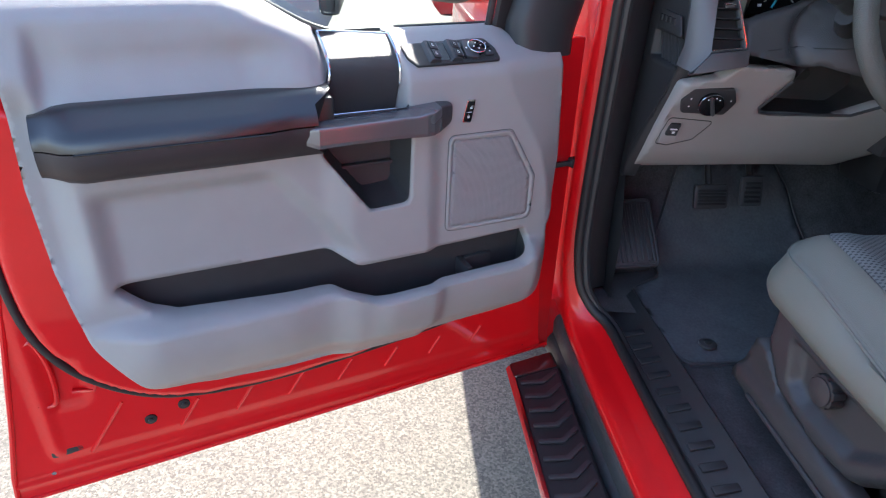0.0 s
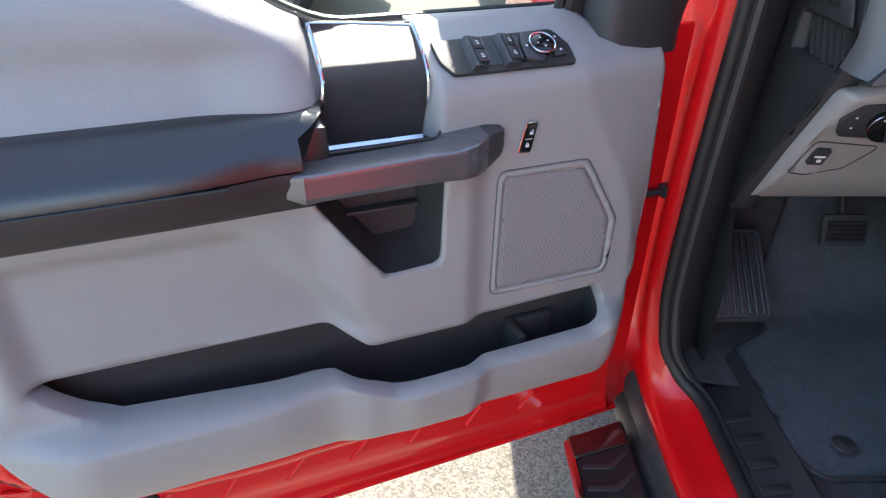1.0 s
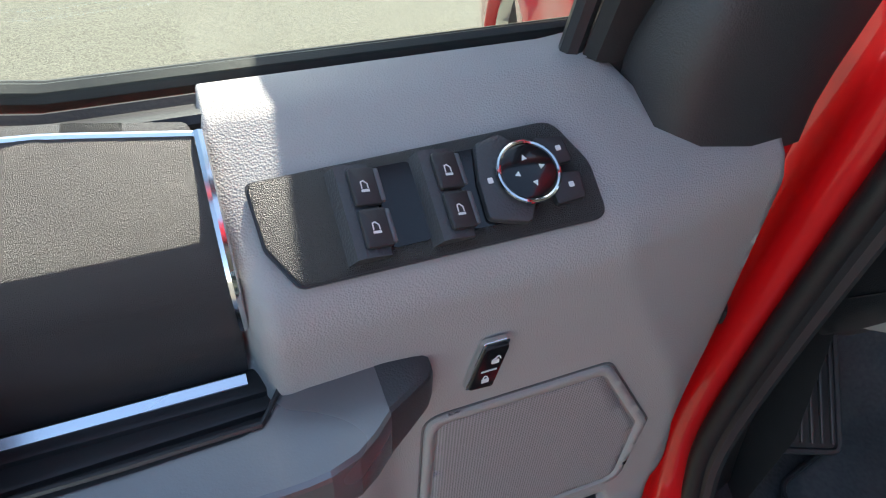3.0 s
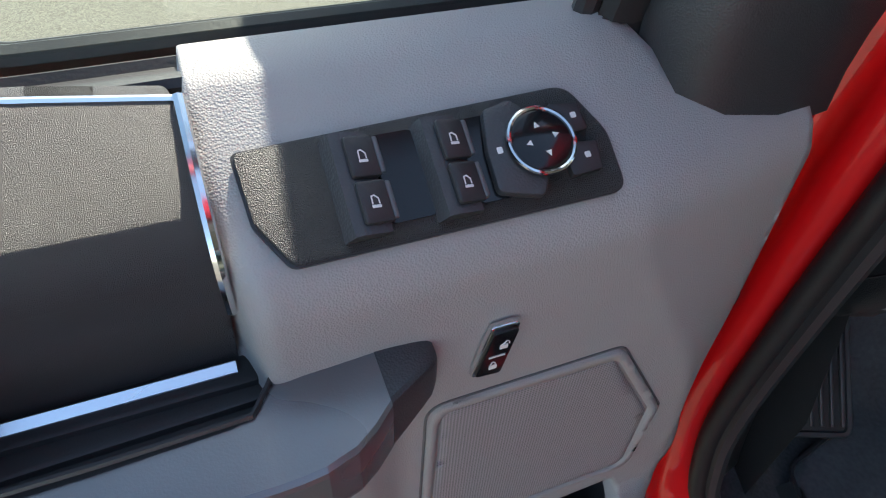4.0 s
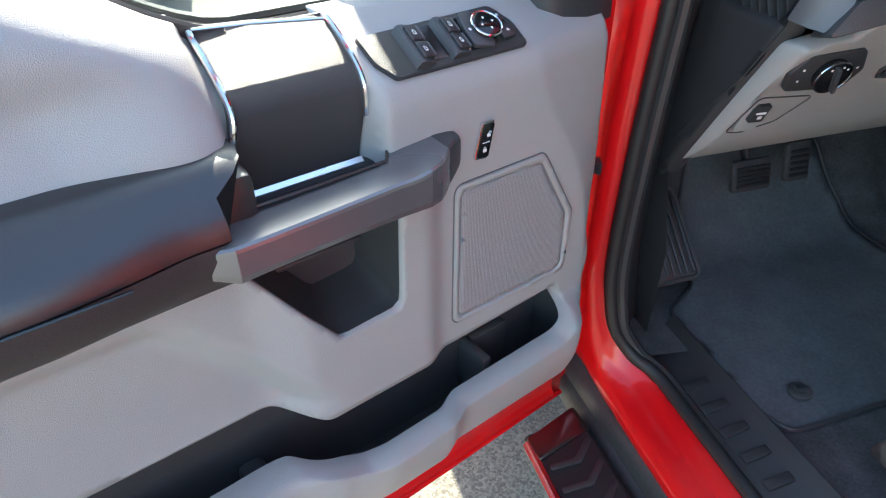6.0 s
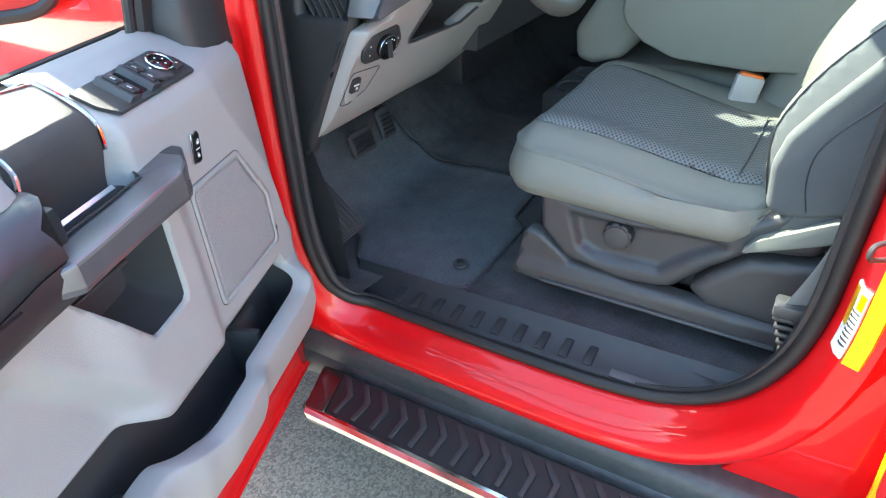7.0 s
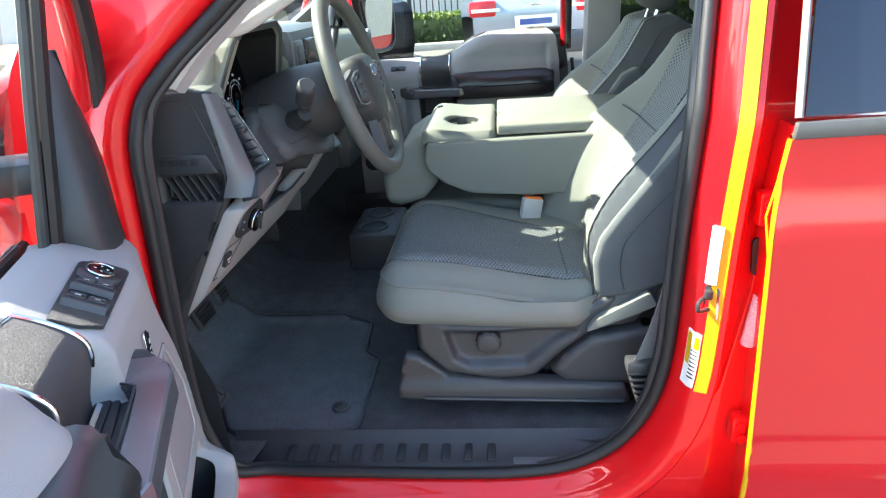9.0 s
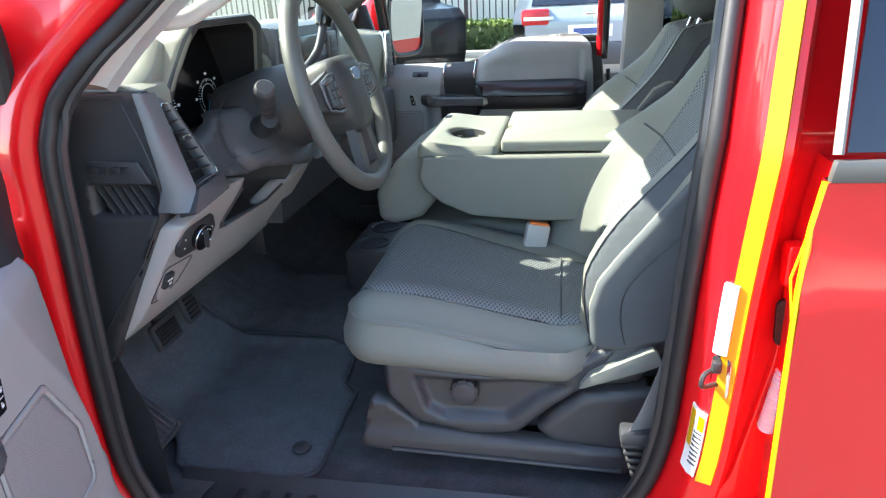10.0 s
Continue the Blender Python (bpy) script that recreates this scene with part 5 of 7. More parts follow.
for k in range(4):
    part("emboss", box((-0.898 + 0.0185 * k, 0.0885, 1.249), (-0.884 + 0.0185 * k, 0.0925, 1.260), 0.001), BLACK, endcap)
part("vent_box", slab(fillet(VENT, 0.004), 0.002, Matrix(((1, 0, 0, 0), (0, 0, 1, 0.128), (0, 1, 0, 0), (0, 0, 0, 1)))), BLACK, endcap)
for k in range(6):
    x = -0.895 + 0.0152 * k
    part("louvre", slab([(x - 0.009, 1.231), (x - 0.0065, 1.231), (x + 0.0165, 1.182), (x + 0.014, 1.182)], 0.022, Matrix(((1, 0, 0, 0), (0, 0, 1, 0.100), (0, 1, 0, 0), (0, 0, 0, 1)))), DARK, endcap)
# silver bezel with the driver's vent: a tall frame that wraps the corner
BZ = skew3((-0.80, 0.104, 1.362), (0.2, 1.0, 0.0), (0.28, 0.0, -1.0))   # across, down
bez = [(0.0265, 0.004), (0.042, 0.0125), (0.052, 0.024), (0.0835, 0.134), (0.084, 0.142), (0.0235, 0.152)]
vo = [(0.029, 0.0195), (0.0475, 0.0205), (0.0795, 0.1345), (0.0790, 0.1400), (0.0245, 0.147)]
def BZ_place(a, b, h):
    """On the vent's plane, the outer strip bent round the corner."""
    q = max(0.0, 0.02 - a)
    return BZ @ Vector((a, b, -h)) + Vector((-0.28 * q, 0.6 * q, -0.15 * q))
bezel = part("vent_bezel", sheet(fillet(bez, 0.003), lambda a, b: 0.005 - 0.004 * smoothstep(0.010, 0.0, edge_distance((a, b), bez)), 0.006, holes=[fillet(vo, 0.003)], rim=0.025, place=BZ_place), SATIN, dash, "satin silver vent frame")
part("vent_chrome", tube([BZ_place(a, b, 0.006) for a, b in fillet(vo, 0.003)][:-4], 0.0011, 6), CHROME, bezel)
def cap_edge(z):
    return Vector((float(np.interp(z, [1.158, 1.228, 1.335, 1.366], [-0.812, -0.782, -0.794, -0.799])) - 0.0015, 0.0935, z))
rows_ = []
for b_, a_ in ((0.002, 0.0285), (0.012, 0.029), (0.045, 0.0285), (0.080, 0.0270), (0.115, 0.0256), (0.148, 0.0245), (0.170, 0.014), (0.186, 0.004)):
    v_ = BZ @ Vector((a_, b_, -0.005))
    c_ = cap_edge(min(1.366, v_.z + 0.004))
    m_ = c_.lerp(v_, 0.42) + Vector((0.006, -0.004, 0.0))
    rows_.append([c_ + Vector((0.001, 0.02, 0.0)), c_, c_.lerp(m_, 0.3) + Vector((0.0015, -0.001, 0)), m_, m_.lerp(v_, 0.85), v_, v_ + Vector((-0.02, 0.004, 0.0))])
part("bezel_side", loft(rows_, closed=False), SATIN, bezel, "satin silver strip beside the vent", smooth=35)
VENTB = mat("vent_black", (0.009, 0.009, 0.010), 0.6, spread=0.1, scale=30)
part("vent_back", slab(vo, 0.002, BZ @ Matrix.Translation((0, 0, 0.024))), VENTB, bezel)
for k in range(7):
    b0 = 0.030 + 0.0158 * k
    l = 0.029 - 0.035 * (b0 - 0.0195)
    r = 0.0475 + 0.281 * (b0 - 0.0205)
    part("louvre", box((l + 0.001, b0, -0.001), (r - 0.0008, b0 + 0.0022, 0.018), 0.0006, BZ), VENTB, bezel)
tab = part("vent_tab", slab(fillet([(0.038, 0.071), (0.055, 0.069), (0.056, 0.078), (0.039, 0.080)], 0.002), 0.010, BZ @ Matrix.Translation((0, 0, -0.008)), 0.0015), BLACK, bezel)
part("tab_edge", tube([BZ @ Vector((a, b, -0.0085)) for a, b in ((0.039, 0.074), (0.047, 0.0725), (0.055, 0.074))], 0.0016, 6), CHROME, tab)
part("vent_foot", slab(fillet([(0.0235, 0.1525), (0.0845, 0.1435), (0.0835, 0.170), (-0.009, 0.1895)], 0.004), 0.035, BZ @ Matrix.Translation((0, 0, -0.012)), 0.002), DARK, bezel)
# centre stack: silver cheeks, vents, screen, key rows and two knobs; and the far vent
stack = part("centre_panel", loft([[(-1.0, y, 1.0), (-0.835, y, 1.0), (-0.815, y, 1.15), (-0.800 - dx, y, 1.40), (-0.806 - dx, y, 1.425), (-0.84, y, 1.432), (-1.0, y, 1.43)] for y, dx in ((0.577, 0.012), (0.584, 0.0), (0.995, 0.0), (1.002, 0.012))]), DARKG, dash, "charcoal centre stack", smooth=30)
for y0, y1 in ((0.579, 0.596), (0.983, 1.000)):
    part("silver_cheek", loft([[(-0.822, y, 1.11), (-0.808, y, 1.112), (-0.793, y, 1.405), (-0.800, y, 1.428), (-0.84, y, 1.434)] for y in (y0, y1)]), SATIN, stack, "satin silver cheek", smooth=30)
for y0 in (0.604, 0.905):
    vb = part("vent", box((-0.815, y0, 1.275), (-0.792, y0 + 0.070, 1.405), 0.006), SATIN, stack, "silver-framed vent")
    part("vent_core", box((-0.812, y0 + 0.008, 1.285), (-0.7905, y0 + 0.062, 1.395), 0.003), BLACK, stack)
    for k in range(5):
        part("louvre", box((-0.798, y0 + 0.008, 1.298 + 0.02 * k), (-0.7885, y0 + 0.062, 1.301 + 0.02 * k)), DARKG, stack)
part("screen", box((-0.812, 0.690, 1.300), (-0.7925, 0.890, 1.405), 0.005), GLOSSB, stack, "dark glossy radio screen")
for r in range(3):
    for k in range(6):
        part("radio_key", box((-0.818, 0.612 + 0.062 * k, 1.238 - 0.034 * r), (-0.801 - 0.0025 * r, 0.664 + 0.062 * k, 1.262 - 0.034 * r), 0.003), BLACK if (r + k) % 2 else DARK, stack)
for y0 in (0.665, 0.915):
    part("knob", disc((-0.822, y0, 1.135), (1, 0, 0.06), 0.022, 0.026, 24, 0.004), DARK, stack)
fv = part("far_vent", box((-0.822, 1.49, 1.215), (-0.798, 1.575, 1.375), 0.008), CHROME, dash, "bright-framed far vent")
part("vent_core", box((-0.824, 1.50, 1.225), (-0.796, 1.565, 1.365), 0.004), BLACK, fv)
for k in range(6):
    part("louvre", box((-0.80, 1.50, 1.238 + 0.022 * k), (-0.793, 1.565, 1.2405 + 0.022 * k)), DARKG, fv)
part("lower_console", box((-1.10, 0.70, 0.86), (-0.95, 1.02, 1.05), 0.02), BLACK, dash)
part("glovebox", box((-0.93, 1.03, 0.98), (-0.80, 1.58, 1.18), 0.02), DARKG, dash)

# instrument hood and cluster
hood_o = fillet([(0.196, 1.26), (0.203, 1.350), (0.240, 1.428), (0.268, 1.458), (0.475, 1.462), (0.528, 1.440), (0.570, 1.345), (0.574, 1.26)], [0, 0.03, 0.03, 0.03, 0.03, 0.03, 0.03, 0], 4)
hood_i = fillet([(0.226, 1.26), (0.229, 1.345), (0.257, 1.418), (0.284, 1.443), (0.462, 1.445), (0.496, 1.428), (0.538, 1.335), (0.542, 1.26)], [0, 0.02, 0.02, 0.02, 0.02, 0.02, 0.02, 0], 4)
tilt_x = lambda z: 0.34 * (z - 1.36)
mid_ = lambda k: [(a[0] + (b[0] - a[0]) * k, a[1] + (b[1] - a[1]) * k) for a, b in zip(hood_o, hood_i)]
hood_part = loft([[(-1.08, 0.38 + (y - 0.38) * 0.96, min(z, 1.405)) for y, z in hood_o], [(-0.98, y, z - 0.03 * smoothstep(1.36, 1.46, z)) for y, z in hood_o], [(-0.90, y, z - 0.006 * smoothstep(1.36, 1.46, z)) for y, z in hood_o], [(-0.830 + tilt_x(z), y, z) for y, z in hood_o], [(-0.820 + tilt_x(z), y, z) for y, z in mid_(0.08)], [(-0.815 + tilt_x(z), y, z) for y, z in mid_(0.25)], [(-0.815 + tilt_x(z), y, z) for y, z in mid_(0.9)], [(-0.820 + tilt_x(z), y, z) for y, z in hood_i]], caps=False)
hood = part("instrument_hood", hood_part, DASHTOP, dash, "grained hood over the instruments", smooth=60)
# rim faces turned to the seats are painted darker for their shade
RIM_SHADE = mat("hood_rim_shade", (0.060, 0.064, 0.068), 0.5, spread=0.08, scale=20, bump=0.3, bscale=800, kind="voronoi")
hood.data.materials.append(RIM_SHADE)
for p_ in hood.data.polygons:
    if p_.normal.x > 0.55 and p_.center.x > -0.85:
        p_.material_index = 1
# the pad swells up against the hood's outer side
def shoulder(x):
    w = smoothstep(-0.84, -0.95, x)
    z0 = 1.352 + 0.020 * smoothstep(-0.815, -0.85, x) + 0.008 * w
    sharp = ((0.132, 0.0), (0.16, 0.006), (0.184, 0.015), (0.204, 0.028), (0.222, 0.047), (0.240, 0.066), (0.262, 0.076), (0.30, 0.078))
    broad = ((0.132, 0.0), (0.155, 0.008), (0.18, 0.020), (0.20, 0.032), (0.22, 0.046), (0.245, 0.062), (0.27, 0.070), (0.30, 0.072))
    row = [(x, a[0], z0 + a[1] + (b[1] - a[1]) * w) for a, b in zip(sharp, broad)]
    if x > -0.915:
        row = [(x, min(y, 0.238), z - 0.6 * max(0.0, y - 0.238)) for _, y, z in row]
    return row + [(x, 0.205, 1.34), (x, 0.132, 1.34)]
part("pad_shoulder", loft([shoulder(x) for x in (-1.10, -1.02, -0.96, -0.91, -0.88, -0.86, -0.845, -0.834, -0.828)]), DASHTOP, dash, "grey-green grained shoulder beside the hood", smooth=60)
# added pale strip: sunlight on the rim's inner facet put into colour
part("rim_lit_facet", loft([[(-0.812 + tilt_x(z), y0, z), (-0.8105 + tilt_x(z), y0 + 0.004, z), (-0.8105 + tilt_x(z), y0 + w - 0.003, z), (-0.813 + tilt_x(z), y0 + w, z)] for y0, w, z in ((0.210, 0.008, 1.352), (0.2115, 0.013, 1.362), (0.219, 0.015, 1.385), (0.231, 0.016, 1.41), (0.244, 0.013, 1.430), (0.250, 0.007, 1.436))], closed=False), DASHTOP, hood, "pale strip painted for the rim's sunlit facet", smooth=40)
part("hood_lining", loft([[(-0.8205 + tilt_x(z), y, z) for y, z in hood_i], [(-0.91, y, z) for y, z in hood_i]], caps=False), mat("hood_lining", (0.02, 0.019, 0.02), 0.6, spread=0.1, scale=20, bump=0.3, bscale=700, kind="voronoi"), hood, smooth=60)
cl = part("instrument_panel", slab(hood_i, 0.004, frame3((-0.906, 0, 0), (0, 1, 0), (0.0, 0, 1))), GLOSSB, dash, "black instrument panel")
NEEDLE = mat("blue_needle", (0.05, 0.55, 0.75), 0.4)
for yc, zc, r in ((0.315, 1.306, 0.052), (0.472, 1.306, 0.052)):
    g = part("gauge", tube([(-0.9015, yc + r * 0.52 * math.cos(t), zc + r * 0.52 * math.sin(t)) for t in [radians(-40 + 26 * k / 3) for k in range(31)]], 0.0007, 5), WHITE, cl)
    for k in range(31):
        a = radians(-40 + 260 * k / 30)
        r0 = 0.60 if k % 5 == 0 else 0.66
        part("tick", tube([(-0.9015, yc + r * r0 * math.cos(a), zc + r * r0 * math.sin(a)), (-0.9015, yc + r * 0.72 * math.cos(a), zc + r * 0.72 * math.sin(a))], 0.0007 if k % 5 else 0.0011, 5), WHITE, g)
    for k in range(7):
        a = radians(-40 + 260 * k / 6)
        part("number_bar", box((-0.9025, yc + r * 0.90 * math.cos(a) - 0.004, zc + r * 0.90 * math.sin(a) - 0.0026), (-0.9010, yc + r * 0.90 * math.cos(a) + 0.004, zc + r * 0.90 * math.sin(a) + 0.0026), 0.0005), WHITE, g)
    part("needle", tube([(-0.9005, yc + 0.004, zc + 0.002), (-0.9005, yc - 0.012, zc - 0.034)], 0.0022, 6), NEEDLE, g)
    part("needle_hub", disc((-0.9035, yc, zc), (1, 0, 0), 0.008, 0.005, 18, 0.001), BLACK, g)

# lower knee panel
def knee_x(y, z):
    return -0.752 - (1.195 - z) * 0.66 - 0.02 * smoothstep(1.0, 0.93, z) + 0.03 * smoothstep(0.30, 0.65, y) * smoothstep(0.95, 1.15, z)
KNEE = fillet([(0.105, 0.948), (0.105, 1.06), (0.108, 1.160), (0.165, 1.172), (0.19, 1.194), (0.290, 1.190), (0.302, 1.165), (0.274, 1.106), (0.30, 1.094), (0.46, 1.094), (0.50, 1.12), (0.60, 1.15), (0.64, 1.02), (0.56, 0.945), (0.40, 0.95)], [0.008, 0.02, 0.01, 0.008, 0.008, 0.010, 0.012, 0.012, 0.012, 0.02, 0.02, 0.02, 0.05, 0.04, 0.05])
knee = part("knee_panel", sheet(KNEE, lambda y, z: knee_x(y, z), 0.012, rim=0.035, place=lambda a, b, h: (h, a, b)), GREY, dash, "light grey lower dash panel")
KM = lambda y, z, h=0.0: frame3((knee_x(y, z) + h, y, z), (0.0, 1, 0), (0.62, 0, 0.78))
HM = lambda y, z, h=0.0: frame3((knee_x(y, z) + h, y, z), (0.10, 1, 0), (0.34, 0, 0.94))
hs = part("headlamp_switch", slab(fillet([(-0.040, -0.026), (0.040, -0.028), (0.054, 0.0), (0.042, 0.028), (-0.030, 0.026), (-0.046, 0.0)], 0.008), 0.010, HM(0.160, 1.128, 0.0), 0.003), BLACK, dash, "black headlamp switch plate")
ax = HM(0.158, 1.128).to_3x3() @ Vector((0, 0, 1))
kc = HM(0.160, 1.128).translation + ax * 0.010 + Vector((0.0, 0.006, 0.0))
kn = part("headlamp_knob", disc(kc, ax, 0.0215, 0.012, 28, 0.003), GLOSSB, hs)
part("knob_ring", tube([kc + ax * 0.010 + (HM(0, 1.1).to_3x3() @ Vector((0.0218 * math.cos(t), 0.0218 * math.sin(t), 0))) for t in [2 * math.pi * k / 28 for k in range(28)]], 0.0011, 6, closed=True), CHROME, kn)
part("knob_grip", box((-0.003, -0.019, 0.010), (0.003, 0.019, 0.019), 0.002, frame3(kc, HM(0, 1.1).to_3x3() @ Vector((1, 0.35, 0)), HM(0, 1.1).to_3x3() @ Vector((-0.35, 1, 0)))), DARKG, kn)
for a in (0.9, 1.35, 1.8, 2.25):
    part("lamp_mark", disc(kc + ax * 0.0122 + (HM(0, 1.1).to_3x3() @ Vector((0.0165 * math.cos(a), 0.0165 * math.sin(a), 0))), ax, 0.0014, 0.0004, 8), WHITE, kn)
for p_ in ((-0.030, 0.006), (-0.030, -0.010), (0.042, 0.004)):
    part("lamp_mark", disc(HM(0.160, 1.128) @ Vector((*p_, 0.010)), ax, 0.0016, 0.0004, 8), WHITE, hs)
pb = part("brake_release", slab(rrect(-0.015, -0.026, 0.016, 0.020, 0.004), 0.004, HM(0.128, 1.052), 0.001), GREY, dash)
part("release_lever", slab(fillet([(-0.009, -0.004), (0.012, -0.004), (0.015, 0.022), (-0.004, 0.024)], 0.002), 0.011, HM(0.128, 1.052), 0.002), BLACK, pb, "black parking brake release")
part("release_mark", join(slab(rrect(-0.004, 0.010, 0.010, 0.0135, 0.0006), 0.0004, HM(0.128, 1.052) @ Matrix.Translation((0, 0, 0.0112))), slab(rrect(0.001, 0.002, 0.007, 0.007, 0.001), 0.0004, HM(0.128, 1.052) @ Matrix.Translation((0, 0, 0.0112)))), WHITE, pb)
# open bin beside the column, with the bonnet release in it
BIN = fillet([(0.272, 1.102), (0.475, 1.092), (0.52, 1.13), (0.50, 1.205), (0.310, 1.205), (0.300, 1.165)], 0.012)
bin_o = resample(BIN, 48)
part("storage_bin", loft([[(knee_x(y, z) - 0.002, y, z) for y, z in bin_o], [(knee_x(y, z) - 0.02, y, z) for y, z in bin_o], [(-0.90, 0.39 + (y - 0.39) * 0.92, 1.15 + (z - 1.15) * 0.9) for y, z in bin_o], [(-0.905, 0.39, 1.15)] * 48], caps=False), DARK, knee, "dark storage recess beside the column", smooth=50)
part("bin_lip", tube([(knee_x(y, z) + 0.001, y, z) for y, z in ((0.300, 1.168), (0.274, 1.108), (0.282, 1.097), (0.30, 1.094), (0.46, 1.094), (0.50, 1.118))], 0.003, 6), DARKG, knee)
part("bonnet_release", loft([[(x, 0.345 + a, 1.165 + b) for a, b in ((-0.016, 0.0), (-0.014, 0.008), (0.016, 0.010), (0.018, 0.002), (0.010, -0.007), (-0.010, -0.006))] for x in (-0.85, -0.826, -0.820)]), BLACK, knee, "charcoal bonnet release handle")
part("access_line", tube([KM(y, z, 0.001).translation for y, z in fillet([(0.113, 1.02), (0.113, 1.085), (0.205, 1.075), (0.185, 1.03), (0.14, 1.015)], 0.008)], 0.0009, 5, closed=True), DARKG, knee)

# steering column and wheel
WC, WA = Vector((-0.612, 0.455, 1.320)), Vector((0.96, 0, 0.28)).normalized()
WX = Vector((0, 1, 0))
WY = WA.cross(WX).normalized()
if WY.z < 0:
    WY = -WY
wheel = empty("steering_wheel", "grey leather four-spoke steering wheel", "steering wheel")
wp = lambda a, b, h=0.0: WC + WX * a + WY * b + WA * h
R = 0.186
WLEATH = mat("wheel_leather", (0.095, 0.10, 0.092), 0.5, spread=0.08, scale=20, bump=0.35, bscale=500, kind="voronoi")
part("rim", tube([wp(R * math.cos(t), R * math.sin(t)) for t in [2 * math.pi * k / 64 for k in range(64)]], 0.0165, 14, closed=True, scale=(1.0, 1.0)), WLEATH, wheel, "grey leather rim")
hub_poly = fillet([(-0.060, 0.058), (0.060, 0.058), (0.074, 0.020), (0.060, -0.055), (0.038, -0.088), (-0.038, -0.088), (-0.060, -0.055), (-0.074, 0.020)], 0.03)
HUBM = mat("hub_plastic", (0.040, 0.043, 0.044), 0.5, spread=0.08, scale=20, bump=0.3, bscale=600, kind="voronoi")
hub = loft([[wp(a * s, b * s, h) for a, b in hub_poly] for s, h in ((0.92, -0.050), (1.0, -0.02), (1.0, 0.006), (0.95, 0.018), (0.80, 0.028), (0.45, 0.033), (0.1, 0.034))])
hubp = part("airbag_cover", hub, HUBM, wheel, "charcoal airbag cover", smooth=60)
OV = [2 * math.pi * k / 24 for k in range(24)]
part("logo_oval", loft([[wp(0.0235 * math.cos(t) * s, 0.018 + 0.0125 * math.sin(t) * s, h) for t in OV] for s, h in ((1, 0.028), (1, 0.0345), (0.92, 0.036))]), CHROME, hubp)
part("logo_field", loft([[wp(0.0205 * math.cos(t) * s, 0.018 + 0.0100 * math.sin(t) * s, h) for t in OV] for s, h in ((1, 0.0350), (1, 0.0368))]), mat("badge_blue", (0.10, 0.16, 0.26), 0.3, metal=0.3), hubp)
for s in (-1, 1):
    part("spoke", loft([[wp(s * a, b * w, h + dh) for b, h in ((0.034, -0.010), (0.036, 0.004), (0.026, 0.010), (-0.034, 0.010), (-0.040, 0.004), (-0.036, -0.010))] for a, w, dh in ((0.060, 1.1, 0.0), (0.09, 1.0, 0.006), (0.13, 0.80, 0.006), (0.180, 0.55, 0.0))]), DARK, wheel, smooth=50)
    pad_ = part("button_pad", loft([[wp(s * a, b * w, h) for b, h in ((0.028, 0.012), (0.026, 0.019), (-0.030, 0.019), (-0.034, 0.012))] for a, w in ((0.076, 1.0), (0.10, 1.0), (0.142, 0.72))]), GLOSSB, wheel, smooth=30)
    for k in range(3):
        for q in (-0.020, -0.004, 0.012):
            part("button", loft([[wp(s * (0.088 + 0.018 * k) + a, q * (1 - 0.1 * k) + b, h) for a, b in ((-0.007, -0.006), (0.007, -0.006), (0.007, 0.006), (-0.007, 0.006))] for h in (0.018, 0.0215)]), DARKG if (k + s) % 2 else DARK, wheel)
    part("pad_frame", tube([wp(s * a, b, 0.0185) for a, b in ((0.074, 0.030), (0.10, 0.031), (0.144, 0.022), (0.148, -0.004), (0.144, -0.026), (0.10, -0.036), (0.074, -0.036))], 0.0022, 6), SATIN, wheel)
    part("lower_spoke", loft([[wp(s * (0.030 + 0.016 * t) + a, -0.075 - 0.105 * t, h - 0.004 * t) for a, h in ((-0.017, -0.008), (0.017, -0.008), (0.014, 0.010), (-0.014, 0.010))] for t in (0, 0.5, 1.0)]), DARKG, wheel, smooth=30)
part("lower_bridge", loft([[wp(a, -0.165 + b, h) for a, b in ((-0.048, -0.008), (0.048, -0.008), (0.046, 0.012), (-0.046, 0.012))] for h in (-0.008, 0.006)]), DARKG, wheel)
colr = lambda d, ry, rz: [WC - WA * d + WX * ry * math.cos(t) + WY * rz * math.sin(t) for t in [2 * math.pi * k / 20 for k in range(20)]]
COLP = mat("column_plastic", (0.042, 0.042, 0.044), 0.45, spread=0.1, scale=25, bump=0.3, bscale=700, kind="voronoi")
column = tagged(part("steering_column", loft([colr(0.045, 0.05, 0.048), colr(0.055, 0.068, 0.062), colr(0.075, 0.082, 0.074), colr(0.14, 0.088, 0.084), colr(0.24, 0.085, 0.08)]), COLP), "charcoal steering column shroud", "steering column")
stalk_pts = [(-0.715, 0.36, 1.265), (-0.70, 0.31, 1.30), (-0.685, 0.27, 1.325), (-0.668, 0.24, 1.352)]
part("turn_stalk", tube(spline(stalk_pts, 6), lambda t: 0.0095 + 0.0030 * smoothstep(0.30, 0.36, t) + 0.0045 * smoothstep(0.50, 0.62, t) - 0.0015 * bump01(t, 0.64, 0.66, 0.68, 0.70) - 0.004 * smoothstep(0.95, 1.0, t), 16), DARKG, column, "charcoal indicator stalk")
gl_ = part("gear_lever", tube(spline([(-0.72, 0.52, 1.34), (-0.70, 0.575, 1.38), (-0.69, 0.60, 1.43)], 4), 0.0085, 10), DARKG, column, "dark column gear lever with a black knob")
part("lever_knob", tube([(-0.69, 0.60, 1.43), (-0.688, 0.604, 1.445), (-0.685, 0.610, 1.47), (-0.684, 0.612, 1.48)], lambda t: 0.011 + 0.008 * math.sin(math.pi * min(1.0, 0.25 + 0.6 * t)), 12), GLOSSB, gl_)
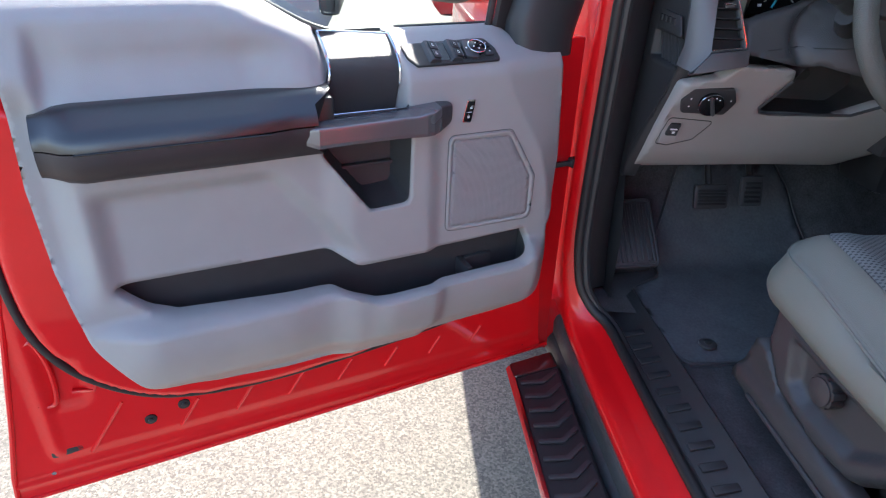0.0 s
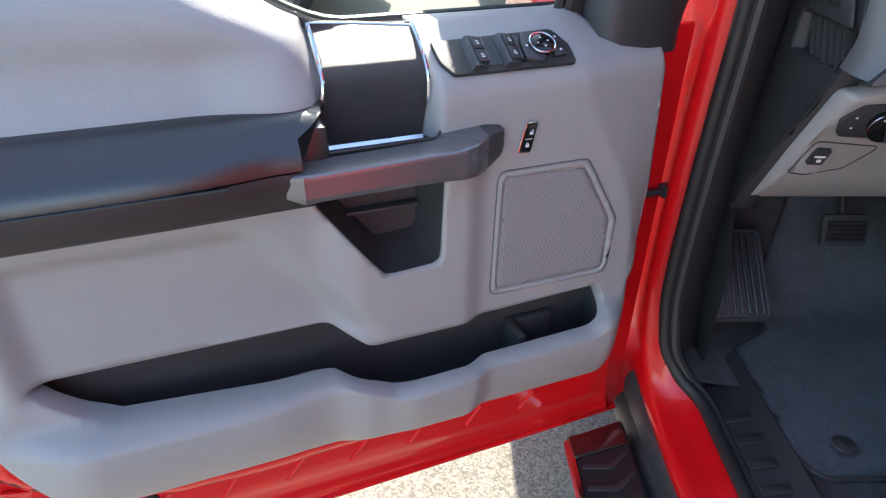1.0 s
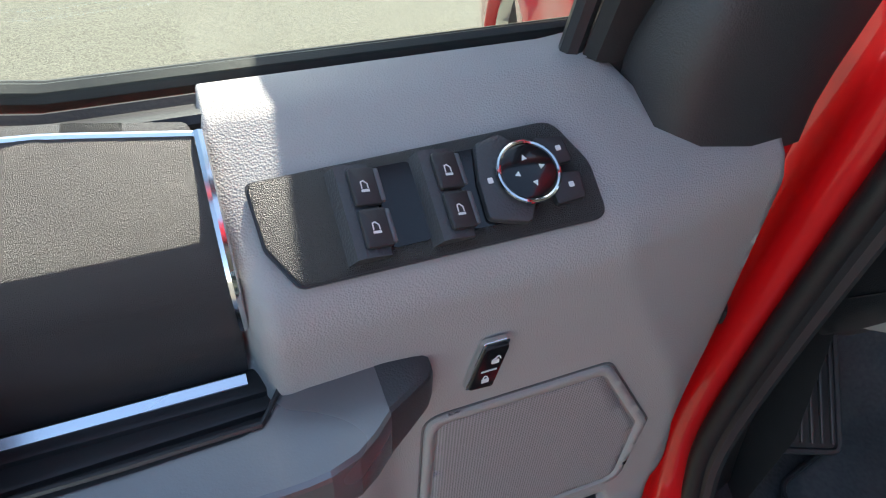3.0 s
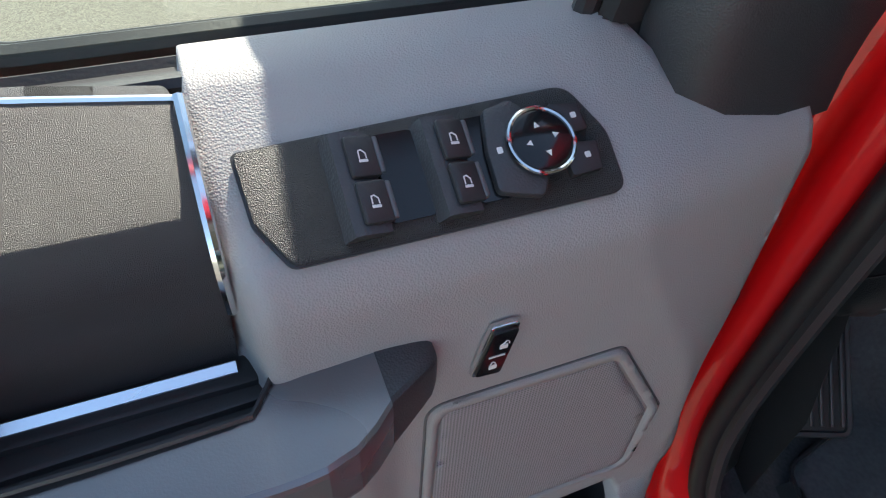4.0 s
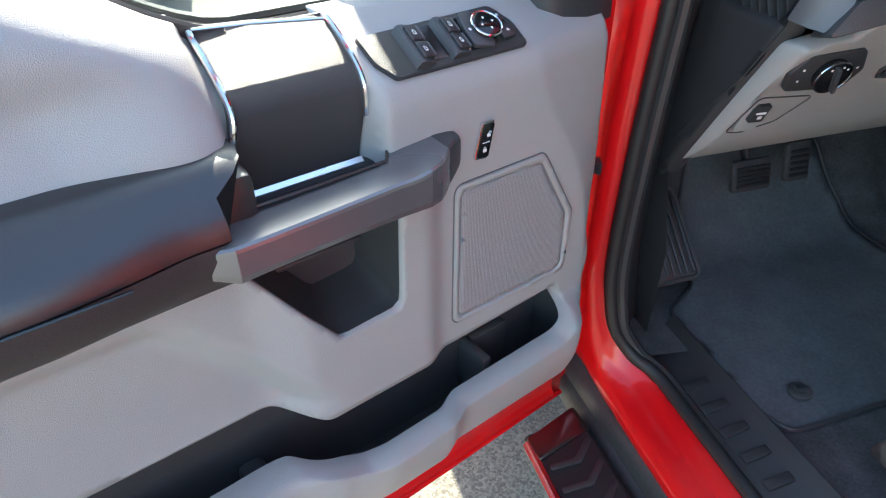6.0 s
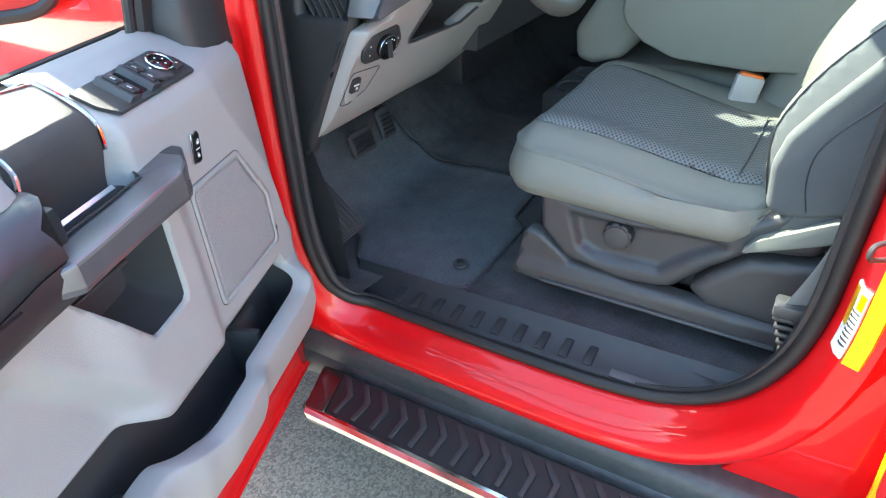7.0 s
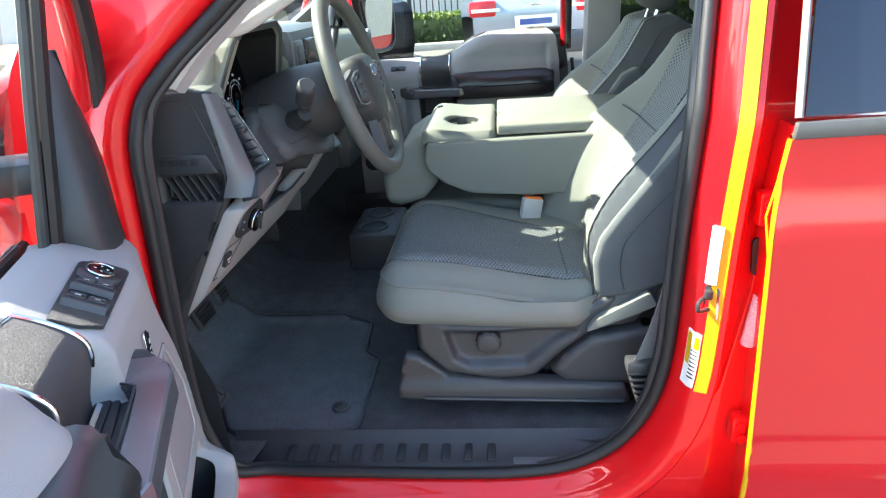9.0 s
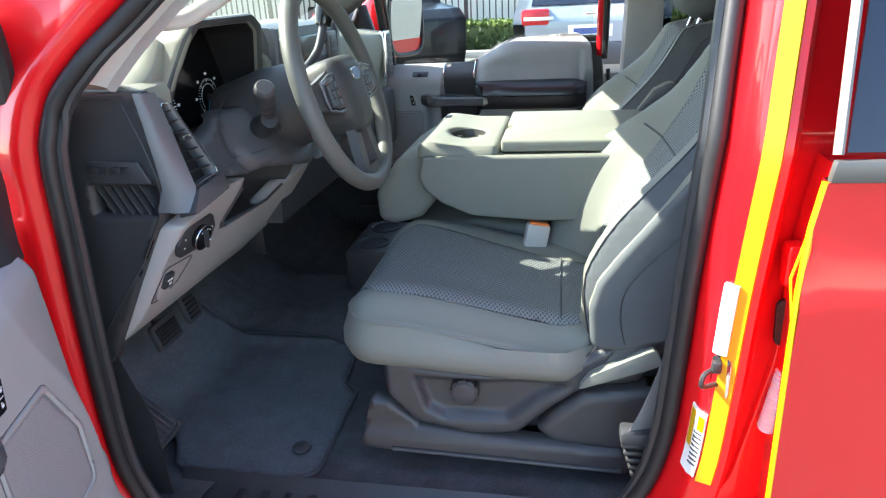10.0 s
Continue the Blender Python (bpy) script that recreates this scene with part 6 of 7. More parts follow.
# fascia under the instruments: it swells out round the column
FASC = fillet([(0.186, 1.218), (0.190, 1.262), (0.235, 1.276), (0.33, 1.300), (0.555, 1.308), (0.58, 1.300), (0.60, 1.15), (0.51, 1.165), (0.40, 1.186), (0.31, 1.204), (0.297, 1.196)], [0.01, 0.012, 0.03, 0.03, 0.02, 0.01, 0.02, 0.05, 0.05, 0.01, 0.01])
def fascia_x(y, z):
    x = -0.805 + 0.56 * max(0.0, 1.325 - z)
    d = math.hypot((y - 0.43) / 0.155, (z - 1.235) / 0.085)
    return x + 0.040 * (1 - smoothstep(0.45, 1.05, d)) - 0.014 * bump01(d, 0.86, 0.98, 1.0, 1.12)
fas = part("lower_fascia", sheet(FASC, fascia_x, 0.010, rim=0.03, place=lambda a, b, h: (h, a, b)), mat("fascia_plastic", (0.055, 0.056, 0.059), 0.45, spread=0.1, scale=25, bump=0.3, bscale=750, kind="voronoi"), dash, "charcoal fascia round the steering column", smooth=60)
arc_ = [(0.43 + 0.165 * math.cos(t), 1.232 + 0.092 * math.sin(t)) for t in np.linspace(radians(80), radians(190), 22)]
part("fascia_groove", tube([(fascia_x(y, z) + 0.0006, y, z) for y, z in arc_], 0.0014, 6), BLACK, fas)
part("fascia_seam", tube([(fascia_x(y, 1.222 + 0.08 * (y - 0.2)) + 0.0005, y, 1.222 + 0.08 * (y - 0.2)) for y in np.linspace(0.225, 0.36, 8)], 0.0010, 5), BLACK, fas)
part("stalk_boot", tube([(-0.735, 0.345, 1.268), (-0.715, 0.325, 1.278), (-0.700, 0.308, 1.288)], lambda t: 0.022 - 0.007 * t, 14), BLACK, column, smooth=60)

# ---- seats ----
def weave(name, dark, light, dirs, pitch):
    """Woven cloth: staggered dark dashes on two directions of the cloth."""
    m = mat(name, light, 0.92, spread=0.08, scale=40)
    nt = m.node_tree
    b = nt.nodes["Principled BSDF"]
    tc = nt.nodes.new("ShaderNodeTexCoord")
    waves = []
    for k, d in enumerate(dirs):
        dot = nt.nodes.new("ShaderNodeVectorMath")
        dot.operation = "DOT_PRODUCT"
        dot.inputs[1].default_value = Vector(d) * (math.pi / pitch[k])
        nt.links.new(tc.outputs["Object"], dot.inputs[0])
        waves.append(dot.outputs["Value"])
    def op(kind, p, q=None):
        n = nt.nodes.new("ShaderNodeMath")
        n.operation = kind
        for i, v in enumerate((p, q)):
            if v is not None:
                nt.links.new(v, n.inputs[i])
        return n.outputs[0]
    sa, sb = op("SINE", waves[0]), op("SINE", waves[1])
    prod = op("MULTIPLY", sa, sb)
    r = nt.nodes.new("ShaderNodeMapRange")
    r.inputs["From Min"].default_value, r.inputs["From Max"].default_value = 0.05, 0.5
    nt.links.new(prod, r.inputs["Value"])
    mx = nt.nodes.new("ShaderNodeMix")
    mx.data_type = "RGBA"
    src = b.inputs["Base Color"].links[0].from_socket
    nt.links.new(r.outputs[0], mx.inputs["Factor"])
    nt.links.new(src, mx.inputs["A"])
    mx.inputs["B"].default_value = (*dark, 1)
    nt.links.new(mx.outputs["Result"], b.inputs["Base Color"])
    bp = nt.nodes.new("ShaderNodeBump")
    bp.inputs["Strength"].default_value, bp.inputs["Distance"].default_value, bp.invert = 0.5, 0.001, True
    nt.links.new(r.outputs[0], bp.inputs["Height"])
    nt.links.new(bp.outputs[0], b.inputs["Normal"])
    return m
WEAVE = weave("woven_grey_cushion", (0.070, 0.077, 0.081), (0.175, 0.190, 0.190), ((1, 0, 0), (0, 1, 0)), (0.0038, 0.0056))
WEAVE_B = weave("woven_grey_backrest", (0.060, 0.067, 0.071), (0.20, 0.214, 0.213), ((0.525, 0, 0.851), (0, 1, 0)), (0.0048, 0.0060))
SEATG = mat("seat_vinyl", (0.19, 0.197, 0.17), 0.62, spread=0.06, scale=14, bump=0.35, bscale=650, kind="voronoi")
SEATD = mat("seat_cloth", (0.080, 0.088, 0.094), 0.85, spread=0.08, scale=30, bump=0.5, bscale=900)
SY = 0.47


def cushion_z(x, y):
    """Top of the seat cushion."""
    a = abs(y - SY) / 0.25
    f = smoothstep(-0.595, -0.50, x)
    z = 0.972 - 0.055 * smoothstep(-0.52, -0.12, x)
    z += 0.010 * smoothstep(0.45, 0.75, a) - 0.034 * smoothstep(0.72, 1.04, a) ** 1.5 - 0.010 * (1 - smoothstep(0.0, 0.6, a)) * smoothstep(-0.45, -0.2, x)
    z -= 0.055 * (1 - smoothstep(-0.62, -0.52, x)) ** 1.5
    return z


def seat(name, label):
    s = empty(name, label, "seat", "front seats")
    outline = fillet([(-0.585, SY - 0.20), (-0.545, SY - 0.255), (-0.40, SY - 0.262), (-0.19, SY - 0.262), (-0.155, SY - 0.235), (-0.10, SY - 0.18), (-0.10, SY + 0.18), (-0.19, SY + 0.255), (-0.545, SY + 0.25), (-0.585, SY + 0.2)], [0.09, 0.09, 0.1, 0.03, 0.03, 0.02, 0.02, 0.04, 0.1, 0.1])
    cu = part("cushion", sheet(outline, cushion_z, 0.014, rim=0.03), SEATG, s, "grey vinyl-edged seat cushion", smooth=70)
    c = Vector((-0.36, SY))
    rows = []
    base = resample(outline, 90)
    for d, z in ((0.0, None), (0.009, 0.923), (0.0165, 0.905), (0.0175, 0.887), (0.009, 0.868), (-0.02, 0.858), (-0.08, 0.855)):
        row = []
        for x, y in base:
            v = Vector((x, y)) - c
            q = Vector((x, y)) + v.normalized() * d
            row.append((q.x, q.y, (cushion_z(x, y) - 0.004 if z is None else z - 0.012 * smoothstep(-0.5, -0.2, x))))
        rows.append(row)
    part("cushion_side", loft(rows, caps=False), SEATG, cu, smooth=70)
    part("welt", tube([(x, y, cushion_z(x, y) - 0.001) for x, y in base], 0.0022, 6, closed=True), SEATG, cu)
    mid = fillet([(-0.580, SY - 0.155), (-0.53, SY - 0.198), (-0.20, SY - 0.206), (-0.11, SY - 0.18), (-0.11, SY + 0.10), (-0.20, SY + 0.11), (-0.36, SY + 0.13), (-0.52, SY + 0.165), (-0.578, SY + 0.13)], 0.03)
    part("woven_insert", sheet(mid, lambda x, y: cushion_z(x, y) + 0.0024 + 0.005 * smoothstep(0, 0.025, edge_distance((x, y), mid)), 0.010, rim=0.0015), WEAVE, cu, "woven grey cloth centre", smooth=70)
    for x, y1 in ((-0.195, 0.105),):
        part("cross_seam", tube([(x, y, cushion_z(x, y) + 0.0085) for y in np.linspace(SY - 0.196, SY + y1, 14)], 0.0016, 6), SEATD, cu)
    part("top_stitch", tube([(x + 0.004 * (x < -0.4), y + (0.006 if y < SY else -0.006), cushion_z(x, y) + 0.0008) for x, y in base], 0.0009, 5, closed=True), VINYLG, cu)
    # backrest: a reclined pad, swept up its own slope
    BM = frame3((-0.205, SY, 0.895), (0, -1, 0), (0.525, 0, 0.851))
    def bp_(a, b, h):
        return BM @ Vector((a, b, h))
    def half(b):
        return 0.255 - 0.02 * smoothstep(0.05, 0.0, b) - 0.085 * smoothstep(0.27, 0.60, b)
    def front(a, b):
        t = abs(a) / half(b)
        crest = 0.032 + (0.056 if a < 0 else 0.030) * (1 - smoothstep(0.22, 0.48, b))
        f = -0.028 + crest * smoothstep(0.42, 0.78, t) - (0.075 if a < 0 else 0.052) * smoothstep(0.86, 1.0, t) ** 2
        low = 0.042 - (0.030 if a < 0 else -0.050) * smoothstep(0.6, 0.85, t)
        return f - low * smoothstep(0.17, 0.0, b) ** 1.2 - 0.05 * smoothstep(0.545, 0.605, b) + 0.010 * bump01(b, 0.1, 0.22, 0.25, 0.45)
    outl = [(half(b), b) for b in np.linspace(0, 0.60, 24)] + [(-half(b), b) for b in np.linspace(0.60, 0, 24)]
    outl = fillet(outl, [0.03] + [0.0] * 22 + [0.05, 0.05] + [0.0] * 22 + [0.03])
    cut = [[(sg * 0.90 * half(b), b) for b in np.linspace(0.012, 0.588, 46)] for sg in (-1, 1)]
    bmb = sheet(outl, lambda a, b: front(a, b), 0.013, place=lambda a, b, h: bp_(a, b, h), lines=cut)
    back_in = BM.inverted()
    for f in bmb.faces:
        q = back_in @ f.calc_center_median()
        f.material_index = int(abs(q.x) > 0.90 * half(q.y) + 0.0004)
    ba = part("backrest", bmb, (SEATG, SEATD), s, "grey reclined backrest with darker side cloth", smooth=70)
    sb = resample(outl, 100)
    part("bolster_seam", tube([bp_(half(b) * 0.90, b, front(half(b) * 0.90, b) + 0.0008) for b in np.linspace(0.06, 0.57, 24)], 0.0014, 6), BLACK, ba)
    rows = [[bp_(a * k, 0.30 + (b - 0.30) * k, front(a, b) * (1 if h is None else 0) + (0 if h is None else h)) for a, b in sb] for k, h in ((1.0, None), (1.012, -0.075), (1.0, -0.12), (0.9, -0.15), (0.6, -0.155))]
    part("backrest_shell", loft(rows, caps=False), SEATD, ba, "darker cloth sides and back", smooth=70)
    part("welt", tube([bp_(a, b, front(a, b)) for a, b in sb], 0.0022, 6, closed=True), SEATD, ba)
    lobe = slab(fillet([(-0.146, 0.925), (-0.150, 0.99), (-0.138, 1.035), (-0.108, 1.080), (-0.058, 1.145), (0.005, 1.225), (0.06, 1.25), (0.05, 1.02), (-0.01, 0.94), (-0.09, 0.916), (-0.128, 0.914)], [0.02, 0.05, 0.05, 0.08, 0.1, 0.02, 0.02, 0.05, 0.03, 0.03, 0.02]), 0.095, Matrix(((1, 0, 0, 0), (0, 0, 1, SY - 0.262), (0, 1, 0, 0), (0, 0, 0, 1))), 0.040, 6)
    for f in lobe.faces:
        q = f.calc_center_median()
        f.material_index = int(q.y < SY - 0.236)
    part("lower_bolster", lobe, (SEATG, SEATD), ba, "rounded lower side bolster", smooth=60)
    part("bolster_welt", tube(spline([(-0.092, SY - 0.2622, 0.93), (-0.101, SY - 0.2622, 0.975), (-0.097, SY - 0.2622, 1.02), (-0.073, SY - 0.2622, 1.06), (-0.02, SY - 0.2622, 1.12), (0.035, SY - 0.2622, 1.18)], 5), 0.0012, 6), BLACK, ba)
    part("side_seam", tube([bp_(half(b) * 1.008 + 0.0015, b, -0.045 - 0.05 * smoothstep(0.05, 0.35, b)) for b in np.linspace(0.0, 0.50, 20)], 0.0013, 6), BLACK, ba)
    midb = fillet([(-0.105, 0.01), (0.15, 0.01), (0.16, 0.28), (0.135, 0.59), (-0.115, 0.59), (-0.112, 0.28)], 0.02)
    part("woven_insert", sheet(midb, lambda a, b: front(a, b) + 0.003 + 0.005 * smoothstep(0, 0.025, edge_distance((a, b), midb)), 0.012, rim=0.003, place=lambda a, b, h: bp_(a, b, h)), WEAVE_B, ba, "woven grey cloth centre", smooth=70)
    part("cross_seam", tube([bp_(a, 0.36, front(a, 0.36) + 0.008) for a in np.linspace(-0.15, 0.15, 14)], 0.002, 6), SEATD, ba)
    head = loft([[bp_(a * 0.125 * w, 0.675 + b * 0.085 * w, h) for a, b in [(math.copysign(abs(math.cos(t)) ** 0.6, math.cos(t)), math.copysign(abs(math.sin(t)) ** 0.6, math.sin(t))) for t in [2 * math.pi * k / 24 for k in range(24)]]] for w, h in ((0.75, 0.045), (0.95, 0.03), (1.0, 0.0), (0.97, -0.04), (0.8, -0.06))])
    hr = part("headrest", head, SEATD, s, "grey headrest on two posts", smooth=60)
    for a in (-0.06, 0.06):
        part("post", tube([bp_(a, 0.57, -0.04), bp_(a, 0.66, -0.02)], 0.006, 8), CHROME, hr)
    part("side_panel", slab(fillet([(-0.54, 0.66), (-0.10, 0.66), (0.05, 0.86), (-0.50, 0.86)], 0.03), 0.42, Matrix(((1, 0, 0, 0), (0, 0, 1, SY - 0.21), (0, 1, 0, 0), (0, 0, 0, 1)))), BLACK, s)
    return s


dseat = seat("driver_seat", "grey cloth and vinyl driver's seat, partly in sun")
pseat = copy_thing(dseat, pose(0.03, 2 * (YC - SY), 0.0))
pseat.name = "passenger_seat"
tagged(pseat, "grey cloth passenger seat beside the folded console", "seat", "front seats")

# plastic side shield of the driver's seat, with its knob and rail cover
SHIELD = fillet([(-0.512, 0.892), (-0.510, 0.80), (-0.455, 0.742), (-0.345, 0.722), (-0.265, 0.730), (-0.205, 0.79), (-0.155, 0.828), (-0.06, 0.842), (-0.02, 0.93), (-0.05, 0.955), (-0.10, 0.93), (-0.165, 0.893), (-0.24, 0.868), (-0.32, 0.862), (-0.44, 0.872)], [0.008, 0.03, 0.04, 0.05, 0.04, 0.04, 0.03, 0.02, 0.03, 0.02, 0.04, 0.04, 0.04, 0.04, 0.04])
DISH = [(-0.455, 0.848), (-0.435, 0.775), (-0.40, 0.757), (-0.285, 0.760), (-0.225, 0.81), (-0.165, 0.846), (-0.24, 0.853), (-0.33, 0.848)]
def shield_y(x, z):
    h = 0.026
    if inside((x, z), DISH):
        h -= 0.020 * smoothstep(0.0, 0.013, edge_distance((x, z), DISH))
    h -= 0.012 * smoothstep(-0.19, -0.12, x) + 0.02 * smoothstep(0.012, 0.0, edge_distance((x, z), SHIELD))
    return h
shield = part("side_shield", sheet(SHIELD, lambda x, z: shield_y(x, z), 0.0065, rim=0.05, place=lambda a, b, h: (a, 0.232 - h, b)), DARKG, dseat, "charcoal plastic side shield", smooth=30)
part("rear_shield", sheet(fillet([(-0.235, 0.742), (-0.20, 0.785), (-0.155, 0.822), (-0.06, 0.838), (0.02, 0.845), (0.02, 0.70), (-0.20, 0.712)], 0.01), lambda x, z: 0.012 - 0.010 * smoothstep(0.012, 0.0, edge_distance((x, z), [(-0.235, 0.742), (-0.20, 0.785), (-0.155, 0.822), (-0.06, 0.838), (0.02, 0.845), (0.02, 0.70), (-0.20, 0.712)])), 0.009, rim=0.04, place=lambda a, b, h: (a, 0.226 - h, b)), DARK, shield, "black rear end of the shield")
kb = part("lumbar_knob", slab([(0.0262 * (1 - 0.13 * max(0.0, math.cos(9 * t)) ** 3) * math.cos(t), 0.0262 * (1 - 0.13 * max(0.0, math.cos(9 * t)) ** 3) * math.sin(t)) for t in [2 * math.pi * k / 96 for k in range(96)]], 0.02, frame3((-0.36, 0.222, 0.8195), (1, 0, 0), (0, 0, 1)), 0.003), BLACK, shield, "black notched lumbar knob")
part("knob_face", disc((-0.36, 0.202, 0.8195), (0, -1, 0), 0.0215, 0.003, 32, 0.002), DARKG, kb)
part("recline_lever", slab(fillet([(-0.168, 0.842), (-0.148, 0.870), (-0.045, 0.928), (-0.03, 0.90), (-0.06, 0.885)], 0.008), 0.025, Matrix(((1, 0, 0, 0), (0, 0, -1, 0.222), (0, 1, 0, 0), (0, 0, 0, 1))), 0.005), SEATG, shield, "grey recline lever")
part("rail_cover", sheet(fillet([(-0.538, 0.788), (-0.563, 0.690), (-0.52, 0.686), (-0.07, 0.672), (-0.085, 0.712), (-0.27, 0.722), (-0.45, 0.735), (-0.505, 0.78)], 0.008), lambda x, z: 0.02 - 0.012 * smoothstep(0.71, 0.73, z), 0.01, rim=0.03, place=lambda a, b, h: (a, 0.222 - h, b)), DARK, dseat, "black seat rail cover")
part("rail_edge", tube([(-0.50, 0.1995, 0.690), (-0.30, 0.1995, 0.684), (-0.085, 0.1995, 0.677)], 0.004, 8), DARKG, dseat)
part("base", box((-0.5, 0.26, 0.62), (0.0, 0.68, 0.74), 0.02), BLACK, dseat)

# folded-down centre seat with cup holder, and its cushion
con = empty("centre_console", "grey folded centre armrest with a cup holder", "console")
bodyc = [(-0.516, 1.095), (-0.505, 1.140), (0.06, 1.146), (0.06, 1.0), (-0.25, 0.992), (-0.40, 1.004), (-0.465, 1.032), (-0.505, 1.066)]
part("body", slab(fillet(bodyc, [0.03, 0.012, 0.01, 0.01, 0.06, 0.05, 0.04, 0.04]), 0.40, Matrix(((1, 0, 0, 0), (0, 0, 1, 0.632), (0, 1, 0, 0), (0, 0, 0, 1))), 0.026, 4), SEATG, con, "grey vinyl body")
cup_c = (-0.422, 0.79)
tray = part("cup_tray", sheet(rrect(-0.520, 0.645, -0.336, 1.025, 0.02), lambda x, y: 1.161 + 0.010 * smoothstep(-0.40, -0.50, x) - 0.012 * smoothstep(-0.500, -0.525, x), 0.015, holes=[[(cup_c[0] + 0.044 * math.cos(t), cup_c[1] + 0.06 * math.sin(t)) for t in [2 * math.pi * k / 28 for k in range(28)]]], rim=0.030), VINYLG, con, "pale grey cup tray", smooth=30)
part("cup_holder", loft([[(cup_c[0] + 0.044 * s * math.cos(t), cup_c[1] + 0.06 * s * math.sin(t), z) for t in [2 * math.pi * k / 28 for k in range(28)]] for s, z in ((1.0, 1.160), (0.95, 1.14), (0.9, 1.115), (0.02, 1.113))], caps=False), DARK, con, "dark cup well")
for t0 in (0.6, 2.4, 4.6):
    part("cup_finger", box((cup_c[0] + 0.034 * math.cos(t0) - 0.008, cup_c[1] + 0.04 * math.sin(t0) - 0.008, 1.11), (cup_c[0] + 0.034 * math.cos(t0) + 0.008, cup_c[1] + 0.04 * math.sin(t0) + 0.008, 1.152), 0.005), VINYLG, con)
part("lid", slab(fillet([(-0.330, 0.648), (0.05, 0.648), (0.05, 1.022), (-0.330, 1.022), (-0.330, 0.86), (-0.317, 0.85), (-0.317, 0.80), (-0.330, 0.79)], 0.008), 0.026, Matrix.Translation((0, 0, 1.147)), 0.008, 3), VINYLG, con, "pale grey lid")
part("latch", box((-0.505, 0.955, 1.169), (-0.492, 0.985, 1.174), 0.001), BLACK, con)
cs = empty("jump_seat", "grey centre seat cushion under the folded armrest", "seat", "front seats")
part("cushion", slab(fillet([(-0.57, 0.80), (-0.60, 0.90), (-0.56, 0.955), (-0.40, 0.965), (0.0, 0.94), (0.0, 0.80)], 0.03), 0.32, Matrix(((1, 0, 0, 0), (0, 0, 1, 0.71), (0, 1, 0, 0), (0, 0, 0, 1))), 0.03, 4), SEATG, cs, "grey vinyl cushion")
part("headrest_fold", slab(fillet([(-0.595, 0.958), (-0.635, 0.968), (-0.640, 1.035), (-0.585, 1.115), (-0.53, 1.150), (-0.49, 1.13), (-0.49, 1.02), (-0.53, 0.975)], 0.03), 0.32, Matrix(((1, 0, 0, 0), (0, 0, 1, 0.685), (0, 1, 0, 0), (0, 0, 0, 1))), 0.025, 3), SEATG, cs, "grey folded headrest")
part("base", box((-0.5, 0.74, 0.64), (0.0, 0.96, 0.82), 0.01), BLACK, cs)

# buckle, belt, floor cup holders
bk = empty("belt_buckle", "grey seat belt buckle with an orange button", "buckle")
BKM = frame3((-0.245, 0.635, 0.985), (0.9, 0.25, -0.2), (0.22, 0.1, 0.97))
part("housing", box((-0.027, -0.075, -0.012), (0.027, 0.0, 0.012), 0.006, BKM), mat("buckle_plastic", (0.42, 0.42, 0.40), 0.5, spread=0.05, scale=20, bump=0.2, bscale=600), bk)
part("button", box((-0.022, -0.006, -0.009), (0.022, 0.0035, 0.009), 0.002, BKM), ORANGE, bk)
part("stem", box((-0.016, -0.17, -0.006), (0.016, -0.07, 0.006), 0.004, BKM), DARK, bk)
belt = empty("seat_belt", "grey seat belt webbing running to its floor anchor", "seat belt")
wb = [(0.05, 0.135, 1.50), (0.005, 0.13, 1.15), (-0.02, 0.125, 1.04), (-0.055, 0.12, 0.90), (-0.085, 0.118, 0.815)]
rowsb = [[(x - 0.006, y, z), (x + 0.030, y + 0.012, z)] for x, y, z in spline(wb, 4)]
part("webbing", loft([[a, b, (b[0], b[1] + 0.0015, b[2]), (a[0], a[1] + 0.0015, a[2])] for a, b in rowsb]), mat("belt_webbing", (0.22, 0.22, 0.215), 0.85, spread=0.1, scale=200, bump=0.5, bscale=1500), belt)
for k in range(9):
    z = 0.80 - 0.0135 * k
    part("boot_rib", box((-0.098 + 0.004 * k, 0.112, z - 0.005), (-0.046 + 0.001 * k, 0.142, z + 0.005), 0.004), BLACK, belt)
part("boot_head", box((-0.100, 0.110, 0.803), (-0.044, 0.144, 0.826), 0.005), DARKG, belt)
fc = empty("floor_cup_holder", "black floor cup holder unit", "cup holder")
part("unit", box((-0.812, 0.895, 0.66), (-0.655, 1.17, 0.80), 0.014), DARK, fc)
for y0 in (0.968, 1.105):
    part("cup_rim", tube([(-0.742 + 0.045 * math.cos(t), y0 + 0.045 * math.sin(t), 0.801) for t in [2 * math.pi * k / 28 for k in range(28)]], 0.005, 8, closed=True), DARKG, fc)
    # flat black disc painted for the shaded hollow inside the ring
    part("cup_shade_disc", disc((-0.742, y0, 0.7995), (0, 0, 1), 0.040, 0.0012, 28), BLACK, fc)

# grab handle on the windscreen pillar
gh = empty("grab_handle", "pale grey grab handle on the windscreen pillar", "handle")
part("grip", tube(spline([(-0.93, 0.118, 1.488), (-0.875, 0.128, 1.472), (-0.82, 0.145, 1.461), (-0.785, 0.163, 1.457), (-0.752, 0.183, 1.4595), (-0.716, 0.19, 1.476), (-0.68, 0.192, 1.4945), (-0.60, 0.194, 1.537), (-0.55, 0.20, 1.568), (-0.53, 0.21, 1.61), (-0.555, 0.218, 1.67)], 5), lambda t: 0.0125 + 0.010 * smoothstep(0.25, 0.0, t), 12), HEADLN, gh, smooth=60)

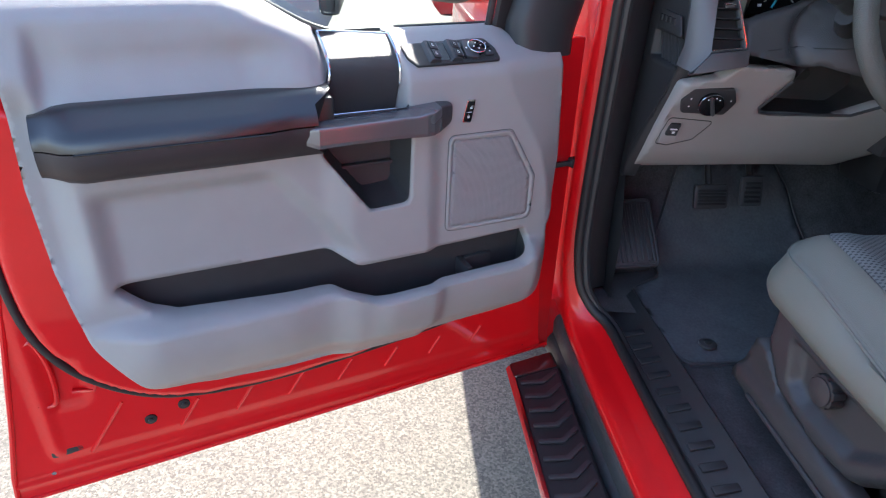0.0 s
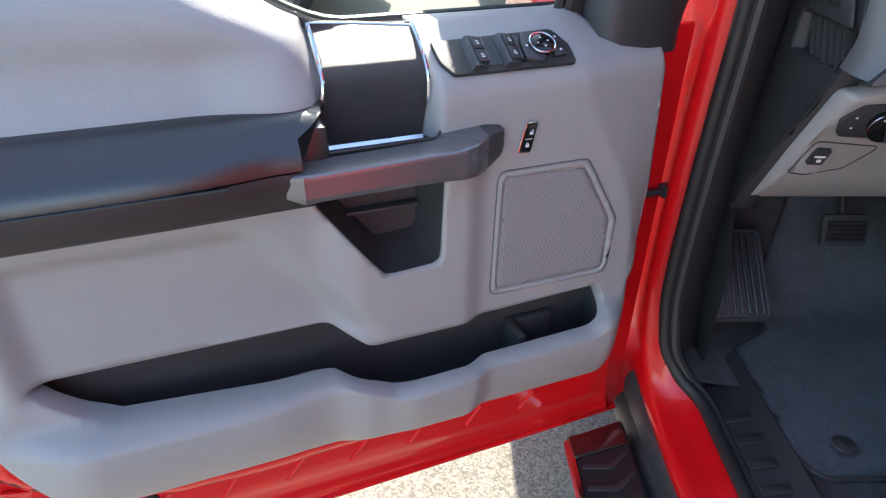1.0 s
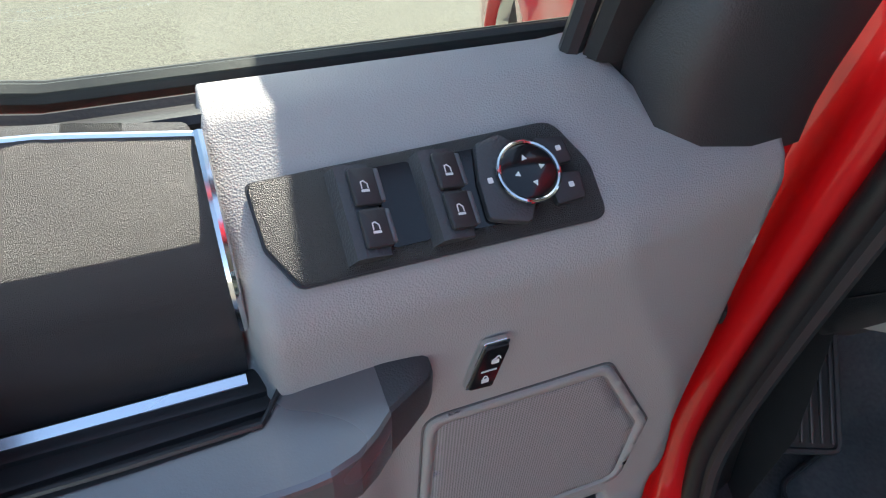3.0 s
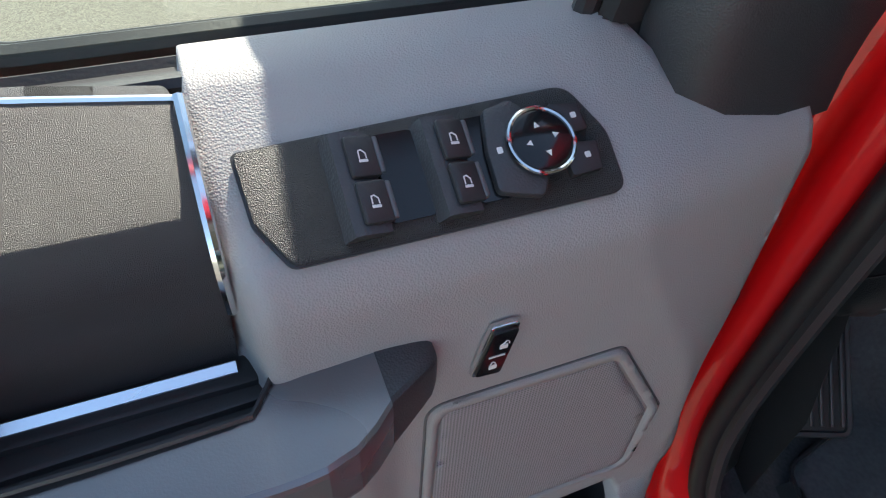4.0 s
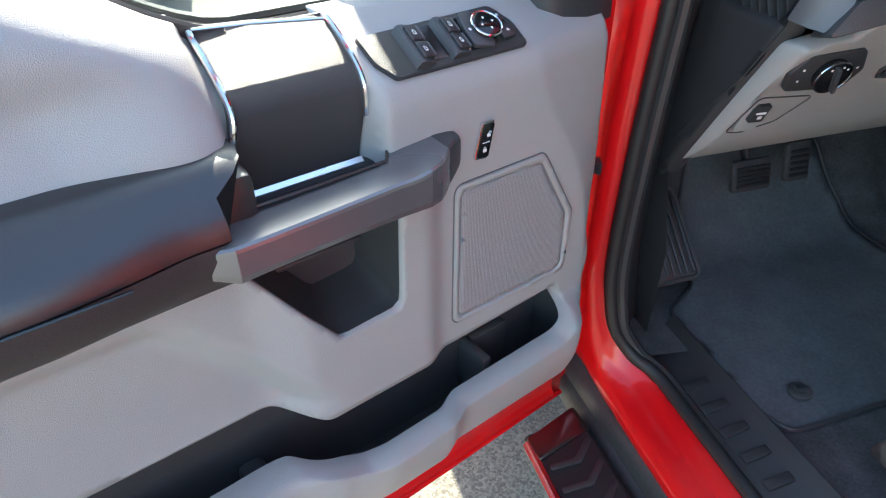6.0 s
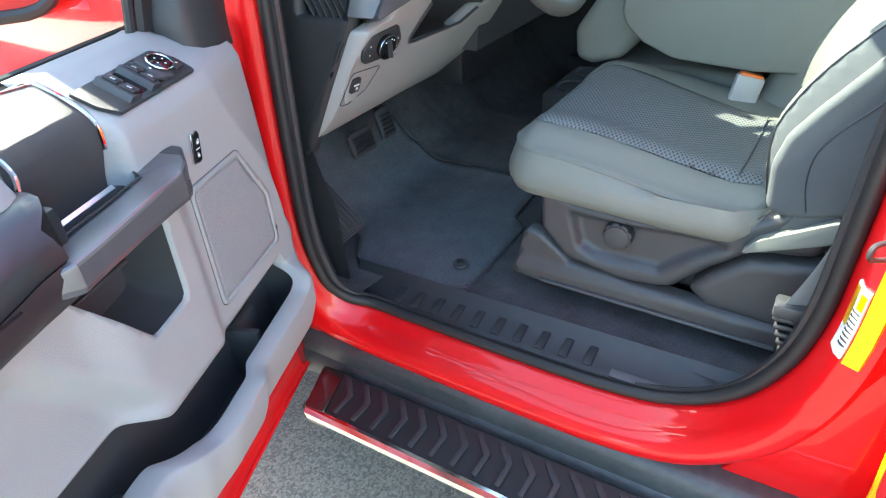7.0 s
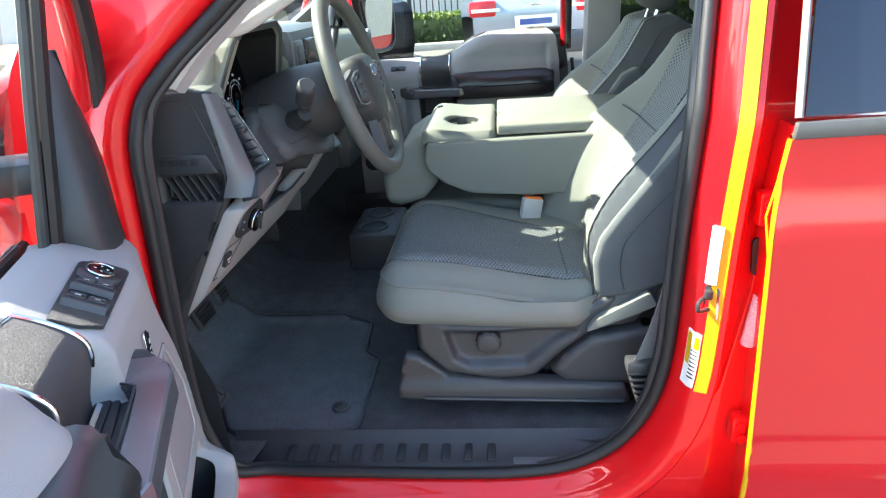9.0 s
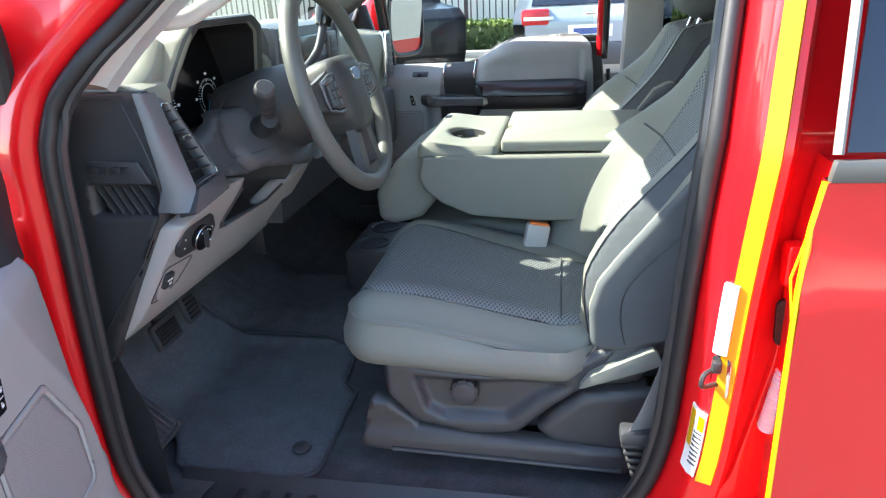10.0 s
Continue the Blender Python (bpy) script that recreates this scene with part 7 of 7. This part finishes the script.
# ---- what stands round the car park ----
def clumps(rng, count, lo, hi, size):
    """Many small leaves as tilted quads, joined into one mesh."""
    verts, faces = [], []
    for _ in range(count):
        c = Vector((rng.uniform(lo[0], hi[0]), rng.uniform(lo[1], hi[1]), rng.uniform(lo[2], hi[2])))
        r = Euler((rng.uniform(0, 6.3), rng.uniform(0, 6.3), rng.uniform(0, 6.3))).to_matrix()
        s = size * rng.uniform(0.6, 1.4)
        k = len(verts)
        verts += [tuple(c + r @ Vector(v) * s) for v in ((-1, 0, 0), (0, -0.45, 0.1), (1, 0, 0), (0, 0.45, 0.1))]
        faces.append((k, k + 1, k + 2, k + 3))
    return verts, faces


def mesh_thing(name, verts, faces, material):
    me = bpy.data.meshes.new(name)
    me.from_pydata(verts, [], faces)
    me.materials.append(material)
    return new(name, me)


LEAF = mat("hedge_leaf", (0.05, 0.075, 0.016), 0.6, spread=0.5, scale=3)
# lighter leaf colour for the top, where it stands for sunlight
LEAF_SUNLIT = mat("hedge_leaf_sunlit", (0.12, 0.165, 0.022), 0.6, spread=0.3, scale=3)
rng = random.Random(4)
v, f = clumps(rng, 9000, (-9, 13.9, 0.35), (8, 14.8, 0.86), 0.07)
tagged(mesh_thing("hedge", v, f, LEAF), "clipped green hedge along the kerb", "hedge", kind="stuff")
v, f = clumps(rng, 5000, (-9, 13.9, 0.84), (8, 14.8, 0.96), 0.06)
tagged(mesh_thing("hedge_top", v, f, LEAF_SUNLIT), "hedge top in a yellow-green leaf colour painted for sun", "hedge", kind="stuff")
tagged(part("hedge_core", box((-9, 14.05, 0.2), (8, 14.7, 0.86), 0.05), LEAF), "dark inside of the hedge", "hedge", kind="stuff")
KERB = mat("concrete", (0.42, 0.40, 0.37), 0.9, spread=0.15, scale=12, bump=0.4, bscale=120)
tagged(part("kerb", box((-30, 13.3, 0.1), (30, 13.55, 0.38), 0.03), KERB), "pale concrete kerb", "kerb", kind="structure")
tagged(part("bed", box((-30, 13.55, 0.1), (30, 16.6, 0.36), 0.02), mat("mulch", (0.06, 0.045, 0.03), 0.95, spread=0.5, scale=20, bump=1, bscale=60)), "brown planting bed behind the kerb", "bed", kind="structure")
fence = empty("metal_fence", "black metal bar fence behind the hedge", "fence")
bar = box((-0.015, -0.015, 0.12), (0.015, 0.015, 2.3), 0.0)
first = part("bar", bar, BLACK, fence)
first.location = (-10, 15.4, 0.2)
for k in range(1, 120):
    b = new("bar", first.data)
    b.parent = fence
    b.location = (-10 + 0.15 * k, 15.4, 0.2)
for z in (0.3, 2.1):
    part("rail", box((-10, 15.38, z + 0.2), (8, 15.42, z + 0.25)), BLACK, fence)
for k in range(8):
    part("post", box((-10 + 2.5 * k, 15.35, 0.3), (-9.92 + 2.5 * k, 15.45, 2.6)), BLACK, fence)
WALLM = mat("building_wall", (0.45, 0.43, 0.40), 0.85, spread=0.08, scale=1.5, bump=0.2, bscale=40)
tagged(part("building", join(box((-26, 27, 0.3), (20, 33, 4.2)), box((-26, 26.8, 4.2), (20, 33, 4.5))), WALLM), "low pale commercial building beyond the fence", "building")


def car(name, label, paint, m, tall=1.7, pickup=False):
    """A parked car: shaped body, glasshouse, wheels, lamps. Its nose points to its own -x."""
    c = empty(name, label, "car", "parked cars", m=m)
    L = 2.35
    h = tall
    side = [(-L, 0.45), (-L + 0.02, 0.8), (-L + 0.25, 0.98), (-1.15, 1.06), (-0.45, h - 0.06), (0.1, h), (1.55, h - 0.06), (2.15, 1.12), (L, 1.0), (L, 0.5), (L - 0.1, 0.32), (-L + 0.1, 0.32)]
    if pickup:
        side = [(-L, 0.5), (-L + 0.02, 1.0), (-L + 0.25, 1.14), (-1.2, 1.22), (-0.65, h - 0.05), (-0.2, h), (0.75, h - 0.05), (0.95, 1.25), (L, 1.25), (L, 0.5), (L - 0.1, 0.28), (-L + 0.1, 0.28)]
    s2 = fillet(side, 0.08, 4)
    W = 0.93
    wid = lambda z: W - 0.03 * smoothstep(0.7, 0.4, z) - 0.22 * smoothstep(1.0, h, z)
    rows = [[(x, sgn * wid(z) * k, z) for x, z in s2] for sgn, k in ((-1, 0.0), (-1, 0.85), (-1, 1.0), (1, 1.0), (1, 0.85), (1, 0.0))]
    part("body", loft(rows[1:5]), paint, c, smooth=40)
    gl_ = [(-1.0, 1.12), (-0.45, h - 0.12), (0.1, h - 0.06), (1.4, h - 0.12), (1.9, 1.15)] if not pickup else [(-1.05, 1.28), (-0.62, h - 0.1), (-0.2, h - 0.06), (0.66, h - 0.1), (0.72, 1.3)]
    for sgn in (-1, 1):
        part("side_window", loft([[(x, sgn * (wid(z) + o), z) for x, z in gl_] for o in (-0.02, 0.006)]), DGLASS, c, smooth=0)
        part("tail_lamp", box((L - 0.22, sgn * 0.66 - 0.17, 0.93), (L + 0.012, sgn * 0.66 + 0.17, 1.12), 0.03), mat("red_lens", (0.5, 0.01, 0.015), 0.12, spread=0.1, scale=20), c, "red tail lamp")
        part("lamp_band", box((L, sgn * 0.62 - 0.18, 0.99), (L + 0.018, sgn * 0.62 + 0.18, 1.03), 0.005), WHITE, c)
        for x in (-1.45, 1.4):
            w = part("wheel", tube([(x + 0.25 * math.cos(t), sgn * 0.84, 0.345 + 0.25 * math.sin(t)) for t in [2 * math.pi * k / 28 for k in range(28)]], 0.09, 8, closed=True), RUBBER, c, "black tyre")
            part("rim", disc((x, sgn * 0.84, 0.345), (0, sgn, 0), 0.19, 0.05, 20, 0.02), DARKG if pickup else SATIN, w)
            for k in range(6):
                a = k * math.pi / 3
                part("spoke", box((-0.02, -0.012, 0), (0.02, 0.012, 0.20), 0.004, Matrix.Translation((x, sgn * 0.90, 0.345)) @ Matrix.Rotation(a, 4, "Y")), SATIN, w)
    if not pickup:
        part("rear_window", loft([[(x + o, y, z) for x, y, z in ((1.62, -0.6, h - 0.16), (1.62, 0.6, h - 0.16), (2.1, 0.72, 1.16), (2.1, -0.72, 1.16))] for o in (0.0, 0.03)]), DGLASS, c, smooth=0)
        part("number_plate", box((L, -0.26, 0.78), (L + 0.012, 0.26, 0.92), 0.004), WHITE, c, "white plate")
        part("plate_bar", box((L + 0.012, -0.2, 0.815), (L + 0.015, 0.2, 0.885)), mat("plate_ink", (0.05, 0.08, 0.25), 0.6), c)
        part("badge", box((L, -0.06, 1.03), (L + 0.01, 0.06, 1.07), 0.004), CHROME, c)
        part("bumper", box((L - 0.15, -0.85, 0.45), (L + 0.05, 0.85, 0.72), 0.05), DARKG, c)
    return c


SILVER = mat("silver_paint", (0.33, 0.35, 0.37), 0.3, metal=0.5, coat=1.0, spread=0.04, scale=5)
NAVY = mat("black_paint", (0.010, 0.009, 0.010), 0.4, coat=0.25, spec=0.2, spread=0.05, scale=5)
BLUEP = mat("blue_paint", (0.03, 0.05, 0.16), 0.25, coat=1.0, spread=0.05, scale=5)
car("parked_suv", "silver-grey SUV with red tail lamps, parked tail on", SILVER, pose(0.14, 9.9, ground_z(9.9), 0, 0, -90), 1.72)
car("parked_pickup", "black pickup parked alongside", NAVY, pose(-3.5, 10.9, ground_z(10.6), 0, 0, 117), 1.95, True)
car("parked_car", "dark blue car parked in the row ahead", BLUEP, pose(-7.0, -3.2, 0, 0, 0, 90), 1.5)
car("parked_hatchback", "red car parked in the row ahead", RED, pose(-8.0, 2.5, 0.01, 0, 0, 90), 1.5)

# both doors belong to the truck
for d in (door, pdoor):
    for o in list(d.children_recursive):
        if o.parent != d:
            o.parent = d
    d.parent = truck
